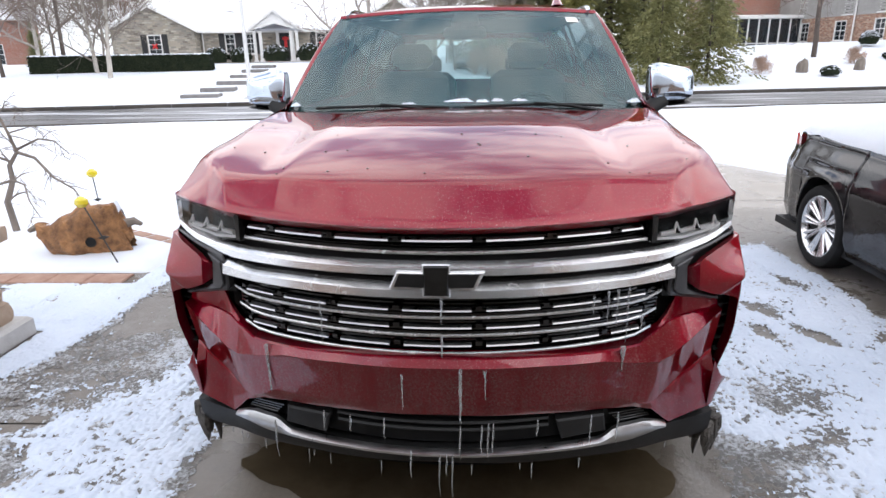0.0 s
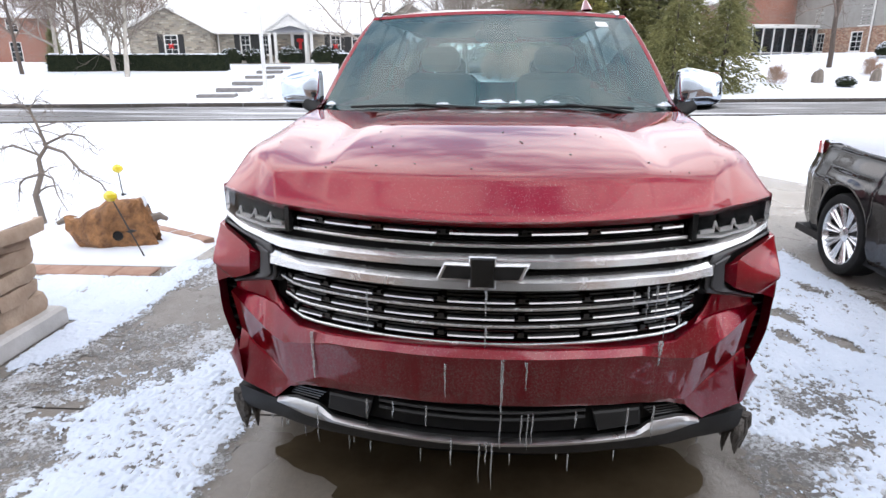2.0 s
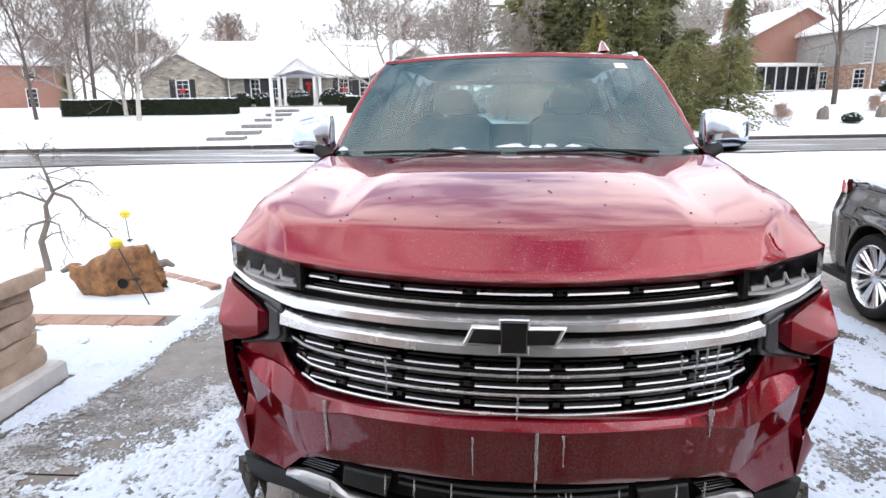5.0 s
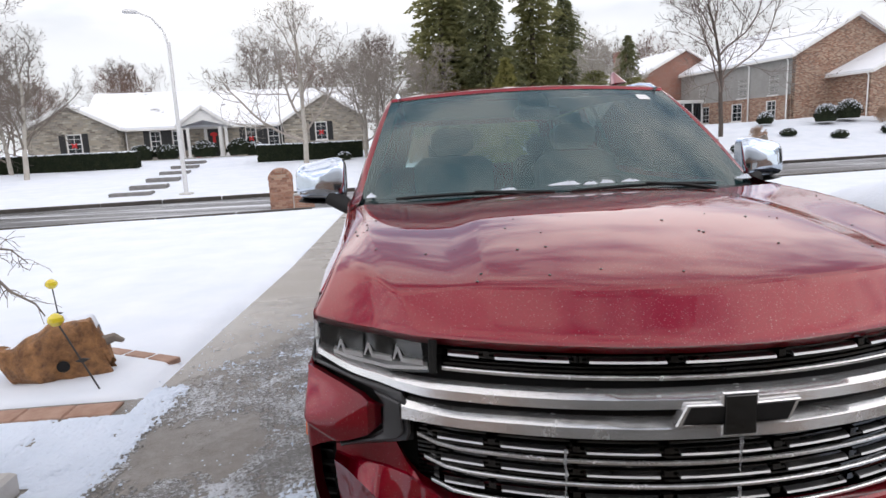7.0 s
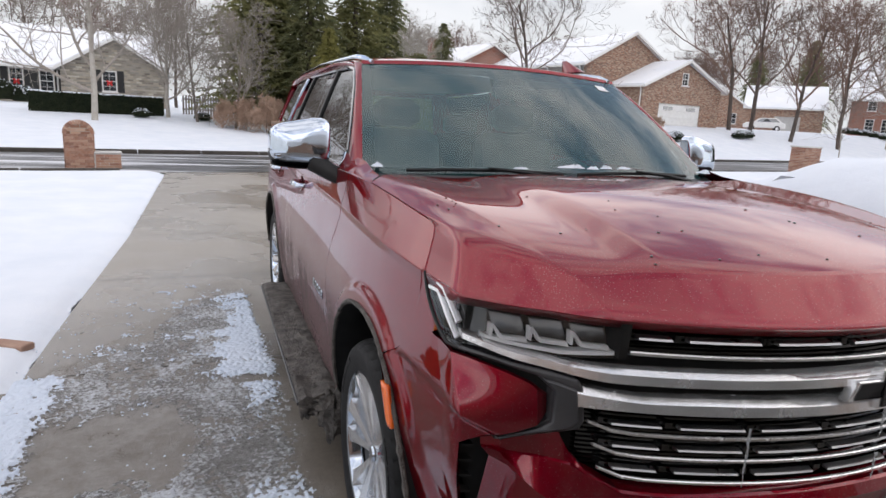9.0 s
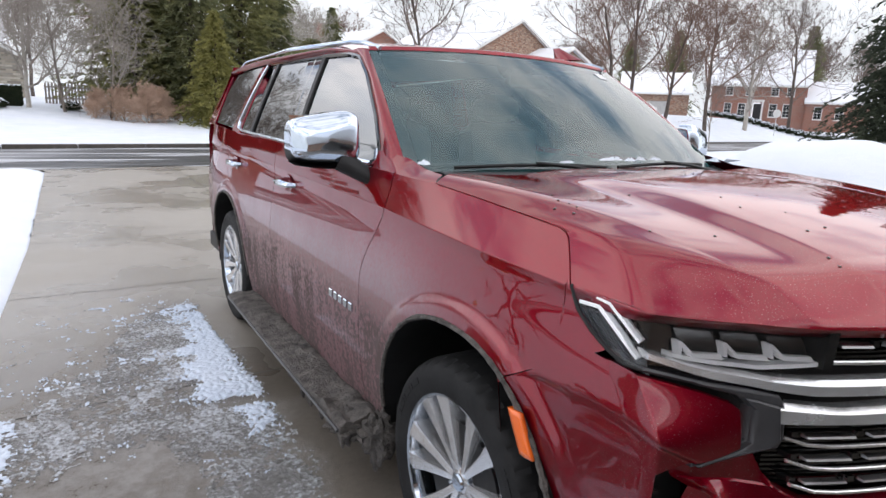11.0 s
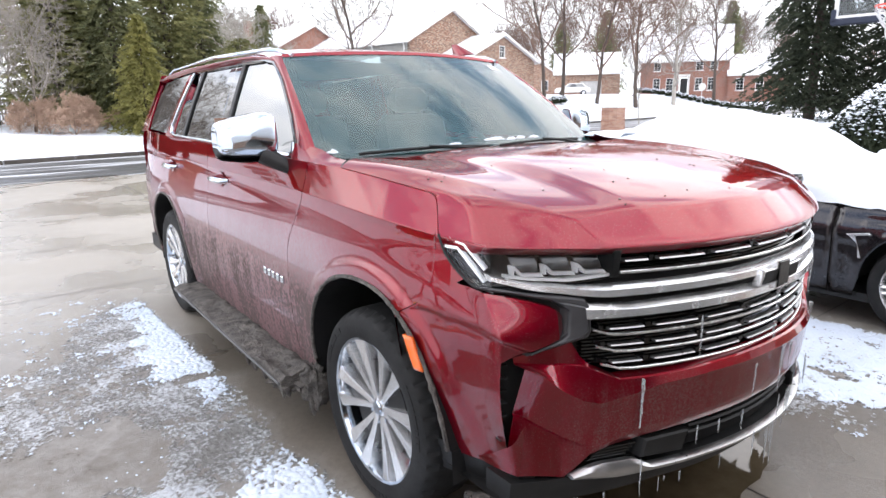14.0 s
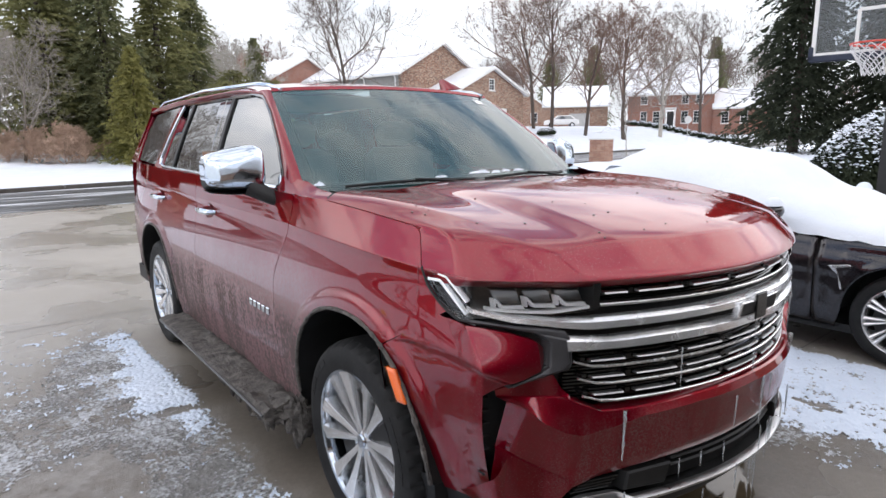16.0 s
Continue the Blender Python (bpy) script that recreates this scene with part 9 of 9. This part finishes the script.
ring = part("rim", Build().tube([(bx - 0.36 + 0.228 * math.cos(2 * math.pi * k / 32), 0.228 * math.sin(2 * math.pi * k / 32), 2.46) for k in range(33)], 0.01, 6, cap=False).box((bx - 0.07, 0, 2.45), (0.12, 0.14, 0.05)), RIMRED, hoop, "orange-red hoop ring")
b = Build()
for k in range(12):
    for d in (-1, 1):
        pts = []
        for j in range(7):
            a = 2 * math.pi * (k + d * j * 0.5) / 12
            r = 0.225 - 0.125 * sm(j / 6, 0, 0.9) + 0.01 * (j % 2)
            pts.append((bx - 0.36 + r * math.cos(a), r * math.sin(a), 2.45 - 0.052 * j))
        b.tube(pts, 0.006, 4)
part("net", b, NETWHITE, ring, "white cord net")

# ---- crusted snow on the drive ----
def zone(v, a, b, soft):
    """1 between a and b, easing to 0 over soft."""
    return sm(v, a - soft, a + soft) * (1 - sm(v, b - soft, b + soft))


def crust_mask(x, y):
    """How much snow lies at a place: thick strips beside the wheels, thin scraps between."""
    n1 = fbm(x, y, 0.9, 4, 11.0)
    n2 = fbm(x, y, 5.5, 4, 5.0)
    wob = 0.10 * n1 + 0.05 * n2
    if x < 0:
        # scraps on the rough ice, none on the bare concrete beyond
        m = -0.40 - 0.9 * sm(y - min(5.4 + 2.0 * (x + 1.9), 6.5) + 0.6 * n1, -0.3, 0.2)
        # along the sills
        left = lerp_curve(y, [(4.0, -1.20), (4.3, -1.31), (4.6, -1.36), (5.0, -1.26), (6.4, -1.24)])
        m = max(m, -0.55 + 1.15 * zone(x + 1.5 * wob, left, -0.98, 0.09) * zone(y + 2 * wob, 4.10, 6.45, 0.18) - 0.35 * sm(y, 5.2, 6.2))
        # ahead of the front wheel
        left = lerp_curve(y, [(1.2, -1.7), (2.1, -1.86), (2.5, -1.93), (2.9, -1.60), (3.25, -1.36)])
        m = max(m, -0.55 + 1.10 * zone(x + 2.2 * wob, left, -1.05, 0.16) * zone(y + 2 * wob, 1.2, 3.26, 0.20))
        # the wedge along the drive's edge
        right = lerp_curve(y, [(2.85, -2.44), (3.2, -2.30), (3.6, -2.20), (4.2, -2.24)])
        m = max(m, -0.55 + 1.25 * zone(x + wob, -3.4, right, 0.09) * zone(y + wob, 2.82 - 0.3 * (x + 2.45), 4.75, 0.10))
        # broken ice about the second joint
        m = max(m, -0.30 * 1.0 + 0.30 * zone(x + wob, -2.3, -1.5, 0.2) * zone(y + wob, 2.5, 3.0, 0.12) - 0.2)
        m -= 0.5 * zone(x + wob, -2.25, -1.55, 0.15) * zone(y + wob, 3.35, 4.15, 0.15)
    else:
        near = lerp_curve(y, [(0.0, 1.75), (1.0, 1.62), (1.6, 1.45), (2.2, 1.14), (5.3, 1.12)])
        m = -0.40 + 1.0 * zone(x + 1.2 * wob, near, 2.75 + 0.8 * (1 - sm(y, 0.6, 1.4)), 0.10) * zone(y + wob, -0.2, 5.3, 0.25)
        m -= 0.75 * math.exp(-((x - 1.62) / 0.24) ** 2 - ((y - 2.78) / 0.20) ** 2) + 0.7 * math.exp(-((x - 1.30) / 0.22) ** 2 - ((y - 2.25) / 0.12) ** 2) + 0.6 * math.exp(-((x - 1.70) / 0.14) ** 2 - ((y - 2.40) / 0.10) ** 2)
        m -= 1.5 * sm(y - 0.25 * n1, 5.0, 5.7) + 1.2 * sm(x + 0.15 * n1, 2.85, 3.15)
        m -= 0.9 * sm(x, 2.66, 2.80) * sm(y, 0.8, 1.3)
    # bare and wet under the car and just ahead of it
    under = (1 - sm(abs(x), 0.99, 1.09 + 0.04 * n2)) * sm(y, 0.6 + 0.3 * n1, 1.25)
    m -= 2.0 * under
    return m + 0.30 * n1 + 0.34 * n2


FOOT = [(2.16, 3.42, 20), (2.44, 4.33, 25), (1.99, 3.84, 15), (1.88, 3.45, 10), (1.75, 1.95, 0), (-2.05, 2.45, -70), (-1.20, 4.42, 80), (2.55, 3.35, 5)]


def footprint(x, y):
    for fx, fy, rz in FOOT:
        c, s = math.cos(radians(rz)), math.sin(radians(rz))
        a, e = (x - fx) * c + (y - fy) * s, -(x - fx) * s + (y - fy) * c
        if (e / 0.15) ** 2 + (a / 0.052) ** 2 < 1:
            return True
    return False


def perlin(x, y, seed):
    """Gradient noise of arrays, about -1 to 1."""
    xi, yi = np.floor(x).astype(np.int64), np.floor(y).astype(np.int64)
    xf, yf = x - xi, y - yi

    def corner(dx, dy):
        h = ((xi + dx) * 374761393 + (yi + dy) * 668265263 + seed * 974711) & 0x7FFFFFFF
        h = ((h ^ (h >> 13)) * 1274126177) & 0x7FFFFFFF
        a = (h ^ (h >> 16)) / 0x7FFFFFFF * 6.2832 * 8
        return np.cos(a) * (xf - dx) + np.sin(a) * (yf - dy)
    u, v = xf * xf * (3 - 2 * xf), yf * yf * (3 - 2 * yf)
    n0 = corner(0, 0) * (1 - u) + corner(1, 0) * u
    n1 = corner(0, 1) * (1 - u) + corner(1, 1) * u
    return (n0 * (1 - v) + n1 * v) * 1.4


STEP = 0.0085
CX, CY = np.arange(-4.1, 3.3, STEP), np.arange(-0.3, 6.7, STEP)
coarse = 0.05
GXc, GYc = np.arange(-4.2, 3.45, coarse), np.arange(-0.4, 6.85, coarse)
cover = np.array([[crust_mask(x, y) - (0.9 if footprint(x, y) else 0.0) - 1.2 * (1 - sm(y, -0.3, 1.2)) for x in GXc] for y in GYc])
XX, YY = np.meshgrid(CX, CY)
fi, fj = (XX - GXc[0]) / coarse, (YY - GYc[0]) / coarse
i0, j0 = fi.astype(int), fj.astype(int)
a_, b_ = fi - i0, fj - j0
cov = cover[j0, i0] * (1 - a_) * (1 - b_) + cover[j0, i0 + 1] * a_ * (1 - b_) + cover[j0 + 1, i0] * (1 - a_) * b_ + cover[j0 + 1, i0 + 1] * a_ * b_
def cells(x, y, seed):
    """Distance to the nearest of scattered seeds, about 0 to 1."""
    xi, yi = np.floor(x).astype(np.int64), np.floor(y).astype(np.int64)
    best = np.full(x.shape, 9.0)
    for dx in (-1, 0, 1):
        for dy in (-1, 0, 1):
            h = ((xi + dx) * 374761393 + (yi + dy) * 668265263 + seed * 974711) & 0x7FFFFFFF
            h = ((h ^ (h >> 13)) * 1274126177) & 0x7FFFFFFF
            px, py = xi + dx + (h & 1023) / 1023.0, yi + dy + ((h >> 12) & 1023) / 1023.0
            best = np.minimum(best, (x - px) ** 2 + (y - py) ** 2)
    return np.sqrt(best)


left_edge = np.array([drive_left(y) for y in CY])[:, None]
keep = ~((np.abs(XX - 0.05) < 0.9) & (YY > 1.5)) & ~((XX < left_edge - 0.03) & (YY > 4.3)) & ~((XX > -3.55) & (XX < -2.64) & (YY > 2.54) & (YY < 3.46))


def crust(name, M, H, mat, label):
    """A skin of height H where the mask M is above nought."""
    on = (M > -0.05) & keep
    ids = np.full(on.shape, -1)
    ids[on] = np.arange(on.sum())
    top = np.maximum(np.maximum(M[:-1, :-1], M[1:, :-1]), np.maximum(M[:-1, 1:], M[1:, 1:]))
    quad = on[:-1, :-1] & on[1:, :-1] & on[:-1, 1:] & on[1:, 1:] & (top > 0)
    faces = np.stack([ids[:-1, :-1][quad], ids[:-1, 1:][quad], ids[1:, 1:][quad], ids[1:, :-1][quad]], 1)
    b = Build()
    b.v = np.stack([XX[on], YY[on], np.where(M > 0, H, -0.004)[on]], 1).tolist()
    b.f = faces.tolist()
    solid(name, b, mat, label, "snow", kind="stuff", raw=True)


warp = 0.35 * perlin(XX * 20, YY * 20, 31)
lump = 1.0 - cells(XX * 44 + warp, YY * 38 - warp, 17)
grain = 0.85 * (lump - 0.52) + 0.25 * perlin(XX * 34, YY * 34, 3) + 0.40 * perlin(XX * 15, YY * 15, 5) + 0.28 * perlin(XX * 6, YY * 6, 8)
M = cov * 0.95 + grain * 1.05 - 0.03
crust("drive_snow", M, 0.0008 + 0.008 * np.clip(M, 0, 0.7) / 0.7 + 0.007 * np.clip(lump, 0, 1) * np.clip(M * 3, 0, 1), CRUST, "patchy trodden snow crust on the drive")

# rough grey ice between the strips: pebbled, with smooth wet windows in it
def ice_zone(x, y):
    n1 = fbm(x, y, 1.1, 4, 21.0)
    if x < 0:
        m = zone(x + 0.1 * n1, -2.55, -1.06, 0.08) * (1 - sm(y - min(5.4 + 2.0 * (x + 1.9), 6.5) + 0.5 * n1, -0.25, 0.05)) * sm(y, 0.6, 1.4)
        m -= 0.95 * zone(x + 0.12 * n1, -2.25, -1.60, 0.10) * zone(y + 0.2 * n1, 3.40, 4.10, 0.12)
    else:
        m = zone(x, 1.12, 2.7, 0.1) * zone(y + 0.3 * n1, 1.6, 5.4, 0.3)
    return m + 0.35 * n1


cover = np.array([[ice_zone(x, y) - (0.5 if footprint(x, y) else 0.0) for x in GXc] for y in GYc])
film = cover[j0, i0] * (1 - a_) * (1 - b_) + cover[j0, i0 + 1] * a_ * (1 - b_) + cover[j0 + 1, i0] * (1 - a_) * b_ + cover[j0 + 1, i0 + 1] * a_ * b_
pebble = 1.0 - cells(XX * 46 + warp * 1.5, YY * 40 + warp, 41)
rough = 0.8 * (pebble - 0.44) + 0.32 * perlin(XX * 11, YY * 9, 51) + 0.35 * perlin(XX * 24, YY * 22, 52) + 0.4 * perlin(XX * 3.4, YY * 3.0, 53)
M = (film - 0.72) * 0.8 + rough * 1.0
crust("drive_ice", np.where(film > 0.2, M, -1.0), 0.0005 + (0.0020 + 0.0050 * np.clip(pebble, 0, 1)) * np.clip(M / 0.45, 0, 1), SLUSHICE, "rough grey refrozen slush on the drive")

# meltwater standing under the nose
def puddle(cx, cy, rx, ry, seed, label):
    def rim(a):
        return 1 + 0.28 * noise.fractal(Vector((math.cos(a) * 1.3 + seed, math.sin(a) * 1.3, seed)), 0.9, 2.0, 4)
    b = Build().grid(lambda u, v: (cx + rx * v * rim(6.2832 * u) * math.cos(6.2832 * u), cy + ry * v * rim(6.2832 * u) * math.sin(6.2832 * u), 0.0068 - 0.0015 * v ** 8), 64, 6, True)
    solid("puddle", b, MELT, label, "puddle", kind="structure")


MELT = simple("brown_meltwater", (0.045, 0.034, 0.020), (0.095, 0.074, 0.046), 2.2, 0.03, rough2=0.07, spec=0.5)
puddle(0.0, 2.15, 0.80, 0.42, 2.0, "brown meltwater standing under the car's nose")

# small ice lumps
b = Build()
rr = random.Random(21)
for k in range(1500):
    x, y = rr.uniform(-2.6, 2.6), rr.uniform(0.9, 6.0)
    if abs(x) < 1.06 or crust_mask(x, y) < -0.95:
        continue
    r = rr.uniform(0.002, 0.007) * (1.6 if rr.random() < 0.08 else 1)
    b.lathe([(0.0, r * 0.9), (r * 0.8, r * 0.5), (r * 1.2, 0.0), (r, -0.004)], 6, "z", (x, y, 0.0))
solid("ice_lumps", b, CRUST, "scattered lumps of frozen snow", "ice", kind="stuff")

# icicles under the nose and along the sill
rr = random.Random(14)
ice_at = [(-0.56, 0.465, 0.11), (-0.09, 0.45, 0.07), (0.0, 0.44, 0.12), (0.022, 0.445, 0.05), (0.04, 0.44, 0.14), (0.065, 0.545, 0.09), (0.13, 0.545, 0.07), (0.15, 0.55, 0.10), (0.165, 0.55, 0.08), (-0.37, 0.55, 0.04), (-0.28, 0.555, 0.03), (0.47, 0.54, 0.08), (0.56, 0.53, 0.09), (-0.17, 0.56, 0.05), (0.3, 0.55, 0.03)]
for x, z, ln in ice_at:
    p = Vector(fas(x, z, -0.035))
    part("icicle", Build().tube([tuple(p + Vector((0, 0, 0.03))), tuple(p), tuple(p - Vector((0.003, 0, ln * 0.6))), tuple(p - Vector((0, 0, ln)))], [0.0022, 0.0032, 0.002, 0.0006], 7), ICE, suv, "clear icicle")
for k in range(14):
    x = rr.uniform(-0.95, 0.95)
    p = Vector(fas(x, ch_b(x), 0.01))
    ln = 0.008 + 0.05 * rr.random() ** 2
    part("icicle", Build().tube([tuple(p + Vector((0, 0, 0.01))), tuple(p - Vector((0, 0, ln * 0.5))), tuple(p - Vector((0, 0, ln)))], [0.0028, 0.002, 0.0006], 5), ICE, suv)
for k in range(26):
    y = rr.uniform(3.3, 5.1)
    p = Vector((-1.135, y - OY, 0.325))
    ln = rr.uniform(0.012, 0.05)
    part("icicle", Build().tube([tuple(p + Vector((0.01, 0, 0.01))), tuple(p - Vector((0, 0, ln * 0.5))), tuple(p - Vector((0, 0, ln)))], [0.007, 0.005, 0.001], 5), DIRTY, suv)
# frozen runs down the face: a crusted splash above, thinning to a thread
for x, za, zb in ((-0.565, 0.770, 0.60), (0.065, 0.765, 0.58), (0.012, 0.98, 0.90), (0.57, 0.985, 0.79), (0.505, 0.97, 0.87), (0.535, 0.97, 0.85), (0.012, 0.86, 0.79), (-0.11, 0.74, 0.62), (0.62, 0.87, 0.82), (0.56, 0.785, 0.70), (0.14, 0.755, 0.66), (-0.36, 0.95, 0.80), (0.46, 0.96, 0.90)):
    low = za < 0.8
    wide = 0.0085 if low and abs(x) > 0.05 and zb < 0.61 or x == 0.56 else 0.0045
    pts = [tuple(Vector(fas(x + 0.003 * noise.noise(Vector((x * 9, k * 0.6, 0))), za + (zb - za) * k / 12, (-0.030 + 0.004 * k / 12 if low else -0.012)))) for k in range(13)]
    part("frozen_run", Build().tube(pts, [wide * (0.55 + 0.6 * rr.random()) * (1 - 0.062 * k) for k in range(13)], 6), ICE, suv, "white frozen run")

# bits of snow left on the car
def snow_bit(c, r, seed):
    """A crumbling scrap of old snow with a ragged outline."""
    def fn(u, v):
        a = 6.2832 * u
        rim = 1 + 0.55 * noise.fractal(Vector((math.cos(a) * 1.8 + seed, math.sin(a) * 1.8, seed)), 0.8, 2.0, 4)
        lump = 0.75 + 0.9 * noise.fractal(Vector((v * math.cos(a) * 3 + seed, v * math.sin(a) * 3, 4.0)), 0.7, 2.0, 4)
        return Vector(c) + Vector((r[0] * v * rim * math.cos(a), r[1] * v * rim * math.sin(a), max(r[2] * (1 - v ** 3) * lump, -0.004)))
    part("snow_bit", Build().grid(fn, 36, 10, True), SNOW, suv, "scrap of old snow")
for k, (u, v, r) in enumerate(((0.5, 0.045, (0.07, 0.015, 0.014)), (0.56, 0.04, (0.035, 0.012, 0.012)), (0.66, 0.045, (0.035, 0.01, 0.010)), (0.03, 0.02, (0.022, 0.03, 0.012)), (0.972, 0.02, (0.03, 0.03, 0.016)), (0.36, 0.03, (0.03, 0.01, 0.008)), (0.60, 0.045, (0.03, 0.01, 0.012)))):
    snow_bit(Vector(screen_pt(u, v)) + Vector((0, -0.02, 0.018)), r, k * 3.3)

# drops and flecks on the bonnet
b = Build()
for k in range(90):
    u, v = rr.uniform(0.08, 0.92), rr.uniform(0.12, 0.97)
    p = Vector(hood_pt(u, v))
    r = rr.uniform(0.0015, 0.005)
    b.lathe([(0.0, r * 0.7), (r * 0.7, r * 0.5), (r, 0.0)], 6, "z", tuple(p))
part("meltwater", b, WETDARK, hood)["kind"] = "stuff"
# maker's letters on the door, as plain bars
for sgn in (-1, 1):
    for k in range(5):
        y = 3.475 + 0.056 * k
        part("letter_bar", Build().box((sgn * (side_x(y, 0.785) + 0.002), y - OY, 0.785), (0.008, 0.036, 0.036), bev=0.003), CHROME, suv)
